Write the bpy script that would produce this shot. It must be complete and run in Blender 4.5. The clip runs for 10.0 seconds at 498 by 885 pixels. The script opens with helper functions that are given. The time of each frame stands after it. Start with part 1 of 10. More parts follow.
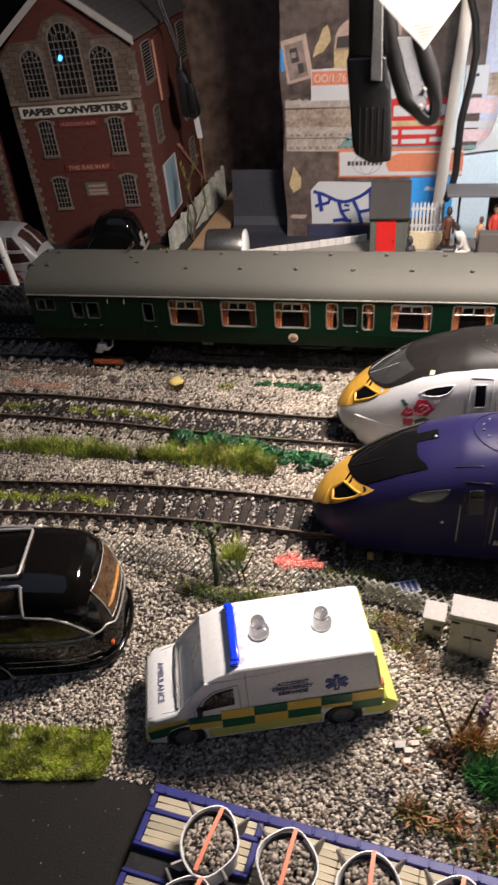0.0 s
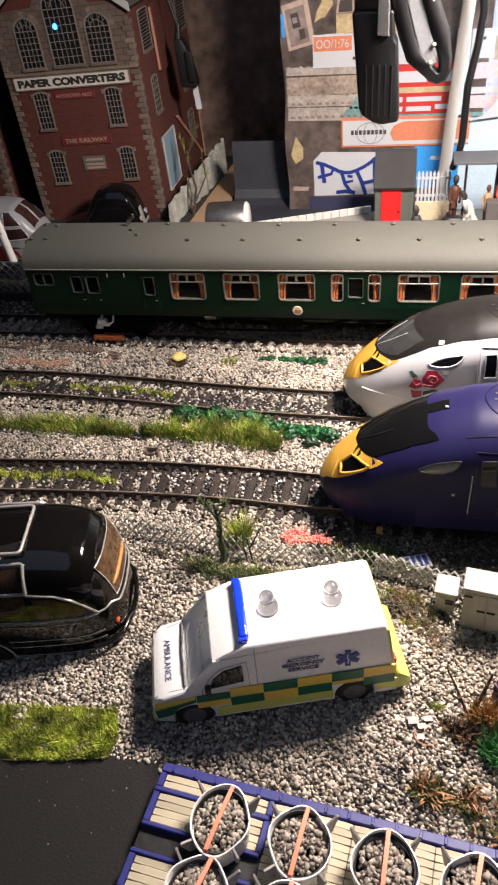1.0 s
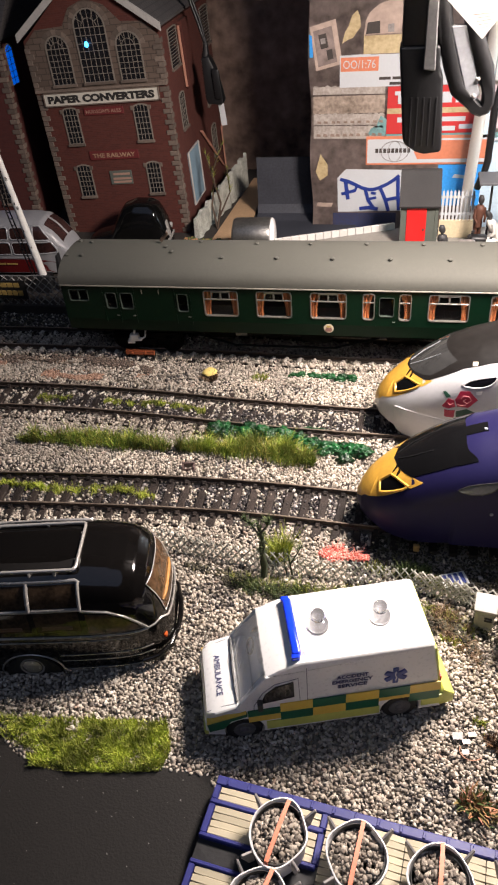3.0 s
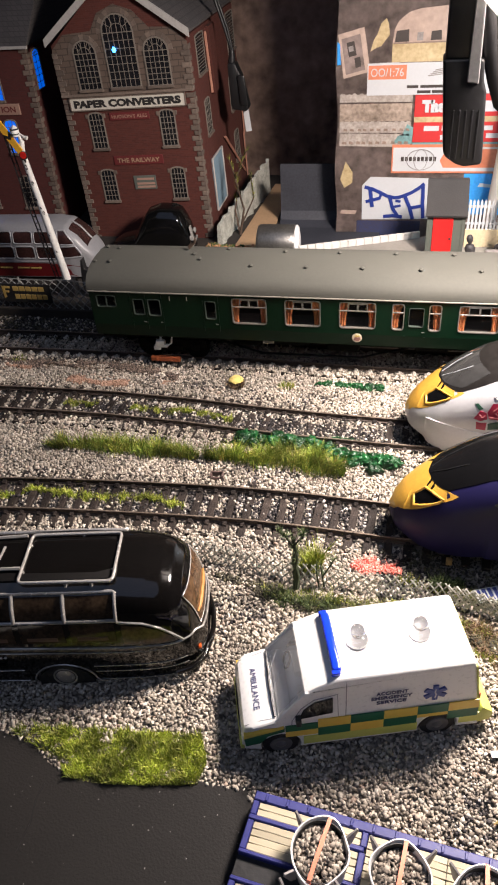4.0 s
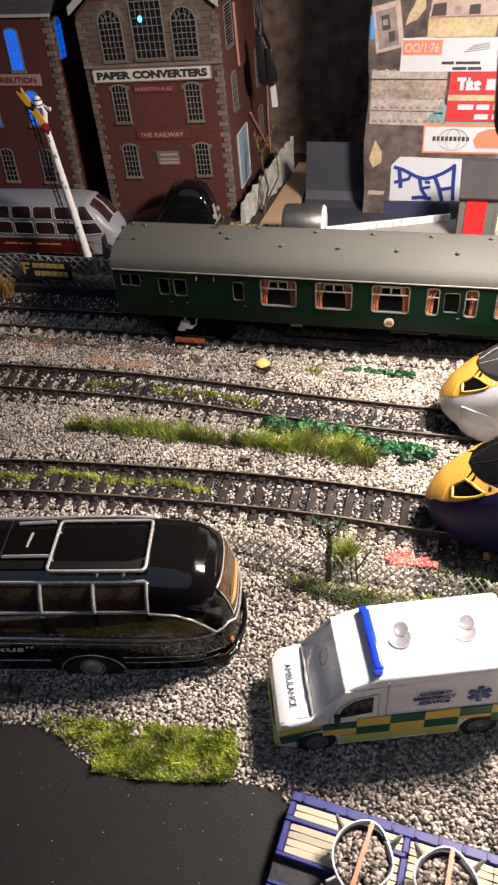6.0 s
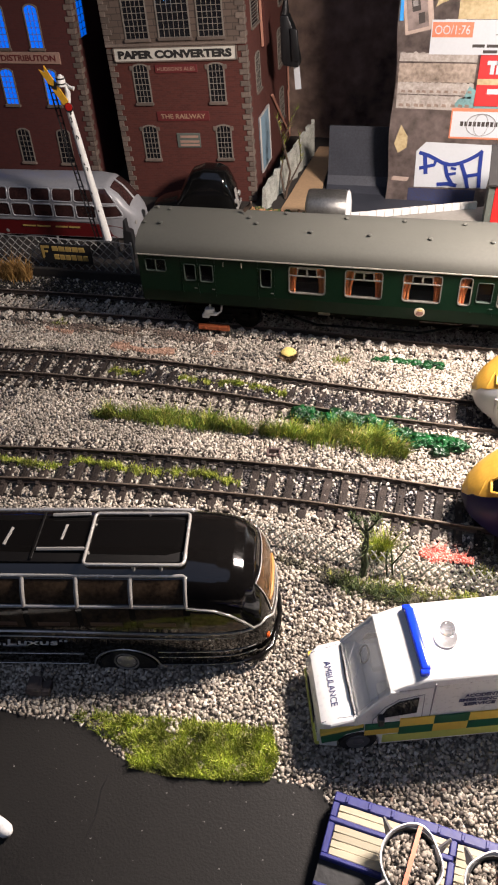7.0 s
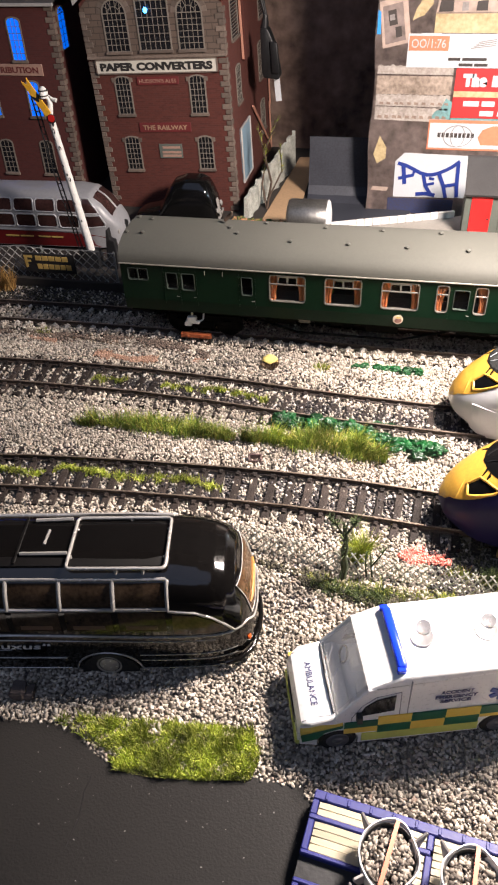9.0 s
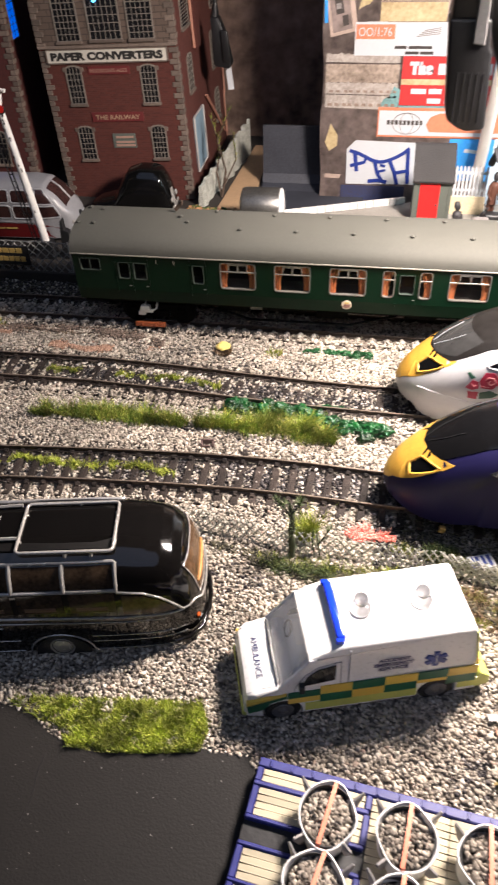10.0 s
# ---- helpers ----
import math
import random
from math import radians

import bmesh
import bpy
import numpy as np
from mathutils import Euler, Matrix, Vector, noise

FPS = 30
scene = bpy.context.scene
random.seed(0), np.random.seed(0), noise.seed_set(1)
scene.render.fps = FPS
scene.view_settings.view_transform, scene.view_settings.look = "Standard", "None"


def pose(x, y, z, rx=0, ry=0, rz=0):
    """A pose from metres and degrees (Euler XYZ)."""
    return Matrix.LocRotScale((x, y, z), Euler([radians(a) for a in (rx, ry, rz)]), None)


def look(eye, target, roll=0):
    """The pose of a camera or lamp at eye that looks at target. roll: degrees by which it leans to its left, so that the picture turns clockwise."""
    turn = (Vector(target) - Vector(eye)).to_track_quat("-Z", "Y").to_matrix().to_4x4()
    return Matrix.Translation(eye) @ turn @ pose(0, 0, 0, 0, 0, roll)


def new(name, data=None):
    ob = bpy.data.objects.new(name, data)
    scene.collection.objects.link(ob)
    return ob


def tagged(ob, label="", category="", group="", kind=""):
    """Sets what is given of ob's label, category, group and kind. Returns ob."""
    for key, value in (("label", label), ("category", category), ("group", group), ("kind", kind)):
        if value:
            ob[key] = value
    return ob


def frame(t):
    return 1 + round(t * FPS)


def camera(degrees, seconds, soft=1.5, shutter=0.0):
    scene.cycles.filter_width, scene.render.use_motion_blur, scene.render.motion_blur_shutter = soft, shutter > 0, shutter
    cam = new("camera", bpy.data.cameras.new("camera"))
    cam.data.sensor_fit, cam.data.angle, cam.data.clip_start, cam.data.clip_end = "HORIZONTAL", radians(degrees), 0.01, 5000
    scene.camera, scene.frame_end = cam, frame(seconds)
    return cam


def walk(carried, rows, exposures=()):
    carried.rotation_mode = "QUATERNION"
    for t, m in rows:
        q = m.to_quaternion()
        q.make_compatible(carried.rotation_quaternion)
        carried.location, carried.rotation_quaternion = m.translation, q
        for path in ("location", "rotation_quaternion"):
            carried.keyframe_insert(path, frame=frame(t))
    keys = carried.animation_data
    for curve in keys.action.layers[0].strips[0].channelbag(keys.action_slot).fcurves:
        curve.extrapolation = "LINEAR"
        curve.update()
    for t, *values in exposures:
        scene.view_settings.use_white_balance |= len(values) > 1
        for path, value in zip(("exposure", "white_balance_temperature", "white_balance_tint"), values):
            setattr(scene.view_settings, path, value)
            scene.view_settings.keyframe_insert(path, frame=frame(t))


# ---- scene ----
cam = camera(37.27, 10.0, soft=2.0, shutter=0.5)
PATH = [
    (0, (0.00004, 0.00003, 0.17977), (-0.05467, 0.23258, -0.00169), -4.91),
    (0.5, (-0.00316, 0.00430, 0.17501), (-0.06570, 0.23033, -0.01208), -6.45),
    (1, (-0.00187, 0.00254, 0.17402), (-0.05712, 0.23058, -0.01292), -5.77),
    (1.5, (-0.00089, 0.00039, 0.17595), (-0.05042, 0.22768, -0.01349), -5.82),
    (2, (-0.00068, -0.00310, 0.17885), (-0.04738, 0.22703, -0.00786), -5.90),
    (2.5, (-0.00739, -0.00402, 0.18357), (-0.05558, 0.22678, -0.00193), -5.49),
    (2.7, (-0.01104, -0.00183, 0.18242), (-0.06455, 0.22751, -0.00343), -5.80),
    (3.8, (-0.02129, -0.00078, 0.18354), (-0.07550, 0.22863, -0.00201), -4.20),
    (4, (-0.02388, -0.00052, 0.18470), (-0.08075, 0.22857, -0.00046), -4.64),
    (4.5, (-0.02363, -0.00129, 0.18497), (-0.08026, 0.22972, 0.00214), -4.52),
    (5, (-0.02477, -0.00016, 0.18466), (-0.08319, 0.22835, -0.00074), -4.58),
    (5.5, (-0.02345, -0.00079, 0.18503), (-0.08033, 0.22727, -0.00138), -4.62),
    (5.7, (-0.02737, 0.00164, 0.18257), (-0.08456, 0.22829, -0.00547), -4.28),
    (7, (-0.04634, 0.00679, 0.18040), (-0.10334, 0.22736, -0.01479), -3.13),
    (7.5, (-0.04901, 0.00609, 0.18288), (-0.10555, 0.22720, -0.01183), -2.32),
    (8, (-0.05224, 0.00553, 0.18355), (-0.10773, 0.22833, -0.00954), -1.63),
    (8.5, (-0.04871, 0.00434, 0.18411), (-0.10151, 0.22664, -0.01030), -1.90),
    (9, (-0.04369, 0.00384, 0.18183), (-0.09585, 0.22777, -0.01087), -2.65),
    (9.5, (-0.04139, 0.00522, 0.17912), (-0.09213, 0.22615, -0.01740), -3.07),
    (10, (-0.03413, -0.00003, 0.18415), (-0.07590, 0.22286, -0.01226), -2.33),
]
walk(cam, [(t, look(eye, target, roll)) for t, eye, target, roll in PATH],
     [(0.0, -0.98), (0.5, -0.52), (1.5, -0.52), (2.0, -0.65), (2.5, -0.62), (4.0, -0.27), (5.5, -0.22), (7.0, -0.16), (8.0, 0.05), (9.0, 0.16), (10.0, 0.00)])

S = 0.001  # the layout is laid out in millimetres

# ---------------------------------------------------------------- light
world = bpy.data.worlds.new("room_air")
world.use_nodes = True
world.node_tree.nodes["Background"].inputs["Color"].default_value = (0.55, 0.68, 1.0, 1)
world.node_tree.nodes["Background"].inputs["Strength"].default_value = 0.07
scene.world = world


def area_lamp(name, at, target, size, watts, colour, long=0):
    data = bpy.data.lights.new(name, "AREA")
    data.shape, data.size, data.energy, data.color = "DISK", size * S, watts, colour
    if long:
        data.shape, data.size, data.size_y = "RECTANGLE", long * S, size * S
    ob = new(name, data)
    ob.matrix_world = look([c * S for c in at], [c * S for c in target])
    return ob


# the bench lamp that hangs over the tracks, and the ceiling light of the room
area_lamp("bench_lamp_light", (55, 228, 197), (-4, 212, 0), 40, 2.98, (1.0, 0.87, 0.795), 62)
area_lamp("ceiling_light", (-100, -500, 1300), (-60, 150, 0), 1700, 4.6, (0.54, 0.66, 1.0))
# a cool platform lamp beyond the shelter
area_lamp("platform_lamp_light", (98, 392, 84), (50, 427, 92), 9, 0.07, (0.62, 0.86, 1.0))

# ---------------------------------------------------------------- materials
def mat(name, colour, rough=0.55, metal=0.0, var=0.18, coarse=0.06, fine=0.9, bump=0.15, coat=0.0, spec=0.5,
        second=None, island=0.0, random=0.0, trans=0.0, emit=0.0, alpha=1.0, scratch=0.0):
    m = bpy.data.materials.new(name)
    m.use_nodes = True
    nt = m.node_tree
    nodes, links = nt.nodes, nt.links
    b = nodes["Principled BSDF"]
    b.inputs["Roughness"].default_value = rough
    b.inputs["Metallic"].default_value = metal
    b.inputs["Coat Weight"].default_value = coat
    b.inputs["Coat Roughness"].default_value = 0.06
    b.inputs["Specular IOR Level"].default_value = spec
    b.inputs["Transmission Weight"].default_value = trans
    b.inputs["Alpha"].default_value = alpha
    tc = nodes.new("ShaderNodeTexCoord")
    mp = nodes.new("ShaderNodeMapping")
    mp.inputs["Scale"].default_value = (1000, 1000, 1000)
    links.new(tc.outputs["Object"], mp.inputs["Vector"])
    n1 = nodes.new("ShaderNodeTexNoise")
    n1.inputs["Scale"].default_value, n1.inputs["Detail"].default_value = coarse, 5
    n2 = nodes.new("ShaderNodeTexNoise")
    n2.inputs["Scale"].default_value, n2.inputs["Detail"].default_value = fine, 4
    for n in (n1, n2):
        links.new(mp.outputs["Vector"], n.inputs["Vector"])
    add = nodes.new("ShaderNodeMath")
    add.operation = "ADD"
    links.new(n1.outputs["Fac"], add.inputs[0])
    links.new(n2.outputs["Fac"], add.inputs[1])
    ramp = nodes.new("ShaderNodeMapRange")
    ramp.inputs["From Min"].default_value, ramp.inputs["From Max"].default_value = 0.6, 1.4
    links.new(add.outputs[0], ramp.inputs["Value"])
    mix = nodes.new("ShaderNodeMix")
    mix.data_type = "RGBA"
    dark = [c * (1 - var) for c in colour]
    light = [min(1.0, c * (1 + var)) for c in colour] if second is None else second
    mix.inputs["A"].default_value, mix.inputs["B"].default_value = (*dark, 1), (*light, 1)
    links.new(ramp.outputs["Result"], mix.inputs["Factor"])
    out = mix.outputs["Result"]
    for amount, kind, key in ((island, "ShaderNodeNewGeometry", "Random Per Island"), (random, "ShaderNodeObjectInfo", "Random")):
        if amount:
            g = nodes.new(kind)
            r = nodes.new("ShaderNodeMapRange")
            r.inputs["To Min"].default_value, r.inputs["To Max"].default_value = 1 - amount, 1 + amount
            links.new(g.outputs[key], r.inputs["Value"])
            mul = nodes.new("ShaderNodeVectorMath")
            mul.operation = "SCALE"
            links.new(out, mul.inputs[0])
            links.new(r.outputs["Result"], mul.inputs["Scale"])
            out = mul.outputs["Vector"]
    links.new(out, b.inputs["Base Color"])
    rr = nodes.new("ShaderNodeMapRange")
    rr.inputs["To Min"].default_value, rr.inputs["To Max"].default_value = max(0.02, rough * 0.8), min(1.0, rough * 1.25)
    links.new(n2.outputs["Fac"], rr.inputs["Value"])
    links.new(rr.outputs["Result"], b.inputs["Roughness"])
    if bump:
        bp = nodes.new("ShaderNodeBump")
        bp.inputs["Strength"].default_value, bp.inputs["Distance"].default_value = min(1.0, bump), 0.0004
        links.new(n2.outputs["Fac"], bp.inputs["Height"])
        links.new(bp.outputs["Normal"], b.inputs["Normal"])
    if emit:
        b.inputs["Emission Color"].default_value = (*colour, 1)
        b.inputs["Emission Strength"].default_value = emit
    return m


def ramp_mat(name, stops, rough=0.8, bump=0.3, fine=2.0, key="Random Per Island", patch=0.0, big=0.03):
    """Pieces that take one of several colours each."""
    m = mat(name, (0.5, 0.5, 0.5), rough, bump=bump, fine=fine)
    nodes, links = m.node_tree.nodes, m.node_tree.links
    b = nodes["Principled BSDF"]
    g = nodes.new("ShaderNodeNewGeometry" if key == "Random Per Island" else "ShaderNodeObjectInfo")
    cr = nodes.new("ShaderNodeValToRGB")
    cr.color_ramp.interpolation = "LINEAR"
    while len(cr.color_ramp.elements) < len(stops):
        cr.color_ramp.elements.new(0.5)
    for e, (p, c) in zip(cr.color_ramp.elements, stops):
        e.position, e.color = p, (*c, 1)
    links.new(g.outputs[key], cr.inputs["Fac"])
    noise_big = next(n for n in nodes if n.type == "TEX_NOISE")
    noise_big.inputs["Scale"].default_value = big
    mr = nodes.new("ShaderNodeMapRange")
    mr.inputs["From Min"].default_value, mr.inputs["From Max"].default_value = 0.35, 0.65
    mr.inputs["To Min"].default_value, mr.inputs["To Max"].default_value = 1 - patch, 1 + patch * 0.4
    links.new(noise_big.outputs["Fac"], mr.inputs["Value"])
    mul = nodes.new("ShaderNodeVectorMath")
    mul.operation = "SCALE"
    links.new(cr.outputs["Color"], mul.inputs[0])
    links.new(mr.outputs["Result"], mul.inputs["Scale"])
    links.new(mul.outputs["Vector"], b.inputs["Base Color"])
    return m


def brick_mat(name, a, b_, mortar, wide=3.0, high=1.0, bump=0.4, rough=0.85):
    m = mat(name, a, rough)
    nodes, links = m.node_tree.nodes, m.node_tree.links
    bs = nodes["Principled BSDF"]
    mp = next(n for n in nodes if n.type == "MAPPING")
    sep, com = nodes.new("ShaderNodeSeparateXYZ"), nodes.new("ShaderNodeCombineXYZ")
    links.new(mp.outputs["Vector"], sep.inputs[0])
    su = nodes.new("ShaderNodeMath")
    su.operation = "ADD"
    links.new(sep.outputs["X"], su.inputs[0])
    links.new(sep.outputs["Y"], su.inputs[1])
    links.new(su.outputs[0], com.inputs["X"])
    links.new(sep.outputs["Z"], com.inputs["Y"])
    br = nodes.new("ShaderNodeTexBrick")
    br.inputs["Scale"].default_value = 1.0
    br.inputs["Brick Width"].default_value, br.inputs["Row Height"].default_value = wide, high
    br.inputs["Mortar Size"].default_value = 0.09 * high
    br.inputs["Color1"].default_value, br.inputs["Color2"].default_value, br.inputs["Mortar"].default_value = (*a, 1), (*b_, 1), (*mortar, 1)
    links.new(com.outputs[0], br.inputs["Vector"])
    old = bs.inputs["Base Color"].links[0].from_socket
    mx = nodes.new("ShaderNodeMix")
    mx.data_type, mx.blend_type = "RGBA", "MIX"
    mx.inputs["Factor"].default_value = 0.62
    links.new(old, mx.inputs["A"])
    links.new(br.outputs["Color"], mx.inputs["B"])
    links.new(mx.outputs["Result"], bs.inputs["Base Color"])
    bp = next(n for n in nodes if n.type == "BUMP")
    bp.inputs["Strength"].default_value = bump
    links.new(br.outputs["Fac"], bp.inputs["Height"])
    bp.invert = True
    return m


def glass_mat(name, tint=(0.02, 0.02, 0.02), rough=0.03, alpha=0.35):
    m = mat(name, tint, rough, var=0.03, bump=0.0)
    b = m.node_tree.nodes["Principled BSDF"]
    b.inputs["Alpha"].default_value = alpha
    b.inputs["Specular IOR Level"].default_value = 0.8
    return m


# ---------------------------------------------------------------- mesh tools (millimetres)
def box(bm, a, b, bev=0.0, seg=2):
    x0, x1 = sorted((a[0], b[0]))
    y0, y1 = sorted((a[1], b[1]))
    z0, z1 = sorted((a[2], b[2]))
    v = [bm.verts.new(p) for p in ((x0, y0, z0), (x1, y0, z0), (x1, y1, z0), (x0, y1, z0), (x0, y0, z1), (x1, y0, z1), (x1, y1, z1), (x0, y1, z1))]
    fs = [bm.faces.new([v[i] for i in q]) for q in ((3, 2, 1, 0), (4, 5, 6, 7), (0, 1, 5, 4), (1, 2, 6, 5), (2, 3, 7, 6), (3, 0, 4, 7))]
    if bev:
        es = list({e for f in fs for e in f.edges})
        bmesh.ops.bevel(bm, geom=es, offset=bev, segments=seg, affect="EDGES", profile=0.5)
    return bm


def prism(bm, poly, axis, a, b, bev=0.0, seg=2):
    put = {"x": lambda u, v, w: (w, u, v), "y": lambda u, v, w: (u, w, v), "z": lambda u, v, w: (u, v, w)}[axis]
    lo = [bm.verts.new(put(u, v, a)) for u, v in poly]
    hi = [bm.verts.new(put(u, v, b)) for u, v in poly]
    n = len(poly)
    fs = [bm.faces.new(lo), bm.faces.new(hi[::-1])]
    fs += [bm.faces.new((lo[(i + 1) % n], lo[i], hi[i], hi[(i + 1) % n])) for i in range(n)]
    bmesh.ops.recalc_face_normals(bm, faces=fs)
    if bev:
        bmesh.ops.bevel(bm, geom=list({e for f in fs for e in f.edges}), offset=bev, segments=seg, affect="EDGES", profile=0.5)
    return bm


def tube(bm, pts, r, n=8, closed=False):
    pts = [Vector(p) for p in pts]
    rs = r if isinstance(r, (list, tuple)) else [r] * len(pts)
    rings, up = [], None
    for i, p in enumerate(pts):
        a = pts[i - 1] if (i or closed) else p
        b = pts[(i + 1) % len(pts)] if (i + 1 < len(pts) or closed) else p
        d = (b - a).normalized()
        if up is None:
            up = d.cross(Vector((0.31, 0.17, 0.93)))
            if up.length < 1e-3:
                up = d.cross(Vector((1, 0, 0)))
        up = (up - d * up.dot(d)).normalized()
        side = d.cross(up)
        rings.append([bm.verts.new(p + rs[i] * (math.cos(2 * math.pi * k / n) * up + math.sin(2 * math.pi * k / n) * side)) for k in range(n)])
    span = len(rings) if closed else len(rings) - 1
    for i in range(span):
        p, q = rings[i], rings[(i + 1) % len(rings)]
        for k in range(n):
            bm.faces.new((p[k], p[(k + 1) % n], q[(k + 1) % n], q[k]))
    if not closed:
        bm.faces.new(rings[0][::-1])
        bm.faces.new(rings[-1])
    return bm


def lathe(bm, prof, at=(0, 0, 0), n=24, axis="z"):
    """prof: (radius, height) pairs round an axis through at."""
    rings = []
    for r, h in prof:
        ring = []
        for k in range(n):
            c, s = r * math.cos(2 * math.pi * k / n), r * math.sin(2 * math.pi * k / n)
            p = {"z": (c, s, h), "y": (c, h, s), "x": (h, c, s)}[axis]
            ring.append(bm.verts.new((at[0] + p[0], at[1] + p[1], at[2] + p[2])))
        rings.append(ring)
    fs = []
    for a, b in zip(rings, rings[1:]):
        for k in range(n):
            fs.append(bm.faces.new((a[k], a[(k + 1) % n], b[(k + 1) % n], b[k])))
    fs += [bm.faces.new(rings[0]), bm.faces.new(rings[-1])]
    bmesh.ops.recalc_face_normals(bm, faces=fs)
    return bm


def holed_wall(bm, u0, u1, z0, z1, w0, w1, holes, axis="y"):
    """A wall of thickness w0..w1 across axis, with rectangular openings (u0, z0, u1, z1)."""
    us = sorted({u0, u1, *[c for h in holes for c in (h[0], h[2]) if u0 < c < u1]})
    zs = sorted({z0, z1, 24.0, *[c for h in holes for c in (h[1], h[3]) if z0 < c < z1]})
    verts = {}

    def vert(u, w, z):
        key = (round(u, 4), w, round(z, 4))
        if key not in verts:
            verts[key] = bm.verts.new((u, w, z))
        return verts[key]

    def solid(i, j):
        if not (0 <= i < len(us) - 1 and 0 <= j < len(zs) - 1):
            return False
        u, z = (us[i] + us[i + 1]) / 2, (zs[j] + zs[j + 1]) / 2
        return not any(h[0] < u < h[2] and h[1] < z < h[3] for h in holes)

    for i in range(len(us) - 1):
        for j in range(len(zs) - 1):
            if not solid(i, j):
                continue
            a, b, lo, hi = us[i], us[i + 1], zs[j], zs[j + 1]
            bm.faces.new((vert(a, w0, lo), vert(b, w0, lo), vert(b, w0, hi), vert(a, w0, hi)))
            bm.faces.new((vert(a, w1, hi), vert(b, w1, hi), vert(b, w1, lo), vert(a, w1, lo)))
            for di, dj, p, q in ((-1, 0, (a, hi), (a, lo)), (1, 0, (b, lo), (b, hi)), (0, -1, (a, lo), (b, lo)), (0, 1, (b, hi), (a, hi))):
                if not solid(i + di, j + dj):
                    bm.faces.new((vert(p[0], w0, p[1]), vert(p[0], w1, p[1]), vert(q[0], w1, q[1]), vert(q[0], w0, q[1])))
    bmesh.ops.recalc_face_normals(bm, faces=list(bm.faces))
    return bm


def part(name, bm, material, parent=None, label="", smooth=0, at=None):
    for v in bm.verts:
        v.co *= S
    me = bpy.data.meshes.new(name)
    bm.to_mesh(me)
    bm.free()
    for m in material if isinstance(material, (list, tuple)) else [material]:
        me.materials.append(m)
    if smooth:
        me.polygons.foreach_set("use_smooth", [True] * len(me.polygons))
        me.set_sharp_from_angle(angle=radians(smooth))
    ob = new(name, me)
    if parent:
        ob.parent = parent
    if at is not None:
        ob.location = [c * S for c in at]
    if label:
        ob["label"] = label
    return ob


def thing(name, label, category, at=(0, 0, 0), rz=0.0, group="", kind=""):
    ob = new(name)
    ob.empty_display_size = 0.01
    ob.matrix_world = pose(*[c * S for c in at], 0, 0, rz)
    return tagged(ob, label, category, group, kind)


def raw_mesh(name, verts, faces, material, parent=None, smooth=False):
    """A mesh from arrays of places (mm) and of equal-sized faces."""
    me = bpy.data.meshes.new(name)
    verts = np.asarray(verts, dtype=np.float32) * S
    faces = np.asarray(faces, dtype=np.int32)
    k = faces.shape[1]
    me.vertices.add(len(verts))
    me.vertices.foreach_set("co", verts.ravel())
    me.loops.add(faces.size)
    me.loops.foreach_set("vertex_index", faces.ravel())
    me.polygons.add(len(faces))
    me.polygons.foreach_set("loop_start", np.arange(0, faces.size, k, dtype=np.int32))
    me.update(calc_edges=True)
    me.validate()
    me.materials.append(material)
    if smooth:
        me.polygons.foreach_set("use_smooth", [True] * len(me.polygons))
    ob = new(name, me)
    if parent:
        ob.parent = parent
    return ob


def lettering(words, high, material, parent, m, name="lettering", wide=None, bold=0.0):
    """Words in the built-in font, as a mesh; m puts the middle of the line (mm)."""
    cu = bpy.data.curves.new(name, "FONT")
    cu.body, cu.size, cu.align_x, cu.align_y = words, 1.0, "CENTER", "CENTER"
    cu.extrude, cu.offset = 0.02, bold
    cu.resolution_u = 3
    tmp = new("tmp_text", cu)
    bpy.context.view_layer.update()
    me = bpy.data.meshes.new_from_object(tmp.evaluated_get(bpy.context.evaluated_depsgraph_get()))
    bpy.data.objects.remove(tmp)
    xs = [v.co.x for v in me.vertices]
    ys = [v.co.y for v in me.vertices]
    k = high / (max(ys) - min(ys))
    kx = wide / (max(xs) - min(xs)) if wide else k
    cx, cy = (max(xs) + min(xs)) / 2, (max(ys) + min(ys)) / 2
    for v in me.vertices:
        v.co = (m @ Vector(((v.co.x - cx) * kx, (v.co.y - cy) * k, v.co.z * 2.0))) * S
    me.materials.clear()
    me.materials.append(material)
    ob = new(name, me)
    ob.parent = parent
    return ob


FRONT = Euler((radians(90), 0, 0)).to_matrix().to_4x4()  # writing that stands up and faces -y


def facing(x, y, z, turn=0.0, slope=90.0, spin=0.0):
    return Matrix.Translation((x, y, z)) @ Euler((0, 0, radians(turn))).to_matrix().to_4x4() @ Euler((radians(slope), 0, 0)).to_matrix().to_4x4() @ Euler((0, 0, radians(spin))).to_matrix().to_4x4()


def interp(x, table):
    return float(np.interp(x, [r[0] for r in table], [r[1] for r in table]))

M_STONE = ramp_mat("pale_ballast", [(0.0, (0.07, 0.058, 0.05)), (0.08, (0.175, 0.15, 0.123)), (0.25, (0.335, 0.288, 0.235)), (0.55, (0.445, 0.39, 0.32)), (0.82, (0.55, 0.49, 0.41)), (0.94, (0.65, 0.60, 0.52)), (1.0, (0.38, 0.28, 0.22))], patch=0.3, big=0.06)
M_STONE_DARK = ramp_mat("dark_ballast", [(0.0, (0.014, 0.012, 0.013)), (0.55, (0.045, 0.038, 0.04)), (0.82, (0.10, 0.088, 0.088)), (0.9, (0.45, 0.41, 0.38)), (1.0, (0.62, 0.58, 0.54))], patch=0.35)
M_HEAP = mat("pale_grit", (0.46, 0.43, 0.38), 0.9, var=0.3, coarse=0.5, fine=2.2, random=0.2, bump=0.9)
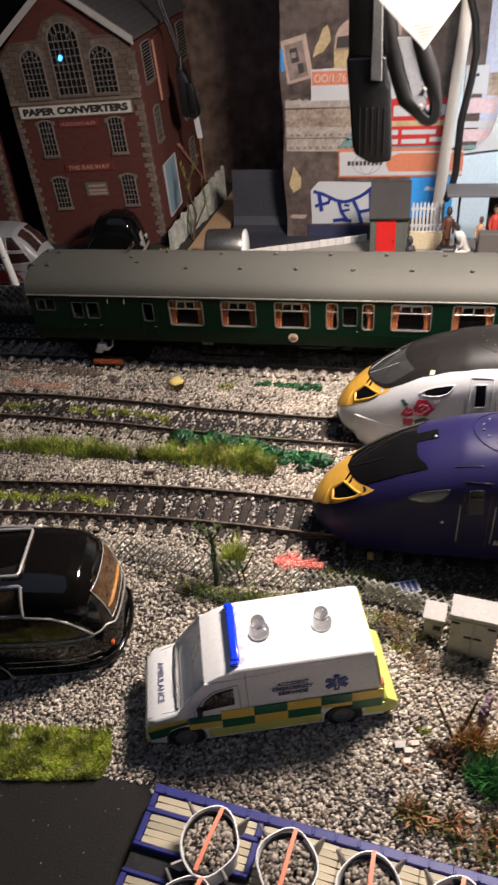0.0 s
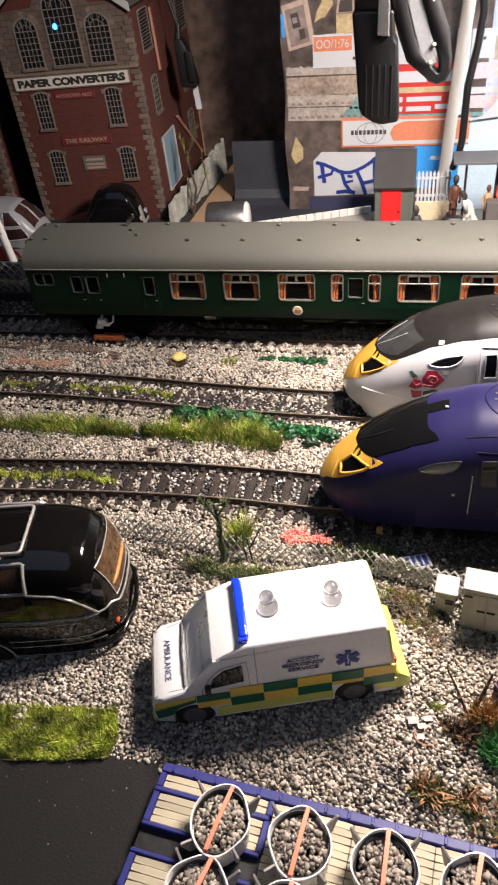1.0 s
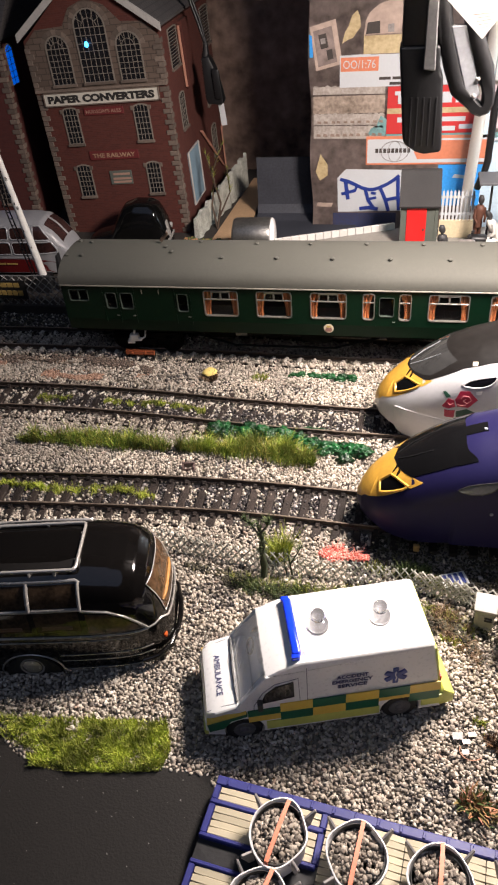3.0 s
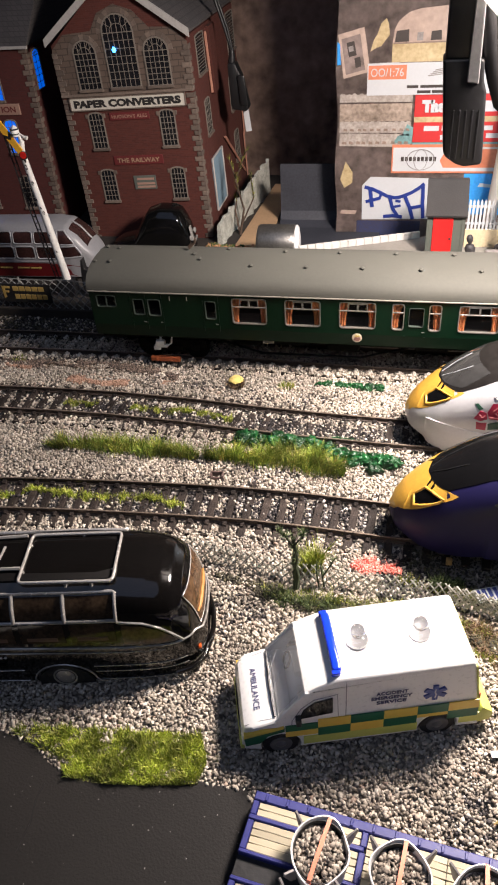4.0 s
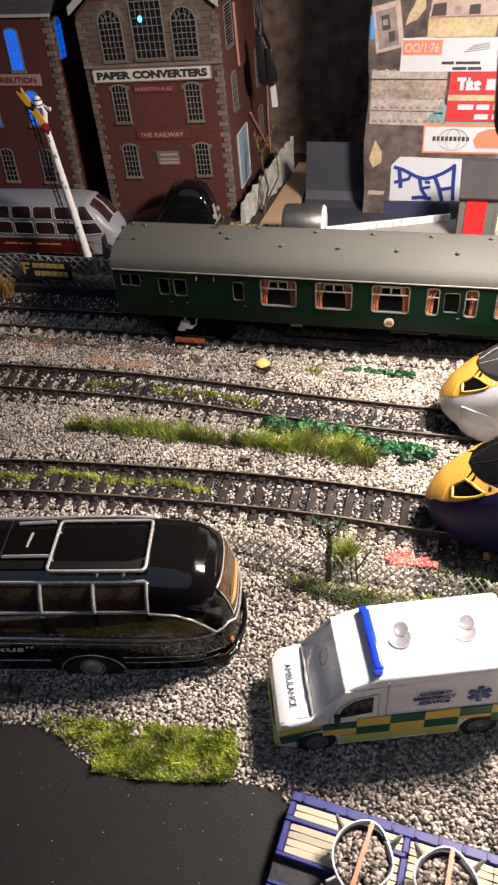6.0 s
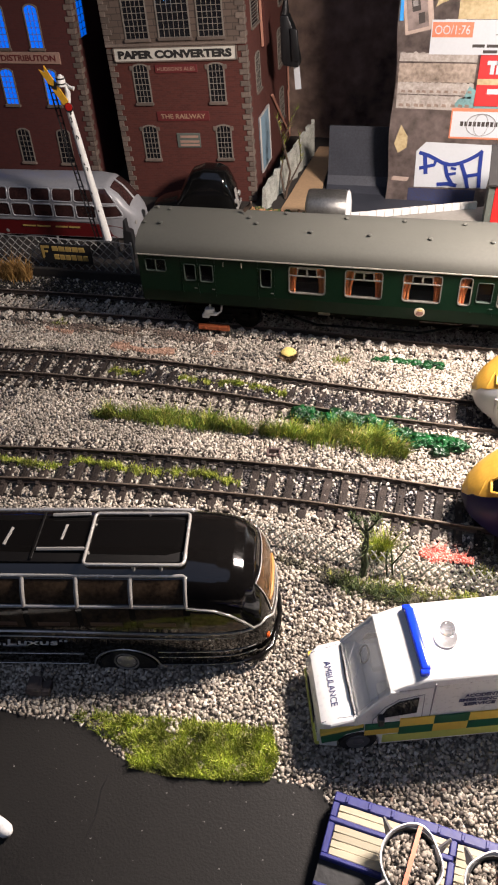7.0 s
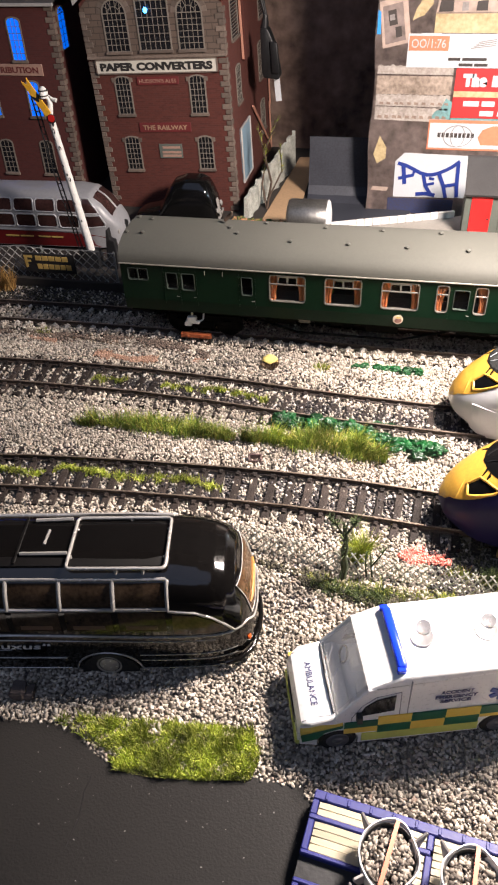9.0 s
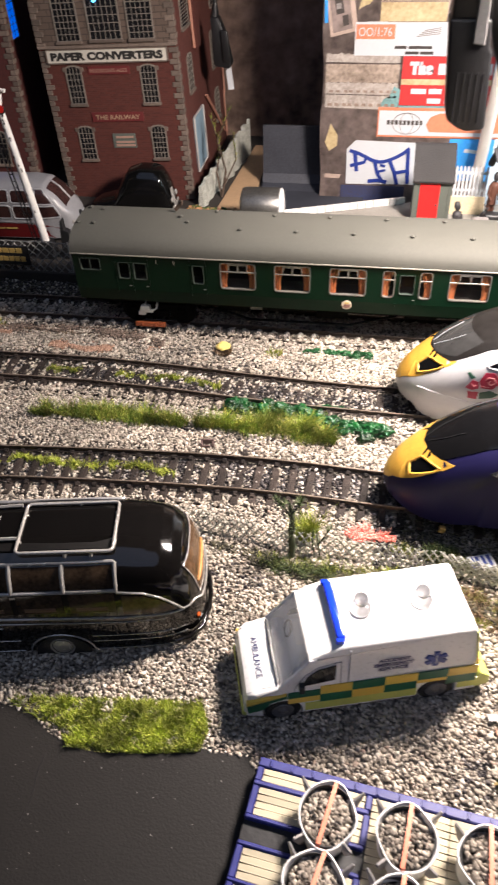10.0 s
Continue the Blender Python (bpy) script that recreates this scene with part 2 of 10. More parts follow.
M_STONE_GREY = ramp_mat("grey_load_stone", [(0.0, (0.067, 0.056, 0.046)), (0.3, (0.207, 0.175, 0.143)), (0.7, (0.355, 0.308, 0.254)), (1.0, (0.459, 0.406, 0.338))])
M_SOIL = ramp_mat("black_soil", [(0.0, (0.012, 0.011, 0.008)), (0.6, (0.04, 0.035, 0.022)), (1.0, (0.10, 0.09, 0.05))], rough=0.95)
M_EARTH = mat("ballast_bed", (0.20, 0.175, 0.15), 0.95, var=0.4, coarse=0.05, fine=1.4, bump=0.6)
M_TARMAC = mat("black_card_road", (0.0105, 0.0094, 0.0088), 0.6, var=0.25, coarse=0.02, fine=1.6, bump=0.25, second=(0.0185, 0.0166, 0.0150), spec=0.26)
M_RAIL = mat("weathered_rail", (0.045, 0.031, 0.024), 0.6, 0.2, var=0.4, coarse=0.05)
M_RAILHEAD = mat("worn_rail_head", (0.20, 0.155, 0.12), 0.4, 0.6, var=0.5, coarse=0.05, second=(0.36, 0.29, 0.23))
M_SLEEPER = mat("sleeper_plastic", (0.010, 0.008, 0.0075), 0.7, var=0.6, coarse=0.35, fine=2.2, random=0.5, bump=0.6, spec=0.25, second=(0.045, 0.034, 0.029))
M_BACKDROP = mat("dark_backcloth", (0.215, 0.142, 0.115), 0.95, var=0.75, coarse=0.02, fine=0.12, bump=0.2, second=(0.52, 0.36, 0.29), spec=0.2)
M_BOARD = mat("grey_board", (0.022, 0.024, 0.034), 0.6, var=0.4, coarse=0.025, second=(0.046, 0.049, 0.062))
M_WALL = mat("room_wall", (0.10, 0.10, 0.11), 0.9, coarse=0.002)
M_YARD = mat("yard_card", (0.016, 0.014, 0.013), 0.9, var=0.6, coarse=0.03, fine=0.6, bump=0.4, second=(0.035, 0.027, 0.021))

rng = np.random.default_rng(7)

NEAR_LINE = [(-340, 156), (-250, 171), (-220, 176), (-194, 180.2), (-170, 183.5), (-150, 185.3), (-127, 186.8), (-98, 188.2), (-72, 188.9), (-51, 188.6), (-26, 187.2), (20, 185.5), (140, 183)]
MID_LINE = [(-340, 235), (-250, 241), (-219, 243), (-196, 244.4), (-170, 245), (-145, 245), (-111, 243), (-80, 240.2), (-55, 238.6), (-27, 237.6), (0, 237), (140, 236)]
FAR_LINE = [(-340, 291.5), (-250, 292.8), (-190, 294.2), (-140, 294.6), (-90, 294.2), (-50, 292.6), (-20, 292), (140, 291.5)]
HALF_GAUGE = 8.25
ROAD_EDGE = [(-420, 104), (-170, 97), (-149, 95), (-138, 92.3), (-131, 91.8), (-122, 93.5), (-114, 92), (-105, 86), (-92, 86), (-68, 88), (-54, 88.5), (-46, 78), (-40, 50), (-34, -110), (-420, -110)]


def inside(poly, x, y):
    hit = np.zeros(len(x), bool)
    for (ax, ay), (bx, by) in zip(poly, poly[1:] + poly[:1]):
        cross = ((ay > y) != (by > y)) & (x < (bx - ax) * (y - ay) / (by - ay + 1e-12) + ax)
        hit ^= cross
    return hit


def line_y(x, table):
    return np.interp(x, [r[0] for r in table], [r[1] for r in table])


# room shell, far away and dark
bm = bmesh.new()
box(bm, (-1100, -1100, -800), (1100, 1100, -760))
tagged(part("floor", bm, M_WALL), "dark floor of the hobby room", "floor", kind="structure")
for nm, a, b in (("wall_north", (-1100, 1100, -800), (1100, 1150, 1700)), ("wall_south", (-1100, -1150, -800), (1100, -1100, 1700)),
                 ("wall_east", (1100, -1100, -800), (1150, 1100, 1700)), ("wall_west", (-1150, -1100, -800), (-1100, 1100, 1700)), ("ceiling", (-1100, -1100, 1700), (1100, 1100, 1740))):
    bm = bmesh.new()
    box(bm, a, b)
    tagged(part(nm, bm, M_WALL), "plain dim " + nm.split("_")[0] + " of the hobby room", nm.split("_")[0], kind="structure")

# the baseboard with its bed of glue and grit
bm = bmesh.new()
nx, ny = 120, 90
grid = [[bm.verts.new((-440 + 760 * i / nx, -130 + 680 * j / ny, -0.55 + 0.5 * noise.noise((i * 0.35, j * 0.35, 0.3)))) for i in range(nx + 1)] for j in range(ny + 1)]
for j in range(ny):
    for i in range(nx):
        bm.faces.new((grid[j][i], grid[j][i + 1], grid[j + 1][i + 1], grid[j + 1][i]))
tagged(part("ground", bm, M_EARTH, smooth=60), "gritty brown baseboard of a model railway", "ground", kind="structure")
bm = bmesh.new()
box(bm, (-440, -130, -20), (320, 550, -2.2))
tagged(part("baseboard", bm, mat("plywood", (0.30, 0.20, 0.12), 0.7)), "thick plywood baseboard under the layout", "baseboard", kind="structure")

bm = bmesh.new()
prism(bm, ROAD_EDGE, "z", -1.5, 0.5)
tagged(part("road", bm, M_TARMAC), "smooth dark grey road with specks of dust", "road", kind="structure")
# dust on the road
k = 170
px, py = rng.uniform(-150, -40, k), rng.uniform(30, 92, k)
keep = inside(ROAD_EDGE, px, py)
px, py = px[keep], py[keep]
vs, fs = [], []
for x, y in zip(px, py):
    r = abs(rng.normal(0.10, 0.08)) + 0.04
    a = rng.uniform(0, 6.3)
    b0 = len(vs)
    for q in range(3):
        vs.append((x + r * math.cos(a + 2.1 * q), y + r * math.sin(a + 2.1 * q), 0.5))
    vs.append((x, y, 0.5 + r))
    fs += [(b0, b0 + 1, b0 + 3), (b0 + 1, b0 + 2, b0 + 3), (b0 + 2, b0, b0 + 3)]
tagged(raw_mesh("dust", vs, fs, mat("pale_dust", (0.30, 0.29, 0.27), 0.9)), "pale specks of dust lying on the dark road", "dust", kind="stuff")

# the raised yard behind the coach
bm = bmesh.new()
prism(bm, [(-430, 322), (-60, 322), (-60, 545), (-430, 545)], "z", -1.5, 5.0, bev=0.4, seg=1)
tagged(part("yard", bm, M_YARD), "dark earth yard raised behind the tracks", "yard", kind="structure")

# backcloth and the grey board that leans on it
bm = bmesh.new()
nx, nz = 40, 16
grid = [[bm.verts.new((-440 + 760 * i / nx, 532 + 3 * noise.noise((i * 0.3, j * 0.2, 5.0)), 4 + 330 * j / nz)) for i in range(nx + 1)] for j in range(nz + 1)]
for j in range(nz):
    for i in range(nx):
        bm.faces.new((grid[j][i], grid[j][i + 1], grid[j + 1][i + 1], grid[j + 1][i]))
bmesh.ops.solidify(bm, geom=list(bm.faces), thickness=1.5)
tagged(part("backdrop", bm, M_BACKDROP, smooth=60), "dark brown mottled cloth hanging behind the layout", "backdrop", kind="structure")

# ---------------------------------------------------------------- tracks
def sweep(bm, line, profile):
    pts = [Vector((x, y, 0)) for x, y in line]
    rings = []
    for i, p in enumerate(pts):
        d = (pts[min(i + 1, len(pts) - 1)] - pts[max(i - 1, 0)]).normalized()
        nrm = Vector((-d.y, d.x, 0))
        rings.append([bm.verts.new(p + nrm * u + Vector((0, 0, z))) for u, z in profile])
    n = len(profile)
    fs = []
    for a, b in zip(rings, rings[1:]):
        for k in range(n):
            fs.append(bm.faces.new((a[k], a[(k + 1) % n], b[(k + 1) % n], b[k])))
    fs += [bm.faces.new(rings[0]), bm.faces.new(rings[-1])]
    bmesh.ops.recalc_face_normals(bm, faces=fs)


def rail_part(line, off, parent):
    fine = [(x, float(line_y(x, line)) + 0.12 * math.sin(x * 0.05)) for x in np.linspace(line[0][0], line[-1][0], 110)]
    bm = bmesh.new()
    sweep(bm, fine, [(off + u, z) for u, z in ((-0.66, 1.3), (0.66, 1.3), (0.66, 1.5), (0.2, 1.75), (0.2, 2.85), (0.36, 3.0), (0.36, 3.4), (-0.36, 3.4), (-0.36, 3.0), (-0.2, 2.85), (-0.2, 1.75), (-0.66, 1.5))])
    r = part("rail", bm, M_RAIL, parent)
    bm = bmesh.new()
    sweep(bm, fine, [(off - 0.34, 3.402), (off + 0.34, 3.402), (off + 0.26, 3.52), (off - 0.26, 3.52)])
    part("rail_head", bm, M_RAILHEAD, r, "worn bright running surface")


def sleeper_mesh():
    """A moulded sleeper with its four rail chairs, the edges a little uneven."""
    bm = bmesh.new()
    box(bm, (-1.35, -15.0, -0.6), (1.35, 15.0, 1.2), bev=0.18, seg=1)
    for y in (-HALF_GAUGE, HALF_GAUGE):
        for s in (-1, 1):
            prism(bm, [(y + s * 0.4, 1.1), (y + s * 2.1, 1.1), (y + s * 1.9, 1.5), (y + s * 0.9, 2.3), (y + s * 0.4, 2.5)], "x", -0.75, 0.75)
            box(bm, (-0.5, y + s * 1.35, 1.2), (0.5, y + s * 1.85, 2.0), bev=0.1, seg=1)
    return bm


def heap_mesh(k):
    """A wedge of glued grit banked up against the rail over a sleeper end."""
    bm = bmesh.new()
    r = random.Random(k)
    foot = [(-1.9, 0.2), (1.9, 0.0), (2.2, -3.0), (1.1, -5.2), (-0.8, -5.6), (-2.1, -3.2)]
    ring = [bm.verts.new((x + r.uniform(-0.3, 0.3), y + r.uniform(-0.3, 0.3), -0.2)) for x, y in foot]
    mid = [bm.verts.new((x * 0.55 + r.uniform(-0.2, 0.2), y * 0.55 + r.uniform(-0.2, 0.2), 1.9 + r.uniform(-0.3, 0.4))) for x, y in foot]
    top = bm.verts.new((r.uniform(-0.2, 0.2), -0.4, 3.0))
    n = len(foot)
    for a in range(n):
        b = (a + 1) % n
        bm.faces.new((ring[a], ring[b], mid[b], mid[a]))
        bm.faces.new((mid[a], mid[b], top))
    bm.faces.new(ring[::-1])
    bmesh.ops.recalc_face_normals(bm, faces=list(bm.faces))
    return bm


PITCH = 6.38
ANCHOR = {"near": -137.4, "mid": -140.0, "far": -61.2}


def track(line, label, key, material):
    t = thing("railway_track", label, "track", kind="structure", group="tracks")
    for off in (-HALF_GAUGE, HALF_GAUGE):
        rail_part(line, off, t)
    first, heaps = None, []
    lo = math.ceil((line[0][0] + 2 - ANCHOR[key]) / PITCH)
    hi = math.floor((line[-1][0] - 2 - ANCHOR[key]) / PITCH)
    for k in range(lo, hi + 1):
        x = ANCHOR[key] + k * PITCH + random.uniform(-0.15, 0.15)
        y = float(line_y(x, line))
        a = math.atan2(float(line_y(x + 4, line)) - float(line_y(x - 4, line)), 8)
        if first is None:
            first = part("sleeper", sleeper_mesh(), material, t)
            ob = first
        else:
            ob = new("sleeper", first.data)
            ob.parent = t
        turn = math.degrees(a) + random.uniform(-1.0, 1.0)
        ob.matrix_basis = pose(x * S, y * S, random.uniform(-0.12, 0.08) * S, 0, 0, turn)
        spots = []
        if key == "far" and -262 < x < 20:
            spots = [(-HALF_GAUGE - 0.5, 0, 1.0)] + ([(HALF_GAUGE - 0.6, 0, 0.8)] if x < -165 else [])
        if key == "mid" and -155 < x < -18:
            spots = [(HALF_GAUGE - 0.6, 0, 0.72)]
        for off, spin, size in spots:
            if len(heaps) < 4:
                heaps.append(part("grit_heap", heap_mesh(len(heaps) + 3), M_HEAP, t, "pale grit banked against the rail"))
                h = heaps[-1]
            else:
                h = new("grit_heap", heaps[k % 4].data)
                h.parent = t
            q = size * random.uniform(0.85, 1.12)
            h.matrix_basis = pose((x - math.sin(a) * off) * S, (y + math.cos(a) * off) * S, 0, 0, 0, turn + spin + random.uniform(-8, 8)) @ Matrix.Diagonal((q, q, size * random.uniform(0.8, 1.05), 1))
    return t


track(NEAR_LINE, "curving model track with dark sleepers and rusty rails", "near", M_SLEEPER)
track(MID_LINE, "model track with mossy sleepers and rusty rails", "mid", M_SLEEPER)
track(FAR_LINE, "model track bedded deep in pale ballast behind heaped grit", "far", M_SLEEPER)

# ---------------------------------------------------------------- ballast
def ico():
    t = (1 + 5 ** 0.5) / 2
    v = np.array([(-1, t, 0), (1, t, 0), (-1, -t, 0), (1, -t, 0), (0, -1, t), (0, 1, t), (0, -1, -t), (0, 1, -t), (t, 0, -1), (t, 0, 1), (-t, 0, -1), (-t, 0, 1)]) / 1.9
    f = np.array([(0, 11, 5), (0, 5, 1), (0, 1, 7), (0, 7, 10), (0, 10, 11), (1, 5, 9), (5, 11, 4), (11, 10, 2), (10, 7, 6), (7, 1, 8), (3, 9, 4), (3, 4, 2), (3, 2, 6), (3, 6, 8), (3, 8, 9), (4, 9, 5), (2, 4, 11), (6, 2, 10), (8, 6, 7), (9, 8, 1)])
    return v, f


def chip():
    """A crushed-stone chip: a cube to be skewed."""
    v = np.array([(x, y, z) for z in (-1, 1) for y in (-1, 1) for x in (-1, 1)]) * 0.66
    f = np.array([(0, 2, 1), (1, 2, 3), (4, 5, 6), (5, 7, 6), (0, 1, 4), (1, 5, 4), (2, 6, 3), (3, 6, 7), (0, 4, 2), (2, 4, 6), (1, 3, 5), (3, 7, 5)])
    return v, f


def stones(name, x, y, z, size, material, label, parent=None, sharp=False):
    v0, f0 = chip() if sharp else ico()
    k = len(v0)
    n = len(x)
    jit = 1 + rng.uniform(-0.5, 0.42, (n, k, 3)) if sharp else 1 + rng.uniform(-0.30, 0.30, (n, k, 1))
    sc = np.stack([rng.uniform(0.7, 1.6, n), rng.uniform(0.65, 1.25, n), rng.uniform(0.5, 0.95, n)], 1)
    q = rng.normal(size=(n, 4))
    q /= np.linalg.norm(q, axis=1)[:, None]
    w, a, b, c = q.T
    R = np.stack([1 - 2 * (b * b + c * c), 2 * (a * b - c * w), 2 * (a * c + b * w), 2 * (a * b + c * w), 1 - 2 * (a * a + c * c), 2 * (b * c - a * w), 2 * (a * c - b * w), 2 * (b * c + a * w), 1 - 2 * (a * a + b * b)], 1).reshape(n, 3, 3)
    P = v0[None] * jit * sc[:, None, :] * np.asarray(size).reshape(-1, 1, 1)
    P = np.einsum("nij,nkj->nki", R, P)
    P += np.stack([x, y, z], 1)[:, None, :]
    F = (f0[None] + k * np.arange(n)[:, None, None]).reshape(-1, 3)
    ob = raw_mesh(name, P.reshape(-1, 3), F, material, parent)
    return tagged(ob, label, "ballast" if not parent else "", kind="stuff")


def scatter(pitch, x0, x1, y0, y1):
    gx, gy = np.meshgrid(np.arange(x0, x1, pitch), np.arange(y0, y1, pitch))
    gx = gx.ravel() + rng.uniform(-0.55, 0.55, gx.size) * pitch
    gy = gy.ravel() + rng.uniform(-0.55, 0.55, gy.size) * pitch
    return gx, gy


gx, gy = scatter(0.80, -330, 120, 40, 322)
view = (gx > -150 - 0.5 * gy) & (gx < 50 + 0.25 * gy)
gx, gy = gx[view], gy[view]
keep = ~inside(ROAD_EDGE, gx, gy + 0.8)
dn, dm, df = gy - line_y(gx, NEAR_LINE), gy - line_y(gx, MID_LINE), gy - line_y(gx, FAR_LINE)
for d in (dn, dm, df):
    keep &= np.abs(np.abs(d) - HALF_GAUGE) > 0.75
gx, gy, dn, dm, df = gx[keep], gy[keep], dn[keep], dm[keep], df[keep]
luck = rng.random(len(gx))
an, am, af = np.abs(dn), np.abs(dm), np.abs(df)
patchy = np.array([noise.noise((x * 0.06, y * 0.09, 4.4)) for x, y in zip(gx, gy)])
# dark stones: oily between the rails, painted-in shade beside the trains, and a few darker spots
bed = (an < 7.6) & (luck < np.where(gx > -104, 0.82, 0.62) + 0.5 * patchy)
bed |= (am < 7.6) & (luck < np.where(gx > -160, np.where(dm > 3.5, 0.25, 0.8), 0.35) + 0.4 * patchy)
# dark chips here put the blue train's shadow into the ballast colour
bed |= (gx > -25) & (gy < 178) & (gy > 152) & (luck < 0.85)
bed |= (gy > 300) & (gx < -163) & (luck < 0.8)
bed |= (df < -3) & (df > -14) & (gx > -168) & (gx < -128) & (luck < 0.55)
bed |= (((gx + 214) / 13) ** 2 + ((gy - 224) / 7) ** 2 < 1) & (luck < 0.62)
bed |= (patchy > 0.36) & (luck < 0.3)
hump = np.array([noise.noise((x * 0.05, y * 0.05, 1.7)) for x, y in zip(gx, gy)])


def on_sleeper(key, d):
    f = ((gx - ANCHOR[key]) / PITCH + 0.5) % 1.0 - 0.5
    return (d < 15) & (np.abs(f) < 0.25)


# over the sleepers the stones thin out and lie higher
over_n, over_m, over_f = on_sleeper("near", an), on_sleeper("mid", am), on_sleeper("far", af)
luck2 = rng.random(len(gx))
drop = over_n & (luck2 < np.where(an < 7.8, 0.84, np.where((dn < 0) & (an < 13.2), 0.96, np.where(an < 11, 0.55, 0.12))))
drop |= over_m & (luck2 < np.where(gx < -163, np.where(am < 12, 0.8, 0.3), np.where(am < 7.8, 0.38, 0.08)))
drop |= over_f & (luck2 < 0.06)
drop |= (luck2 > 0.985)
over = over_n | over_m | over_f
near_track = (an < 15) | (am < 15) | (af < 15)
gz = 0.95 * over + 0.25 + 0.55 * hump + rng.uniform(-0.3, 0.4, len(gx)) - 0.2 * near_track + 0.6 * (af < 15)
size = rng.uniform(0.38, 0.74, len(gx)) * (1 + 0.3 * (rng.random(len(gx)) < 0.1))
# trodden earth at the back of the far track and beside the fence, there also painting the blue train's shadow
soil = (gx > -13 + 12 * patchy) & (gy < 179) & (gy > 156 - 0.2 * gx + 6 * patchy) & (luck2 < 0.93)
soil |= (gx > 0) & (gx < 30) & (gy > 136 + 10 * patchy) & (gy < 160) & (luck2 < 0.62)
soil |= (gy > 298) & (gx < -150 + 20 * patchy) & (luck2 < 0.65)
m1 = ~bed & ~drop & ~soil
stones("ballast", gx[m1], gy[m1], gz[m1], size[m1], M_STONE, "pale cream and grey ballast chips glued over the ground", sharp=True)
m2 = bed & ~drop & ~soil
stones("track_bed_ballast", gx[m2], gy[m2], gz[m2] - 0.15, size[m2] * 0.9, M_STONE_DARK, "dark ballast chips with a few pale ones, oily between the rails, painted shade beside the trains", sharp=True)
stones("earth_crumbs", gx[soil], gy[soil], gz[soil] - 0.3, size[soil] * 0.8, M_SOIL, "dark trodden earth with a few chips, and shade painted in beside the train", sharp=True)

from functools import partial

# ---------------------------------------------------------------- the green coach
M_GREEN = mat("coach_green", (0.0022, 0.0135, 0.0062), 0.33, var=0.2, coarse=0.03, fine=0.6, bump=0.05, spec=0.16)
M_ROOF = mat("coach_roof_grey", (0.0792, 0.0783, 0.0675), 0.75, var=0.14, coarse=0.02, fine=0.8, bump=0.08, spec=0.3)
M_GUTTER = mat("gutter_grey", (0.24, 0.23, 0.19), 0.5)
M_DULLRIM = mat("dull_green_grey", (0.045, 0.06, 0.05), 0.45)
M_SILVER = mat("window_silver", (0.27, 0.26, 0.235), 0.3, 0.6, var=0.25, coarse=0.2)
M_CURTAIN = mat("orange_curtain", (0.85, 0.30, 0.11), 0.75, var=0.2, fine=1.2, bump=0.3)
M_BLACK = mat("satin_black", (0.012, 0.012, 0.013), 0.45, var=0.3)
M_UNDER = mat("sooty_underframe", (0.0035, 0.0032, 0.003), 0.85, spec=0.1)
M_DARKIN = mat("dark_interior", (0.04, 0.034, 0.03), 0.8)
M_TABLE = mat("seat_brown", (0.13, 0.07, 0.04), 0.7)
M_GLASS = glass_mat("clear_window", (0.02, 0.02, 0.02), 0.04, 0.08)
M_CREAM = mat("cream_print", (0.55, 0.48, 0.36), 0.5)
M_GOLD = mat("gold_print", (0.55, 0.40, 0.12), 0.4, 0.4)
M_BUFFER = mat("buffer_beam_red", (0.30, 0.075, 0.025), 0.5, var=0.25)
M_STEELW = mat("wheel_steel", (0.35, 0.34, 0.33), 0.35, 0.85)
M_WHITEPL = mat("white_plastic", (0.74, 0.74, 0.72), 0.45)

X0, X1 = -160.2, 104.8
YN, YF = 276.6, 313.4
BIG = [(-95.3 + 23.1 * i, 27.0, -80.5 + 23.1 * i, 38.8) for i in range(3)] + [(-0.6 + 24.3 * i, 27.0, 15.2 + 24.3 * i, 38.8) for i in range(4)]
SLIM = [(-27.3, 27.0, -22.7, 38.8), (-12.4, 27.0, -7.8, 38.8)]
DOORS = [(-20.6, 28.5, -14.6, 37.2), (-140.2, 29.4, -135.3, 37.0), (-133.4, 29.2, -127.7, 37.0), (-107.4, 28.6, -102.7, 37.0)]
GUARD = [(-157.1, 32.8, -148.2, 38.3)]


def window_ring(bm, u0, z0, u1, z1, w, y, d, r=1.1):
    """A rounded window surround: outer and inner outlines joined, d deep, facing -y."""
    def outline(a0, b0, a1, b1, rad):
        pts = []
        for cx, cz, s in ((a1 - rad, b1 - rad, 0), (a0 + rad, b1 - rad, 1), (a0 + rad, b0 + rad, 2), (a1 - rad, b0 + rad, 3)):
            for k in range(4):
                t = math.pi / 2 * (s + k / 3)
                pts.append((cx + rad * math.cos(t), cz + rad * math.sin(t)))
        return pts
    o, i = outline(u0 - w, z0 - w, u1 + w, z1 + w, r), outline(u0, z0, u1, z1, max(0.15, r - w))
    n = len(o)
    rows = [[bm.verts.new((a, yy, b)) for a, b in ring] for ring, yy in ((o, y + d), (o, y), (i, y), (i, y + d + 1.0))]
    fs = []
    for a, b in zip(rows, rows[1:]):
        for k in range(n):
            fs.append(bm.faces.new((a[k], a[(k + 1) % n], b[(k + 1) % n], b[k])))
    bmesh.ops.recalc_face_normals(bm, faces=fs)


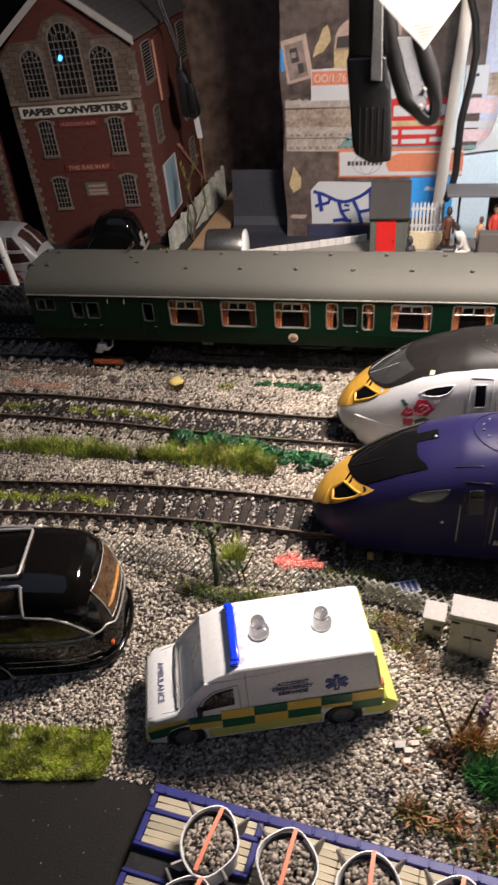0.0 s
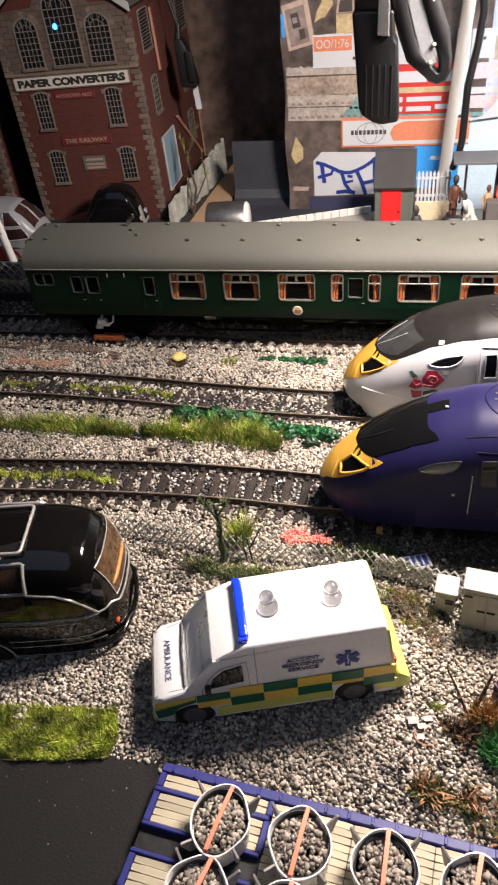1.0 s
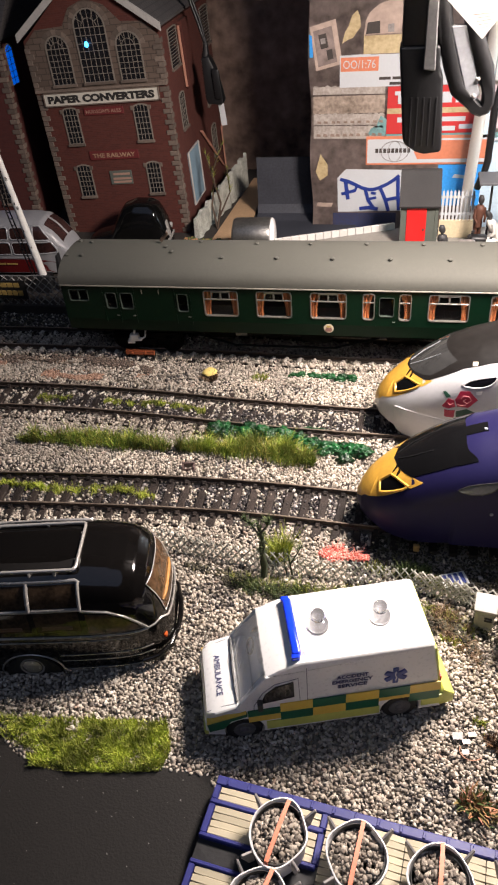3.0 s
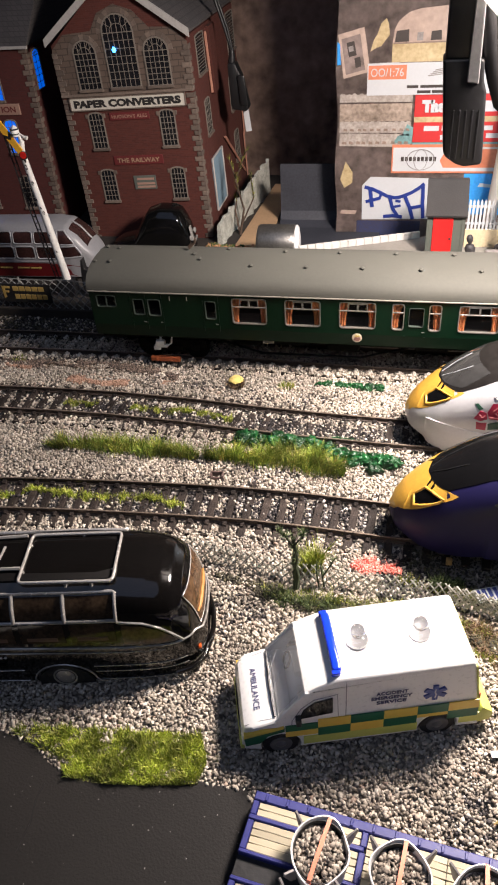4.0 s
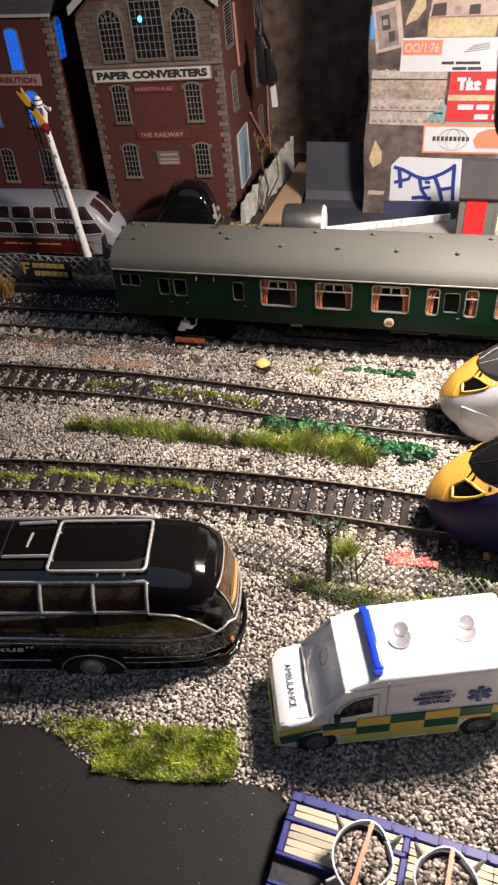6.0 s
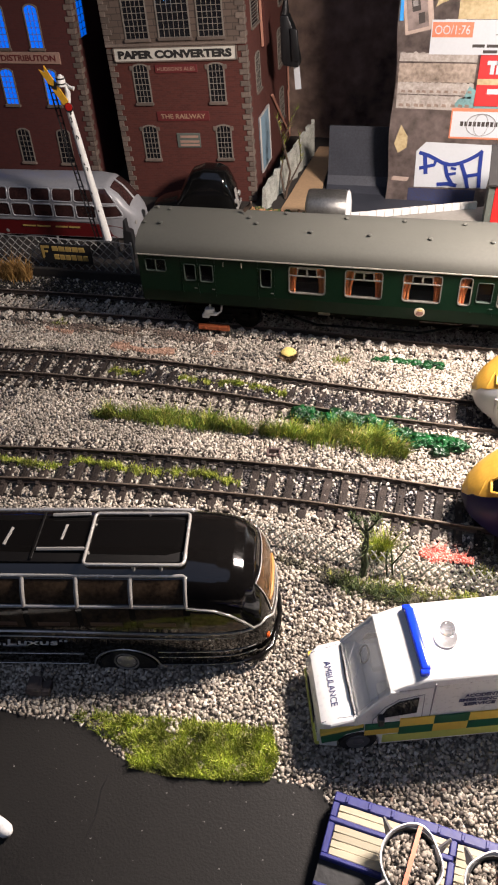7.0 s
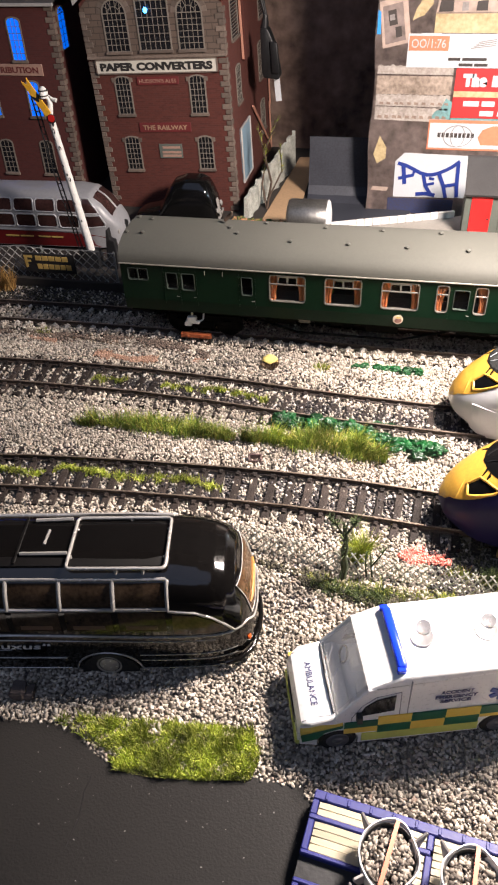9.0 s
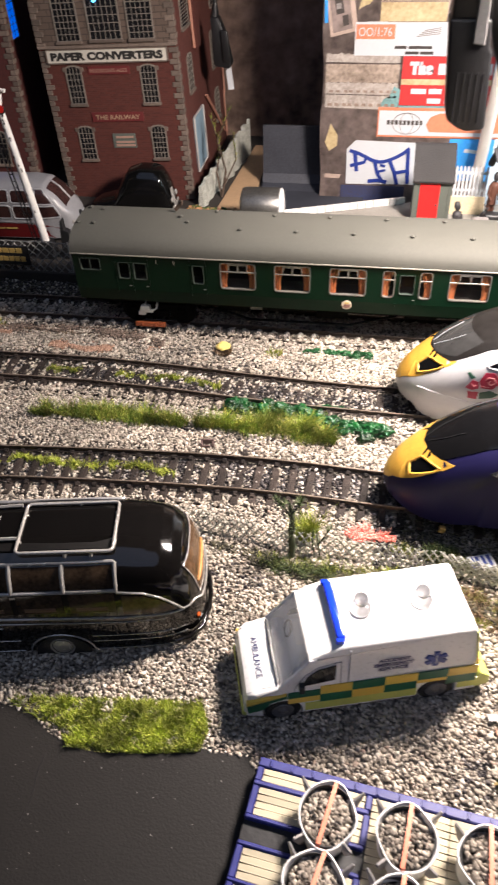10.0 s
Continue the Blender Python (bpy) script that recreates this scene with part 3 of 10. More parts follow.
def curtain_bm(u0, u1, z0, z1, y, tie):
    bm = bmesh.new()
    n = 9
    rows = []
    for j in range(7):
        f = j / 6
        z = z1 + (z0 - z1) * f
        shrink = 1 - 0.42 * math.sin(min(1.0, f * 1.25) * math.pi / 2)
        row = []
        for i in range(n):
            g = i / (n - 1)
            u = (u0 + (u1 - u0) * g * shrink) if tie < 0 else (u1 - (u1 - u0) * g * shrink)
            row.append(bm.verts.new((u, y + 0.25 * math.sin(g * 15), z)))
        rows.append(row)
    for a, b in zip(rows, rows[1:]):
        for i in range(n - 1):
            bm.faces.new((a[i], a[i + 1], b[i + 1], b[i]))
    bmesh.ops.solidify(bm, geom=list(bm.faces), thickness=0.15)
    return bm


def build_coach():
    c = thing("railway_coach", "dark green passenger coach with grey roof and orange curtains", "train coach", (0, 0, 0))
    holes = BIG + SLIM + DOORS + GUARD
    for nm, y in (("body_side", YN), ("body_side", YF - 1.0)):
        bm = bmesh.new()
        holed_wall(bm, X0, X1, 18.2, 40.8, y, y + 1.0, holes)
        # tumblehome: the side leans in below the waist
        for v in bm.verts:
            lean = max(0.0, 24.0 - v.co.z) * 0.16
            v.co.y += lean if y == YN else -lean
        part(nm, bm, M_GREEN, c)
    # ends
    for x in (X0, X1 - 1.0):
        bm = bmesh.new()
        prism(bm, [(YN + 1, 18.6), (YF - 1, 18.6), (YF - 1, 40.6), (YF - 6, 46), (295, 48.8), (YN + 6, 46), (YN + 1, 40.6)], "x", x, x + 1.0)
        part("body_end", bm, M_GREEN, c)
    bm = bmesh.new()
    box(bm, (X0 - 2.6, 288, 20), (X0, 302, 41), bev=0.5)
    part("gangway", bm, M_BLACK, c, "black concertina gangway")
    # roof
    bm = bmesh.new()
    prof = [(YN - 0.5, 40.6)]
    for k in range(17):
        t = math.pi * (1 - k / 16)
        prof.append((295 + 18.9 * math.copysign(abs(math.cos(t)) ** 0.8, math.cos(t)), 41.1 + 8.7 * abs(math.sin(t)) ** 0.85))
    prof.append((YF + 0.5, 40.6))
    prism(bm, prof, "x", X0 - 0.4, X1 + 0.4)
    roof = part("roof", bm, M_ROOF, c, "satin grey roof", smooth=30)
    bm = bmesh.new()
    box(bm, (X0 - 0.4, YN - 0.75, 40.2), (X1 + 0.4, YN - 0.1, 40.8), bev=0.12, seg=1)
    part("gutter", bm, M_GUTTER, c, "pale gutter strip")
    bm = bmesh.new()
    lathe(bm, [(0.5, 0), (0.5, 0.5), (0.95, 0.6), (0.95, 0.95), (0.55, 1.25), (0.12, 1.3)], n=12)
    vent0 = None
    spots = [(-159.0, 287.0), (-152.0, 287.0), (-115.4, 295.5), (-111.4, 290.5)] + [(-88.0 + 23.65 * k, 286.2) for k in range(8)] + [(-158.0, 302.0), (-151.8, 300.5), (-100.9, 302.5)] + [(-75.2 + 23.8 * k, 300.2) for k in range(7)]
    for x, y in spots:
        t = abs(y - 295) / 18.9
        z = 41.1 + 8.7 * abs(math.sin(math.acos(min(1, t ** 1.25)))) ** 0.85 - 0.2
        if vent0 is None:
            vent0 = part("roof_vent", bm, M_ROOF, c, smooth=40, at=(x, y, z))
        else:
            o = new("roof_vent", vent0.data)
            o.parent, o.location = c, (x * S, y * S, z * S)
    # inside
    bm = bmesh.new()
    box(bm, (X0 + 1.2, YN + 12, 19), (X1 - 1.2, YN + 13, 40.5))
    part("inner_wall", bm, M_DARKIN, c)
    bm = bmesh.new()
    box(bm, (X0 + 1.2, YN + 1.2, 25.0), (X1 - 1.2, YN + 12, 25.6))
    part("inner_floor", bm, M_DARKIN, c)
    for u0, z0, u1, z1 in BIG:
        for s in (-1, 1):
            bm = bmesh.new()
            cx = (u0 + u1) / 2 + s * 8.6
            box(bm, (cx - 1.6, YN + 2.2, 25), (cx + 1.6, YN + 11, 34.5), bev=0.7)
            part("seat", bm, M_TABLE, c)
    # windows
    for kind, lst in (("big", BIG), ("slim", SLIM), ("door", DOORS), ("guard", GUARD)):
        for u0, z0, u1, z1 in lst:
            bm = bmesh.new()
            plain = kind in ("door", "guard")
            window_ring(bm, u0 + 0.15, z0 + 0.15, u1 - 0.15, z1 - 0.15, 0.25 if plain else 0.42, YN - 0.28, 0.4, 0.9 if plain else 1.5)
            w = part("window", bm, (M_DULLRIM if plain else M_SILVER), c, "silver-framed window with orange curtains" if not plain else "small framed door window", smooth=40)
            bm = bmesh.new()
            box(bm, (u0 - 0.1, YN + 0.35, z0 - 0.1), (u1 + 0.1, YN + 0.5, z1 + 0.1))
            p = part("pane", bm, M_GLASS, w)
            p.visible_shadow = False
            if kind == "guard":
                bm = bmesh.new()
                box(bm, ((u0 + u1) / 2 - 0.2, YN - 0.2, z0), ((u0 + u1) / 2 + 0.2, YN + 0.3, z1))
                part("glazing_bar", bm, M_DULLRIM, w)
            if not plain:
                zt = z1 - 3.9
                bm = bmesh.new()
                box(bm, (u0, YN - 0.2, zt - 0.28), (u1, YN + 0.3, zt + 0.28), bev=0.08, seg=1)
                if kind == "big":
                    for f in (0.235, 0.5, 0.765):
                        k = 0.34 if f == 0.5 else 0.2
                        box(bm, (u0 + (u1 - u0) * f - k, YN - 0.22, zt), (u0 + (u1 - u0) * f + k, YN + 0.3, z1))
                    box(bm, (u0 + (u1 - u0) * 0.235, YN - 0.22, z1 - 0.75), (u0 + (u1 - u0) * 0.765, YN + 0.3, z1 - 0.25))
                part("glazing_bar", bm, M_SILVER, w)
                sides = ((-1, u0 + 0.1, u0 + 4.4), (1, u1 - 4.4, u1 - 0.1)) if kind == "big" else (((-1, u0 + 0.1, u0 + 4.4),) if u0 < -20 else ((1, u1 - 4.4, u1 - 0.1),))
                for s, a, b in sides:
                    part("curtain", curtain_bm(a, b, z0 + 0.2, z1 - 0.2, YN + 0.9, s), M_CURTAIN, w, "pleated orange curtain", smooth=60)
    # door outlines, handles, hinges and step boards
    for u0, u1 in ((-21.9, -13.5), (-141.4, -134.5), (-134.3, -126.9), (-108.4, -101.5)):
        for u in (u0, u1):
            bm = bmesh.new()
            box(bm, (u - 0.09, YN - 0.12, 22.5), (u + 0.09, YN + 0.05, 39.8))
            part("door_edge", bm, M_GREEN, c)
        bm = bmesh.new()
        tube(bm, [(u1 - 1.4, YN - 0.15, 26.2), (u1 - 1.4, YN - 0.55, 26.3), (u1 - 0.3, YN - 0.6, 26.3)], 0.16, 6)
        part("door_handle", bm, M_SILVER, c, "tiny silver door handle")
        bm = bmesh.new()
        box(bm, (u0 + 0.3, YN + 0.9, 18.0), (u1 - 0.3, YN + 2.6, 18.5))
        part("step", bm, M_UNDER, c)
        for z in (24, 30, 37):
            bm = bmesh.new()
            box(bm, (u0 - 0.3, YN - 0.4, z - 0.25), (u0 + 0.3, YN + 0.05, z + 0.25))
            part("hinge", bm, M_GREEN, c)
    for u in (-122.9, -115.2):
        bm = bmesh.new()
        tube(bm, [(u, YN - 0.1, 37), (u, YN - 0.5, 37.2), (u, YN - 0.5, 38.6), (u, YN - 0.1, 38.8)], 0.13, 6)
        part("grab_rail", bm, M_CREAM, c)
    M_EMBLEM = mat("faded_crest_print", (0.22, 0.11, 0.09), 0.6, var=0.5, coarse=1.0)
    # emblem
    bm = bmesh.new()
    lathe(bm, [(2.1, 0), (2.1, -0.12), (1.9, -0.16)], (-41.6, YN - 0.02, 22.3), 24, "y")
    e = part("emblem", bm, M_CREAM, c, "round cream crest with a faded red and gold device", smooth=30)
    for pts, m in (([(-1.5, -0.9), (-0.5, -1.5), (0.9, -1.4), (1.6, -0.5), (1.2, 0.5), (0.2, 0.2), (-0.9, 0.5)], M_EMBLEM), ([(-1.1, 0.7), (0.0, 0.5), (1.2, 0.8), (0.9, 1.4), (0.2, 1.1), (-0.5, 1.5)], M_GOLD)):
        bm = bmesh.new()
        prism(bm, [(-41.6 + u, 22.3 + w) for u, w in pts], "y", YN - 0.28, YN - 0.12)
        part("emblem_mark", bm, m, e)
    # underframe
    bm = bmesh.new()
    box(bm, (X0 + 1, 281, 15.5), (X1 - 1, 309, 18.6))
    part("underframe", bm, M_UNDER, c)
    for x in (-92, -70, -48, -10, 14, 36):
        bm = bmesh.new()
        box(bm, (x - 7, 284, 10.5 + (x % 3)), (x + 7, 291, 16), bev=0.5)
        part("battery_box", bm, M_UNDER, c)
    bm = bmesh.new()
    tube(bm, [(-104, 281.5, 15.5), (-84, 281.5, 9.5), (-40, 281.5, 9.5), (-20, 281.5, 15.5)], 0.5, 6)
    part("truss_rod", bm, M_UNDER, c)
    for cx in (-127, 68):
        bm = bmesh.new()
        box(bm, (cx - 16, 283.5, 9), (cx + 16, 285.0, 13.5), bev=0.4)
        box(bm, (cx - 5, 283, 7), (cx + 5, 285.0, 10.5), bev=0.4)
        box(bm, (cx - 16, 304, 9), (cx + 16, 305.5, 13.5), bev=0.4)
        box(bm, (cx - 3, 285, 10), (cx + 3, 304, 13))
        bg = part("bogie", bm, M_UNDER, c, "black bogie frame")
        for dx in (-11, 11):
            for y in (285.4, 301.8):
                bm = bmesh.new()
                lathe(bm, [(1.0, 0), (6.4, 0), (6.4, 0.8), (5.9, 0.9), (5.9, 2.2), (1.0, 2.2)], (cx + dx, y, 9.3), 20, "y")
                part("wheel", bm, M_UNDER, bg, smooth=30)
            for y in (282.6, 305.4):
                bm = bmesh.new()
                box(bm, (cx + dx - 1.8, y, 8.2), (cx + dx + 1.8, y + 1, 11.5), bev=0.3)
                part("axle_box", bm, M_UNDER, bg)
    # white fitting and brown beam that hang under the guard's end
    bm = bmesh.new()
    box(bm, (-134.4, 279.4, 11.0), (-128.2, 281.0, 12.4), bev=0.3)
    box(bm, (-133.6, 279.0, 12.2), (-129.4, 281.4, 14.6), bev=0.5)
    box(bm, (-135.2, 279.8, 9.4), (-131.8, 280.8, 11.2), bev=0.3)
    tube(bm, [(-128.4, 280.2, 11.8), (-126.4, 280.2, 13.2), (-126.0, 280.6, 16.0)], 0.4, 6)
    tube(bm, [(-131.4, 280.2, 14.4), (-131.4, 281.2, 16.4)], 0.6, 6)
    part("white_valve", bm, M_WHITEPL, c, "white plastic fitting under the frame")
    for x in (X0 - 3.2,):
        for y in (287, 302):
            bm = bmesh.new()
            lathe(bm, [(0.8, 0), (0.8, 3), (2.2, 3.2), (2.2, 0.0)], (x, y, 16.2), 14, "x")
            part("buffer", bm, M_BLACK, c, smooth=40)
    bm = bmesh.new()
    box(bm, (-83.5, 280.4, 15.2), (-78.5, 281.0, 16.8))
    window_ring(bm, -83.0, 15.5, -79.0, 16.5, 0.3, 280.2, 0.2, 0.3)
    part("data_panel", bm, M_GUTTER, c)
    return c


build_coach()
bm = bmesh.new()
box(bm, (-137.4, 279.6, 3.4), (-123.2, 281.6, 5.6), bev=0.3)
for x in (-134, -127.5):
    lathe(bm, [(0.7, 0), (0.7, -0.5), (0.3, -0.6)], (x, 279.6, 4.5), 10, "y")
o = thing("brake_block_beam", "rust-brown plastic beam lying beside the rail under the coach", "beam")
part("beam", bm, M_BUFFER, o)
bm = bmesh.new()
for x in (-137.5, -124):
    box(bm, (x - 0.6, 279.9, -0.4), (x + 0.6, 281.3, 3.6))
part("foot", bm, M_BLACK, o)

# ---------------------------------------------------------------- the two power cars
M_PALEPINK = mat("pale_pink_print", (0.55, 0.20, 0.22), 0.4)
M_LENS_DIM = mat("dim_grey_lens", (0.12, 0.12, 0.13), 0.2, coat=0.3)
M_WHITE395 = mat("pearl_white_paint", (0.48, 0.48, 0.495), 0.30, 0.15, var=0.06, coarse=0.02, bump=0.03, coat=0.4)
M_BLUE395 = mat("deep_blue_paint", (0.0105, 0.0092, 0.042), 0.36, 0.0, var=0.08, coarse=0.02, bump=0.03, spec=0.14)
M_YELLOW = mat("warning_yellow", (0.53, 0.295, 0.045), 0.35, var=0.18, bump=0.05, coat=0.2)
M_SCREEN = mat("black_windscreen", (0.004, 0.004, 0.0045), 0.12, var=0.2, bump=0.0, spec=0.35)
M_GREYGLASS = mat("smoked_screen", (0.03, 0.03, 0.03), 0.07, var=0.35, coarse=0.06, fine=0.3, bump=0.0, coat=0.4)
M_BLACKROOF = mat("black_roof_paint", (0.010, 0.009, 0.0085), 0.4, var=0.3, coarse=0.03, fine=0.4, bump=0.03, spec=0.16)
M_PINK = mat("crimson_print", (0.36, 0.02, 0.055), 0.4)
M_DKGREEN = mat("dark_green_print", (0.02, 0.07, 0.045), 0.4)
M_LENS = mat("grey_lens", (0.30, 0.31, 0.33), 0.15, coat=0.5)

TOP = [(0, 13.6), (1.5, 16.6), (4, 20.5), (8, 24.5), (12, 28.2), (17, 31.8), (22, 35.2), (28, 38.4), (36, 41.6), (46, 44.6), (60, 46.6), (80, 47.2), (300, 47.4)]
BOT = [(0, 11.0), (2, 9.0), (6, 7.6), (10, 6.2), (14, 5.6), (22, 5.8), (30, 7.5), (40, 8.0), (300, 8.0)]
HALF = [(0, 1.5), (1.5, 6.0), (4, 9.3), (8, 12.3), (12, 14.2), (18, 16.2), (26, 17.5), (36, 18.1), (60, 18.2), (300, 18.2)]
SHOULDER = [(0, 0.35), (10, 0.42), (20, 0.50), (34, 0.60), (50, 0.64), (300, 0.64)]
ROUND = 0.96
# lower edges of the bands of colour, along the hull
COWL = [(0, 12.6), (1, 14.2), (2.8, 16.6), (6.8, 19.3), (9.6, 21.2), (14, 24.5), (17.4, 27.0), (20.3, 29.1)]
SCREEN = [(11.6, 28.0), (14, 28.3), (17, 28.8), (20.9, 31.2), (27.6, 34.9), (34.7, 37.9)]
BLACKTOP = [(11.6, 28.0), (14, 28.2), (18.6, 28.7), (25, 32.2), (30.8, 35.3), (40.4, 38.4), (50, 40.2), (56, 40.8), (80, 41.4)]
SMOKED = [(12.4, 28.4), (14.4, 28.7), (19, 29.7), (23.5, 33.2), (28, 36.4)]


def smooth_interp(d, table):
    """A soft curve through the table: the mean over a short stretch."""
    return sum(interp(d + k, table) for k in (-1.2, -0.6, 0, 0.6, 1.2)) / 5 if d > 3 else interp(d, table)


def section(d, a):
    """A point of the hull: d along it, a from -1 (keel, near side) over 0 ... to +1 (keel, far side), 0 at the crown."""
    zt, zb, w, sh = smooth_interp(d, TOP), interp(d, BOT), smooth_interp(d, HALF), interp(d, SHOULDER)
    zs = zb + (zt - zb) * sh
    s = -1 if a < 0 else 1
    q = abs(a)
    if q < 0.6:
        t = math.pi / 2 * (1 - q / 0.6)
        return s * w * math.cos(t) ** ROUND, zs + (zt - zs) * math.sin(t) ** ROUND
    f = (q - 0.6) / 0.4
    tuck = 0.90 if d < 30 else 0.95
    return s * w * (1 - (1 - tuck) * f ** 2), zs + (zb - zs) * f


def skin_of(section, d, z, out=0.12):
    """The near side of the hull at d, z."""
    lo, hi = -1.0, -0.001
    for _ in range(40):
        mid = (lo + hi) / 2
        if section(d, mid)[1] < z:
            lo = mid
        else:
            hi = mid
    y = section(d, lo)[0]
    y2 = section(d, max(-1.0, lo - 0.02))
    y3 = section(d, min(-0.001, lo + 0.02))
    nrm = Vector((0, -(y3[1] - y2[1]), y3[0] - y2[0])).normalized()
    if nrm.y > 0:
        nrm = -nrm
    return Vector((d, y, z)) + nrm * out

def hull_patch(section, c, pts, material, nm, label="", out=0.12, parent=None, steps=6):
    """A patch laid on the hull, from an outline in (d, z)."""
    dense = []
    for (a, b), (e, f) in zip(pts, pts[1:] + pts[:1]):
        for s in range(steps):
            dense.append((a + (e - a) * s / steps, b + (f - b) * s / steps))
    bm = bmesh.new()
    cd, cz = sum(p[0] for p in dense) / len(dense), sum(p[1] for p in dense) / len(dense)
    rings = [[bm.verts.new(skin_of(section, cd + (p[0] - cd) * k, cz + (p[1] - cz) * k, out)) for p in dense] for k in (1.0, 0.66, 0.33)]
    mid = bm.verts.new(skin_of(section, cd, cz, out))
    m = len(dense)
    for a, b in zip(rings, rings[1:]):
        for k in range(m):
            bm.faces.new((a[k], a[(k + 1) % m], b[(k + 1) % m], b[k]))
    for k in range(m):
        bm.faces.new((rings[-1][k], rings[-1][(k + 1) % m], mid))
    bmesh.ops.recalc_face_normals(bm, faces=list(bm.faces))
    f0 = max(bm.faces, key=lambda f: f.calc_area())
    if f0.normal.y > 0:
        bmesh.ops.reverse_faces(bm, faces=list(bm.faces))
    bmesh.ops.solidify(bm, geom=list(bm.faces), thickness=0.3)
    return part(nm, bm, material, parent or c, label, smooth=40)

def hull_strip(section, c, pts, r, material, nm, label="", close=False, parent=None, out=0.1):
    bm = bmesh.new()
    dense = []
    m = len(pts)
    for i in range(m if close else m - 1):
        (a, b), (e, f) = pts[i], pts[(i + 1) % m]
        for s in range(5):
            dense.append((a + (e - a) * s / 5, b + (f - b) * s / 5))
    if not close:
        dense.append(pts[-1])
    tube(bm, [skin_of(section, d, z, out) for d, z in dense], r, 6, closed=close)
    return part(nm, bm, material, parent or c, label, smooth=60)



def hull_mesh(section, xs, n=72):
    bm = bmesh.new()
    rows = [[bm.verts.new((x, *section(x, -1 + 2 * k / n))) for k in range(n + 1)] for x in xs]
    for a, b in zip(rows, rows[1:]):
        for k in range(n):
            bm.faces.new((a[k], a[k + 1], b[k + 1], b[k]))
    for row in (rows[0], rows[-1]):
        bm.faces.new(row)
    for a, b in zip(rows, rows[1:]):
        bm.faces.new((a[0], b[0], b[-1], a[-1]))
    bmesh.ops.recalc_face_normals(bm, faces=list(bm.faces))
    return bm


def crown(d, y, out=0.05):
    """The top of the hull at d, y."""
    lo, hi = -0.6, 0.0
    for _ in range(30):
        mid = (lo + hi) / 2
        if -section(d, mid)[0] > abs(y):
            lo = mid
        else:
            hi = mid
    return Vector((d, y, section(d, lo)[1] + out))


def hull_point(d, a, out):
    p = Vector((d, *section(d, a)))
    q = Vector((d + 0.2, *section(d + 0.2, a)))
    r = Vector((d, *section(d, a + (0.01 if a < 0.98 else -0.01))))
    nrm = (q - p).cross(r - p).normalized()
    if nrm.dot(p - Vector((d + 6, 0, 18))) < 0:
        nrm = -nrm
    return p + nrm * out


def hull_band(ds, low, out, n=48, end=None):
    """A sheet over the crown whose lower edges follow low(d) on both sides."""
    bm = bmesh.new()
    tops, unders = [], []
    for i, d in enumerate(ds):
        lo, hi = -1.0, -0.004
        for _ in range(36):
            mid = (lo + hi) / 2
            if section(d, mid)[1] < low(d):
                lo = mid
            else:
                hi = mid
        row = [-abs(lo) + 2 * abs(lo) * k / n for k in range(n + 1)]
        shift = [end(section(d, a)[0]) * (i / (len(ds) - 1)) ** 2 if end else 0.0 for a in row]
        tops.append([bm.verts.new(hull_point(d + e, a, out)) for a, e in zip(row, shift)])
        unders.append([bm.verts.new(hull_point(d + e, a, -0.25)) for a, e in zip(row, shift)])
    for grid, flip in ((tops, False), (unders, True)):
        for a, b in zip(grid, grid[1:]):
            for k in range(n):
                q = (a[k], a[k + 1], b[k + 1], b[k])
                bm.faces.new(q[::-1] if flip else q)
    for a, b, e, f in zip(tops, tops[1:], unders, unders[1:]):
        bm.faces.new((a[0], b[0], f[0], e[0]))
        bm.faces.new((a[n], e[n], f[n], b[n]))
    for t, u in ((tops[0], unders[0]), (tops[-1], unders[-1])):
        for k in range(n):
            bm.faces.new((t[k], u[k], u[k + 1], t[k + 1]))
    bmesh.ops.recalc_face_normals(bm, faces=list(bm.faces))
    return bm


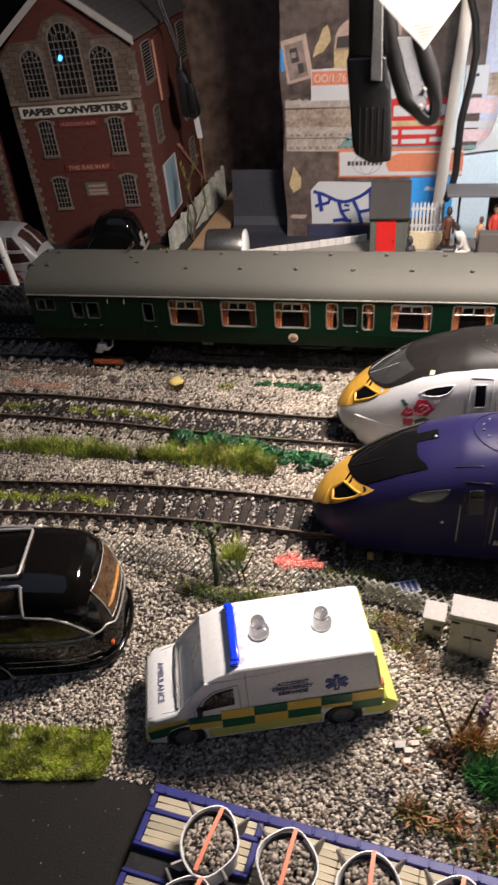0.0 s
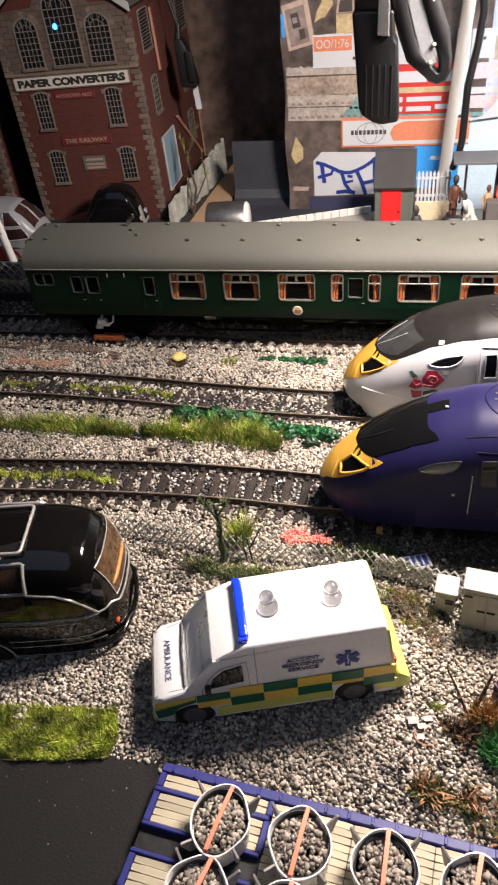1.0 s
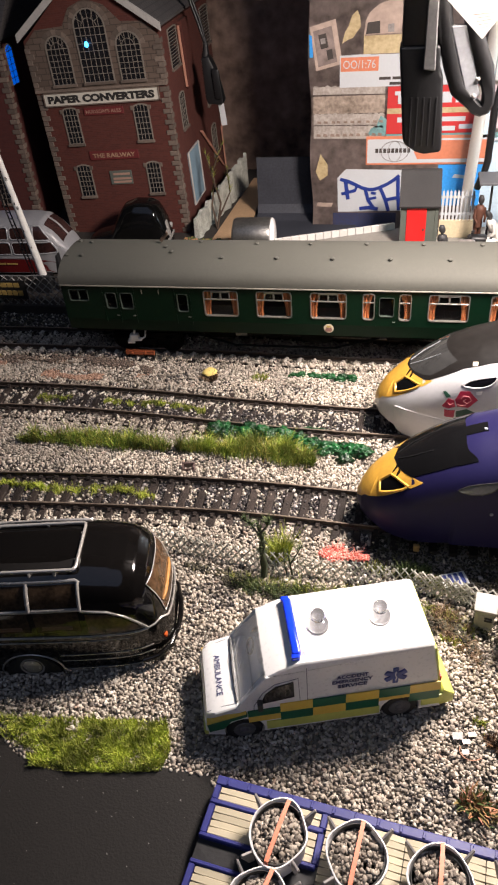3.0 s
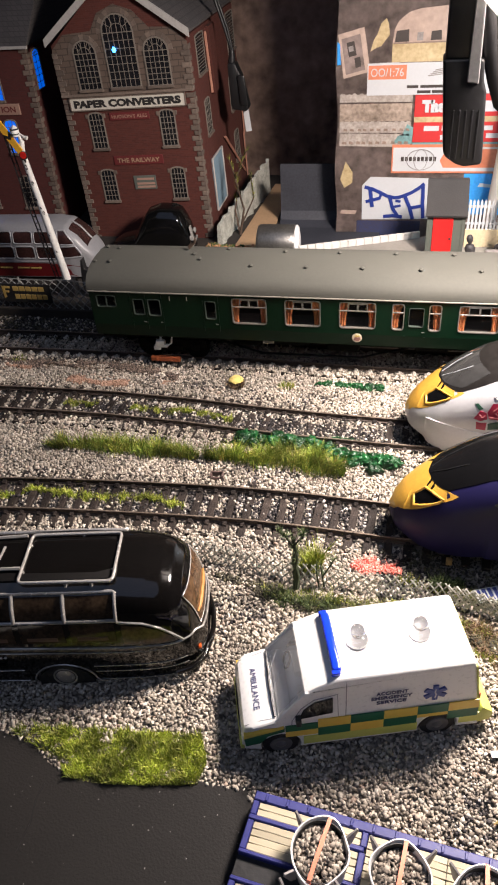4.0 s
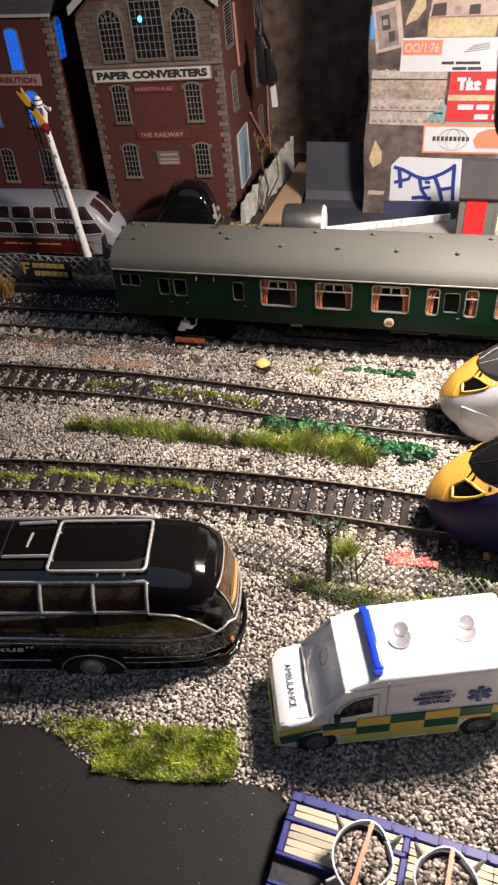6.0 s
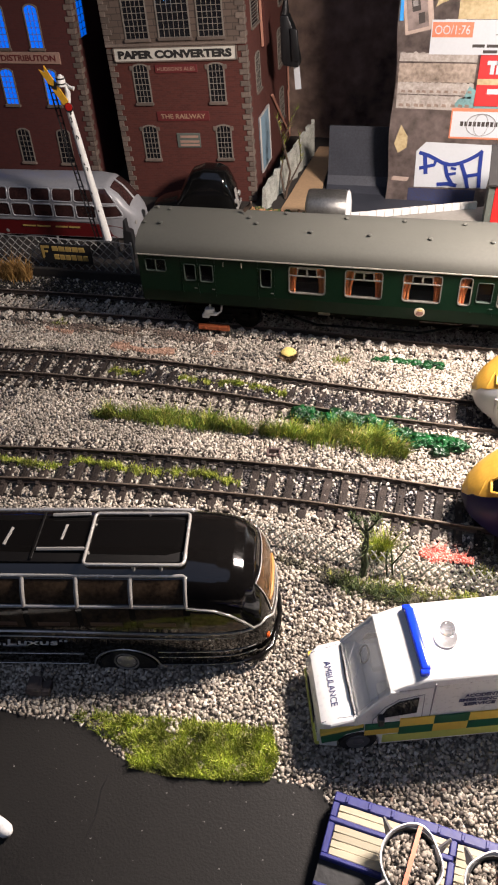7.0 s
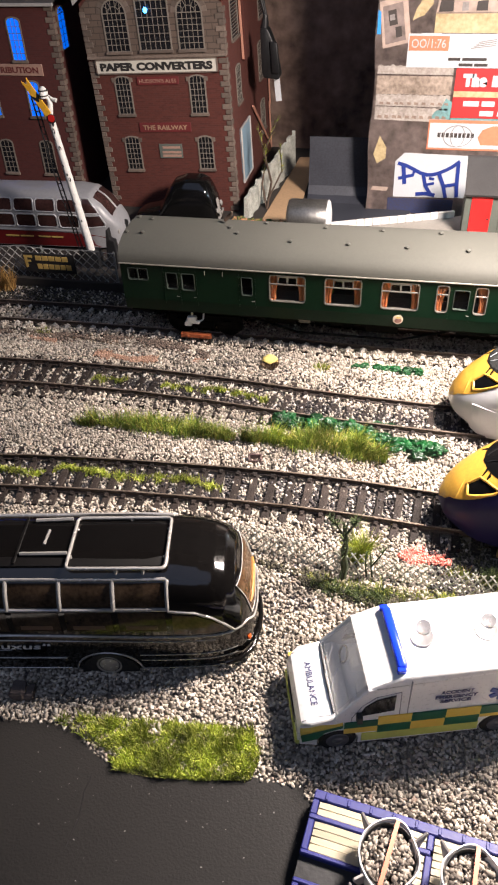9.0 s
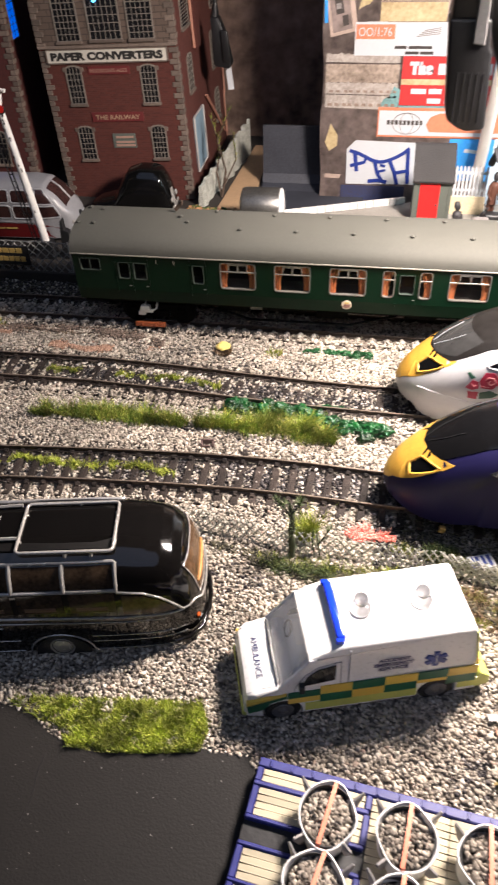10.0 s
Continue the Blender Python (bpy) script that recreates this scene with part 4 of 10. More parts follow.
def build_power_car(name, label, x0, yc, white):
    c = thing(name, label, "train", (x0, yc, 0), group="high-speed power cars")
    ds = [float(d) for d in (*np.linspace(0, 4, 16), *np.linspace(4.6, 64, 100), *np.linspace(66, 268, 40))]
    part("body", hull_mesh(section, ds, 96), M_WHITE395 if white else M_BLUE395, c, smooth=50)
    part("nose_cowl", hull_band([float(d) for d in np.linspace(0.02, 17.0, 46)], lambda d: interp(d, COWL), 0.10), M_YELLOW, c, "yellow nose cowl", smooth=50)
    for sgn in (-1, 1):
        bm = bmesh.new()
        cheek = [(16.6, 26.3), (18.4, 27.6), (20.4, 29.2), (18.6, 29.0), (16.6, 28.9)]
        top = [skin_of(section, d, z, 0.1) for d, z in cheek]
        vs = [bm.verts.new((q.x, q.y * -sgn, q.z)) for q in top] + [bm.verts.new((q.x, (q.y + 0.5) * -sgn, q.z)) for q in top]
        bm.faces.new(vs[:5]), bm.faces.new(vs[5:][::-1])
        for k in range(5):
            bm.faces.new((vs[k], vs[5 + k], vs[5 + (k + 1) % 5], vs[(k + 1) % 5]))
        bmesh.ops.recalc_face_normals(bm, faces=list(bm.faces))
        part("cowl_cheek", bm, M_YELLOW, c)
    if white:
        part("roof_panel", hull_band([float(d) for d in np.linspace(11.6, 58.4, 80)], lambda d: smooth_interp(d, BLACKTOP), 0.18), M_BLACKROOF, c, "black roof and window surround", smooth=50)
        part("windscreen", hull_band([float(d) for d in np.linspace(12.4, 26.0, 36)], lambda d: interp(d, SMOKED), 0.26, end=lambda y: 0.035 * y * y - 0.8), M_GREYGLASS, c, "smoked wrap-round windscreen", smooth=50)
    else:
        ws = part("windscreen", hull_band([float(d) for d in np.linspace(11.6, 32.6, 50)], lambda d: interp(d, SCREEN), 0.20, end=lambda y: 3.4 / (1 + math.exp(-(abs(y) - 9.6) * 1.1))), M_SCREEN, c, "black wrap-round windscreen", smooth=50)
        bm = bmesh.new()
        rows = [[crown(d, y, e) for y in np.linspace(-2.2, 2.2, 7)] for d, e in [(float(d), 0.24) for d in np.linspace(32.0, 38.7, 8)]]
        grid = [[bm.verts.new(p) for p in r] for r in rows]
        for a, b in zip(grid, grid[1:]):
            for k in range(6):
                bm.faces.new((a[k], b[k], b[k + 1], a[k + 1]))
        bmesh.ops.recalc_face_normals(bm, faces=list(bm.faces))
        bmesh.ops.solidify(bm, geom=list(bm.faces), thickness=0.4)
        part("aerial_well", bm, M_SCREEN, ws, smooth=40)
        patch_lamp = [crown(38.0, y, 0.3) for y in (-1.9, -1.0)]
        bm = bmesh.new()
        box(bm, patch_lamp[0] - Vector((0.5, 0, 0.3)), patch_lamp[1] + Vector((0.5, 0, 0.3)), bev=0.15, seg=1)
        part("marker_lamp", bm, M_LENS, ws)
    # black hooks of the screen that run down into the cowl
    for y0, d0, w, y1, d1 in ((-6.4, 13.4, 0.9, -8.3, 11.6), (-4.2, 12.6, 0.7, -6.2, 10.7), (5.4, 13.0, 0.8, 7.0, 11.4)):
        bm = bmesh.new()
        pts = [crown(d0, y0 - w, 0.16), crown(d0, y0 + w, 0.16), crown((d0 + d1) / 2, (y0 + y1) / 2 + 0.4, 0.2), crown(d1, y1, 0.16), crown((d0 + d1) / 2, (y0 + y1) / 2 - 0.5, 0.2)]
        vs = [bm.verts.new(p + Vector((0, 0, e))) for e in (0.14, -0.4) for p in pts]
        n = len(pts)
        bm.faces.new(vs[:n]), bm.faces.new(vs[n:][::-1])
        for k in range(n):
            bm.faces.new((vs[k], vs[n + k], vs[n + (k + 1) % n], vs[(k + 1) % n]))
        bmesh.ops.recalc_face_normals(bm, faces=list(bm.faces))
        part("screen_hook", bm, M_SCREEN, c)

    patch, strip = partial(hull_patch, section, c), partial(hull_strip, section, c)

    # head lamps
    lamp = [(7.5, 20.9), (7.4, 22.8), (10.8, 26.0), (12.6, 26.5), (16.2, 26.6), (14.4, 25.0), (9.4, 21.9)]
    h = patch(lamp, M_SCREEN, "headlamp", "dark headlamp glass in the yellow cowl", 0.22)
    strip(lamp, 0.5, M_YELLOW, "headlamp_rim", close=True, parent=h, out=0.16)
    strip([(4.4, 18.0), (5.0, 19.6), (5.8, 21.4), (6.6, 22.6)], 0.2, M_YELLOW, "cowl_seam", out=0.15)
    # cab side window
    eye = [(30.6, 30.6), (33, 32.2), (36, 33.4), (41.0, 34.6), (42.2, 34.8), (41.6, 33.2), (40.0, 31.6), (37.5, 30.5), (34.4, 30.1), (31.6, 30.2)]
    w = patch(eye, M_SCREEN if white else M_LENS_DIM, "cab_window", "almond-shaped cab side window", 0.14)
    strip(eye, 0.3 if white else 0.2, M_WHITE395 if white else M_BLACK, "window_rim", close=True, parent=w)
    # cab door
    dx = 47.6 if white else 46.4
    door = [(dx, 14), (dx, 37.6), (dx + 7.6, 37.9), (dx + 7.6, 14)]
    strip(door, 0.3 if white else 0.14, M_WHITE395 if white else M_BLACK, "door_outline", close=True)
    pane = [(dx + 1.7, 26.6), (dx + 1.5, 35.4), (dx + 5.3, 35.8), (dx + 5.9, 26.9)]
    dw = patch(pane, M_SCREEN, "door_window", "dark door window", 0.14)
    strip(pane, 0.3 if white else 0.18, M_LENS if white else M_BLACK, "window_rim", close=True, parent=dw)
    for u in (dx - 0.8, dx + 9.2):
        strip([(u, 15.6), (u, 30.6)], 0.2, M_LENS, "grab_rail", "pale grab rail beside the door", out=0.35)
    if white:
        for pts, m in (([(24.2, 27.2), (25.2, 27.6), (27.2, 26.0), (25.6, 25.2)], M_DKGREEN), ([(28.6, 24.6), (30.2, 28.4), (33.4, 28.7), (36.4, 25.2), (33.6, 21.6), (29.6, 21.8)], M_PINK),
                       ([(24.2, 21.4), (26.2, 25.0), (28.4, 24.4), (29.0, 21.6), (26.6, 20.6)], M_PINK), ([(25.2, 20.2), (25.6, 16.8), (28.9, 16.4), (29.0, 20.0), (26.6, 19.8)], M_PINK),
                       ([(29.4, 19.6), (33.0, 21.0), (36.2, 19.6), (34.2, 17.8), (29.6, 16.8)], M_DKGREEN)):
            patch(pts, m, "printed_shape", "crimson and green printed shape", 0.10, steps=4)
        strip([(30.6, 25.6), (31.6, 26.9), (33.4, 26.6), (34.2, 25.0), (32.8, 23.6), (31.4, 24.6), (32.4, 25.6)], 0.12, M_PALEPINK, "printed_line", out=0.35)
        strip([(29.4, 23.0), (30.8, 22.6), (32.6, 22.8)], 0.10, M_PALEPINK, "printed_line", out=0.35)
        strip([(26.0, 23.6), (27.0, 22.4), (28.2, 23.4)], 0.10, M_PALEPINK, "printed_line", out=0.35)
        patch([(33.6, 36.4), (33.8, 37.4), (35.5, 37.8), (35.3, 36.8)], M_CREAM, "marker_lamp", "small pale marker lamp", 0.3, steps=3)
        patch([(35.5, 28.8), (37.6, 29.0), (37.4, 27.6), (35.6, 27.4)], M_WHITEPL, "printed_label", "", 0.1, steps=3)
        strip([(60, 37), (64, 38), (68, 36), (72, 34)], 0.25, M_PINK, "printed_line")
        strip([(60, 34), (64, 31), (69, 31), (72, 28)], 0.25, M_DKGREEN, "printed_line")
        # chin fairing: a fuller bow under the cowl
        bm = bmesh.new()
        rows = []
        for d, b, zt, zb in ((7.2, -0.8, 15.6, 8.6), (7.5, 0.3, 16.6, 7.0), (8.6, 0.8, 17.0, 5.2), (11, 0.9, 16.9, 3.6), (15, 0.8, 16.6, 2.8), (20, 0.4, 16.0, 3.2), (26, 0.2, 15.0, 4.4), (33, -0.6, 13.5, 6.6)):
            w_ = interp(d, HALF)
            prof = [(-(w_ * (0.985 - 0.10 * f ** 3) + b * math.sin(math.pi * min(1, 0.25 + f)) * 0.9), zt + (zb - zt) * f) for f in np.linspace(0, 1, 9)]
            rows.append([bm.verts.new((d, y, z)) for y, z in prof + [(-y, z) for y, z in prof[::-1]]])
        for a, b in zip(rows, rows[1:]):
            for k in range(len(a)):
                bm.faces.new((a[k], a[(k + 1) % len(a)], b[(k + 1) % len(a)], b[k]))
        bm.faces.new(rows[0]), bm.faces.new(rows[-1])
        bmesh.ops.recalc_face_normals(bm, faces=list(bm.faces))
        part("chin_fairing", bm, M_WHITE395, c, "white chin fairing", smooth=45)
    else:
        bm = bmesh.new()
        for k in range(4):
            box(bm, (56.6 + k * 1.1, -18.6, 15.5), (57.3 + k * 1.1, -18.1, 17.0))
        part("printed_mark", bm, M_CREAM, c, "small pale printed marks")
        bm = bmesh.new()
        lathe(bm, [(0.5, 0), (0.5, -0.5), (0.2, -0.6)], (40.9, -18.0, 23.1), 10, "y")
        part("lock", bm, M_LENS, c)
        strip([(43.4, 40.2), (47.4, 40.9), (51.3, 41.4)], 0.12, M_BLACK, "panel_slit", "thin dark slit")
    # roof hatch with bolts, wipers
    rim = [crown(60.6 - 11.8 * math.cos(t), 10.6 * math.sin(t), 0.05) for t in np.linspace(-1.45, 1.45, 25)]
    bm = bmesh.new()
    tube(bm, rim, 0.2, 6)
    hatch = part("roof_hatch_edge", bm, M_BLACKROOF if white else M_BLUE395, c, "curved edge of the roof hatch", smooth=60)
    for d, y, z in rim[2:-2:3]:
        q = crown(d + 2.6, y * 0.80, 0.1)
        bm = bmesh.new()
        lathe(bm, [(0.42, 0), (0.42, 0.22), (0.2, 0.3)], q, 10)
        part("bolt", bm, M_BLACK, hatch)
    for s in (-1, 1):
        bm = bmesh.new()
        tube(bm, [crown(12.5, s * 1.4, 0.4), crown(17, s * 3.4, 0.5), crown(23.0, s * 4.6, 0.45)], 0.16, 5)
        part("wiper", bm, M_LENS if white else M_BLACK, c, "thin windscreen wiper")
    # chin fairing, underframe, bogies
    bm = bmesh.new()
    box(bm, (16, -13, 3.4), (262, 13, 9), bev=0.8)
    part("underframe", bm, M_BLACK, c)
    for cx in (42, 224):
        bm = bmesh.new()
        box(bm, (cx - 17, -12.5, 4.6), (cx + 17, -11, 9.5), bev=0.5)
        box(bm, (cx - 17, 11, 4.6), (cx + 17, 12.5, 9.5), bev=0.5)
        bg = part("bogie", bm, M_BLACK, c)
        for d in (-10, 10):
            for y in (-9.8, 7.6):
                bm = bmesh.new()
                lathe(bm, [(1.0, 0), (5.6, 0), (5.6, 0.8), (5.1, 0.9), (5.1, 2.2), (1.0, 2.2)], (cx + d, y, 9.1), 18, "y")
                part("wheel", bm, M_STEELW, bg, smooth=30)
    return c


build_power_car("white_power_car", "white high-speed train front with black roof and yellow nose", -19.8, 241.8, True)
build_power_car("blue_power_car", "deep blue high-speed train front with yellow nose cowl", -23.2, 185.6, False)

# ---------------------------------------------------------------- ambulance
M_AMBW = mat("white_enamel", (0.80, 0.80, 0.79), 0.28, var=0.03, coarse=0.05, bump=0.02, coat=0.35)
M_LIME = mat("lime_yellow", (0.55, 0.58, 0.14), 0.35, var=0.10, bump=0.03)
M_CHKY = mat("check_yellow", (0.74, 0.52, 0.09), 0.35, var=0.07, bump=0.02)
M_CHKG = mat("check_green", (0.008, 0.11, 0.055), 0.35, var=0.08, bump=0.02)
M_INK = mat("navy_ink", (0.03, 0.035, 0.12), 0.5)
M_STARBLUE = mat("star_blue", (0.03, 0.06, 0.26), 0.4)
M_BEACON = mat("blue_beacon_plastic", (0.01, 0.045, 0.80), 0.12, var=0.15, fine=1.0, bump=0.05, coat=0.7)
M_TYRE = mat("tyre_black", (0.012, 0.012, 0.012), 0.65)
M_CLEAR = glass_mat("clear_dome", (0.85, 0.85, 0.83), 0.02, 0.30)
M_BALL = mat("clear_ball", (0.92, 0.92, 0.92), 0.03, var=0.0, bump=0.0, trans=1.0)
M_ARMGREY = mat("grey_dome_core", (0.10, 0.10, 0.105), 0.35)
M_VANGLASS = glass_mat("van_glass", (0.92, 0.90, 0.86), 0.05, 0.18)
M_CABGREY = mat("cab_grey_plastic", (0.80, 0.77, 0.72), 0.5, var=0.2)
M_DASH = mat("dash_pale_plastic", (0.80, 0.77, 0.72), 0.45, var=0.2)
M_DARKGLASS = mat("dark_glass", (0.012, 0.012, 0.013), 0.08, var=0.3, bump=0.0, coat=0.6)


def arc(cx, cz, r, a0, a1, n):
    return [(cx + r * math.cos(radians(a0 + (a1 - a0) * k / n)), cz + r * math.sin(radians(a0 + (a1 - a0) * k / n))) for k in range(n + 1)]


def road_wheel(parent, x, y, z, r, w, hubmat, out):
    bm = bmesh.new()
    lathe(bm, [(r * 0.6, 0.1), (r * 0.9, 0), (r, 0.35), (r, w - 0.35), (r * 0.9, w), (r * 0.6, w - 0.1)], (x, y, z), 28, "y")
    t = part("wheel", bm, M_TYRE, parent, smooth=40)
    bm = bmesh.new()
    f = y if out < 0 else y + w
    lathe(bm, [(r * 0.62, 0.0), (r * 0.60, 0.25 * out), (r * 0.30, 0.12 * out), (r * 0.22, 0.45 * out), (0.1, 0.5 * out)], (x, f - 0.05 * out, z), 24, "y")
    part("hub", bm, hubmat, t, smooth=40)


def build_ambulance():
    c = thing("ambulance", "white toy ambulance with green and yellow checks parked on ballast", "ambulance", (-10.4, 122.5, 0), 16.8)
    W = 11.5
    outline = [(-50.6, 2.0), (-51.4, 4.0), (-51.3, 9.2), (-50.4, 11.4), (-48.4, 12.7), (-42.4, 14.2), (-41.4, 12.6), (-30.6, 12.2), (-29.4, 23.4), (-33.4, 23.9), (-34.6, 24.3), (-31.0, 26.3), (-26.4, 28.0), (7.0, 28.4), (7.9, 27.8), (10.8, 6.2), (11.0, 2.0)]
    outline += arc(0, 3.4, 5.3, -15, 195, 12) + [(-35.8, 2.0)] + arc(-41.3, 3.4, 5.3, -15, 195, 12)
    bm = bmesh.new()
    prism(bm, outline, "y", -W, W)
    rim = [e for e in bm.edges if abs(e.verts[0].co.y - e.verts[1].co.y) < 1e-6 and max(e.verts[0].co.z, e.verts[1].co.z) > 9.5]
    bmesh.ops.bevel(bm, geom=rim, offset=0.9, segments=3, affect="EDGES", profile=0.5)
    for v in bm.verts:
        z = v.co.z
        v.co.y *= 1 - max(0.0, z - 13.0) * 0.0032
        if v.co.x < -44 and z < 12:
            v.co.y *= 1 - (-44 - v.co.x) * 0.014
    part("body", bm, M_AMBW, c, "glossy white van body", smooth=28)
    # the cab: door shells, dashboard, seats and wheel behind the clear screen
    for s in (-1, 1):
        bm = bmesh.new()
        prism(bm, [(-42.5, 14.1), (-36.2, 22.2), (-34.6, 24.4), (-29.0, 24.6), (-29.0, 12.0), (-41.6, 12.2)], "y", s * (W - 0.75), s * W, bev=0.15, seg=1)
        for v in bm.verts:
            v.co.y *= 1 - max(0.0, v.co.z - 13.0) * 0.0032
        part("cab_side", bm, M_AMBW, c)
        bm = bmesh.new()
        prism(bm, [(-35.6, 12.3), (-32.0, 12.3), (-30.6, 21.4), (-32.2, 21.6), (-33.4, 15.0), (-35.6, 14.4)], "y", s * 5.2 - 3.2, s * 5.2 + 3.2, bev=0.5)
        part("cab_seat", bm, M_CABGREY, c, "grey cab seat", smooth=40)
    bm = bmesh.new()
    prism(bm, [(-41.6, 12.4), (-41.4, 14.0), (-39.6, 14.8), (-38.0, 14.4), (-37.8, 12.4)], "y", -10.2, 10.2, bev=0.3)
    part("dashboard", bm, M_DASH, c, "pale dashboard", smooth=40)
    bm = bmesh.new()
    tube(bm, [(-37.2 + 0.9 * math.sin(t), 5.2 + 2.2 * math.cos(t), 16.0 + 2.0 * math.sin(t)) for t in np.linspace(0, 6.283, 16, endpoint=False)], 0.28, 6, closed=True)
    part("steering_wheel", bm, M_BLACK, c)
    # lower lime sill
    for s in (-1, 1):
        bm = bmesh.new()
        y0, y1 = s * (W + 0.02), s * (W + 0.26)
        box(bm, (-35.4, y0, 3.0), (-5.6, y1, 6.3))
        part("sill", bm, M_LIME, c, "lime yellow sill")
        bm = bmesh.new()
        box(bm, (5.6, y0, 3.6), (11.3, y1, 7.4))
        part("sill", bm, M_LIME, c)
        # checks
        edges = [-40.0, -31.6, -23.2, -14.6, -5.9, 2.2, 10.2]
        for i, (a, b) in enumerate(zip(edges, edges[1:])):
            zt, zm, zb = (12.1, 9.6, 7.2) if i == 0 else (13.4, 9.9, 6.3)
            for hi, lo, m in ((zt, zm, M_CHKG if i % 2 == 0 else M_CHKY), (zm, zb, M_CHKY if i % 2 == 0 else M_CHKG)):
                bm = bmesh.new()
                bot = lo
                if lo < 9 and i == 4:
                    bot = 8.5
                box(bm, (a, s * (W + 0.0), bot), (b, s * (W + 0.28), hi))
                part("check", bm, m, c)
        bm = bmesh.new()
        prism(bm, [(-50.4, 5.0), (-50.8, 8.4), (-40.2, 11.0), (-40.2, 9.6), (-44.5, 8.4), (-46.6, 5.6)], "y", s * (W - 1.2), s * (W + 0.1))
        part("wing_check", bm, M_CHKG, c)
        bm = bmesh.new()
        prism(bm, [(-50.8, 8.4), (-50.7, 9.6), (-40.4, 12.1), (-40.4, 10.9)], "y", s * (W - 1.2), s * (W + 0.12))
        part("wing_check", bm, M_CHKY, c)
        # cab side window, door seam, mirror
        bm = bmesh.new()
        prism(bm, [(-36.6, 14.2), (-35.2, 18.0), (-32.4, 20.6), (-27.8, 21.6), (-27.8, 15.4)], "y", s * (W - 0.9), s * (W + 0.06), bev=0.08, seg=1)
        part("door_window", bm, M_DARKGLASS, c, "dark cab side window")
        bm = bmesh.new()
        tube(bm, [(-38.6, s * W, 8), (-38.2, s * W, 14), (-35.8, s * W * 0.99, 18.6), (-32.6, s * W * 0.985, 21.6), (-26.6, s * W * 0.98, 22.8), (-26.4, s * W, 13.6)], 0.10, 5)
        part("door_seam", bm, M_LENS, c)
        bm = bmesh.new()
        box(bm, (-24.55, s * (W - 0.6), 7.2), (-24.35, s * (W + 0.03), 27.0))
        part("panel_seam", bm, M_LENS, c)
        bm = bmesh.new()
        box(bm, (-37.4, s * (W + 0.3), 14.2), (-36.0, s * (W + 2.2), 17.0), bev=0.3)
        part("mirror", bm, M_BLACK, c, "small black wing mirror")
        # star of life
        bm = bmesh.new()
        for k in range(3):
            t = math.pi / 3 * k + math.pi / 2
            dx, dz = math.cos(t), math.sin(t)
            poly = [(-1.8 + dx * u - dz * v, 18.4 + dz * u + dx * v) for u, v in ((-3.0, -0.7), (3.0, -0.7), (3.0, 0.7), (-3.0, 0.7))]
            prism(bm, poly, "y", s * (W - 0.5), s * (W + 0.04 + 0.02 * k))
        e = part("medical_star", bm, M_STARBLUE, c, "six-armed blue medical star")
        bm = bmesh.new()
        tube(bm, [(-1.8, s * (W + 0.1), 16.6), (-1.6, s * (W + 0.1), 18), (-2.0, s * (W + 0.1), 18.8), (-1.8, s * (W + 0.1), 20.2)], 0.16, 5)
        part("star_staff", bm, M_AMBW, e)
        if s < 0:
            for words, z, wd in (("ACCIDENT", 20.9, 7.6), ("EMERGENCY", 19.0, 9.8), ("SERVICE", 17.1, 7.2)):
                lettering(words, 1.35, M_INK, c, facing(-12.9, -W * 0.985 - 0.14, z), wide=wd * 1.06, bold=0.03)
        # head lamps
        bm = bmesh.new()
        box(bm, (-51.6, s * 6.0, 6.4), (-50.8, s * 9.6, 9.0), bev=0.3)
        part("headlight", bm, M_CLEAR, c, "clear headlight")
        bm = bmesh.new()
        box(bm, (10.2, s * 8.2, 9.0), (10.95, s * 10.4, 13.5), bev=0.2)
        part("tail_light", bm, mat("tail_red", (0.5, 0.02, 0.02), 0.25), c, "red tail light")
        for x in (0.0, -41.3):
            road_wheel(c, x, s * 11.45 - (0 if s < 0 else 3.4), 3.8, 4.75, 3.4, M_ARMGREY, s)
    # windscreen
    bm = bmesh.new()
    ws = []
    for f in np.linspace(0, 1, 8):
        x, z = -42.1 + 7.5 * f, 14.6 + 9.5 * f
        ws.append([bm.verts.new((x - 0.25 - 0.5 * (1 - (y / 10.0) ** 2) * math.sin(math.pi * f), y, z + 0.14 + 0.3 * (1 - (y / 10.0) ** 2) * math.sin(math.pi * f))) for y in np.linspace(-10.1 + 0.9 * f, 10.1 - 0.9 * f, 13)])
    for a, b in zip(ws, ws[1:]):
        for k in range(12):
            bm.faces.new((a[k], a[k + 1], b[k + 1], b[k]))
    bmesh.ops.recalc_face_normals(bm, faces=list(bm.faces))
    bmesh.ops.solidify(bm, geom=list(bm.faces), thickness=0.35)
    g = part("windscreen", bm, M_VANGLASS, c, "clear windscreen over a pale dashboard", smooth=50)
    g.visible_shadow = False
    bm = bmesh.new()
    tube(bm, [(-42.4, -10.0, 14.5), (-42.7, 0, 14.6), (-42.4, 10.0, 14.5)], 0.3, 6)
    part("screen_seal", bm, M_BLACK, g)
    for y in (-5.5, 1.0):
        bm = bmesh.new()
        tube(bm, [(-42.7, y, 14.9), (-41.2, y + 3.2, 16.9), (-39.9, y + 5.2, 18.6)], 0.12, 5)
        part("wiper", bm, M_LENS, g)
    place = Matrix.Translation((-46.6, -0.4, 13.28)) @ Euler((0, radians(-14), 0)).to_matrix().to_4x4()
    lettering("AMBULANCE", 1.7, M_INK, c, place @ facing(0, 0, 0, -90, 0), wide=12.5)
    bm = bmesh.new()
    tube(bm, [(-50.3, -9.8, 11.7), (-46, -9.9, 13.3), (-43.2, -10.2, 14.0)], 0.1, 5)
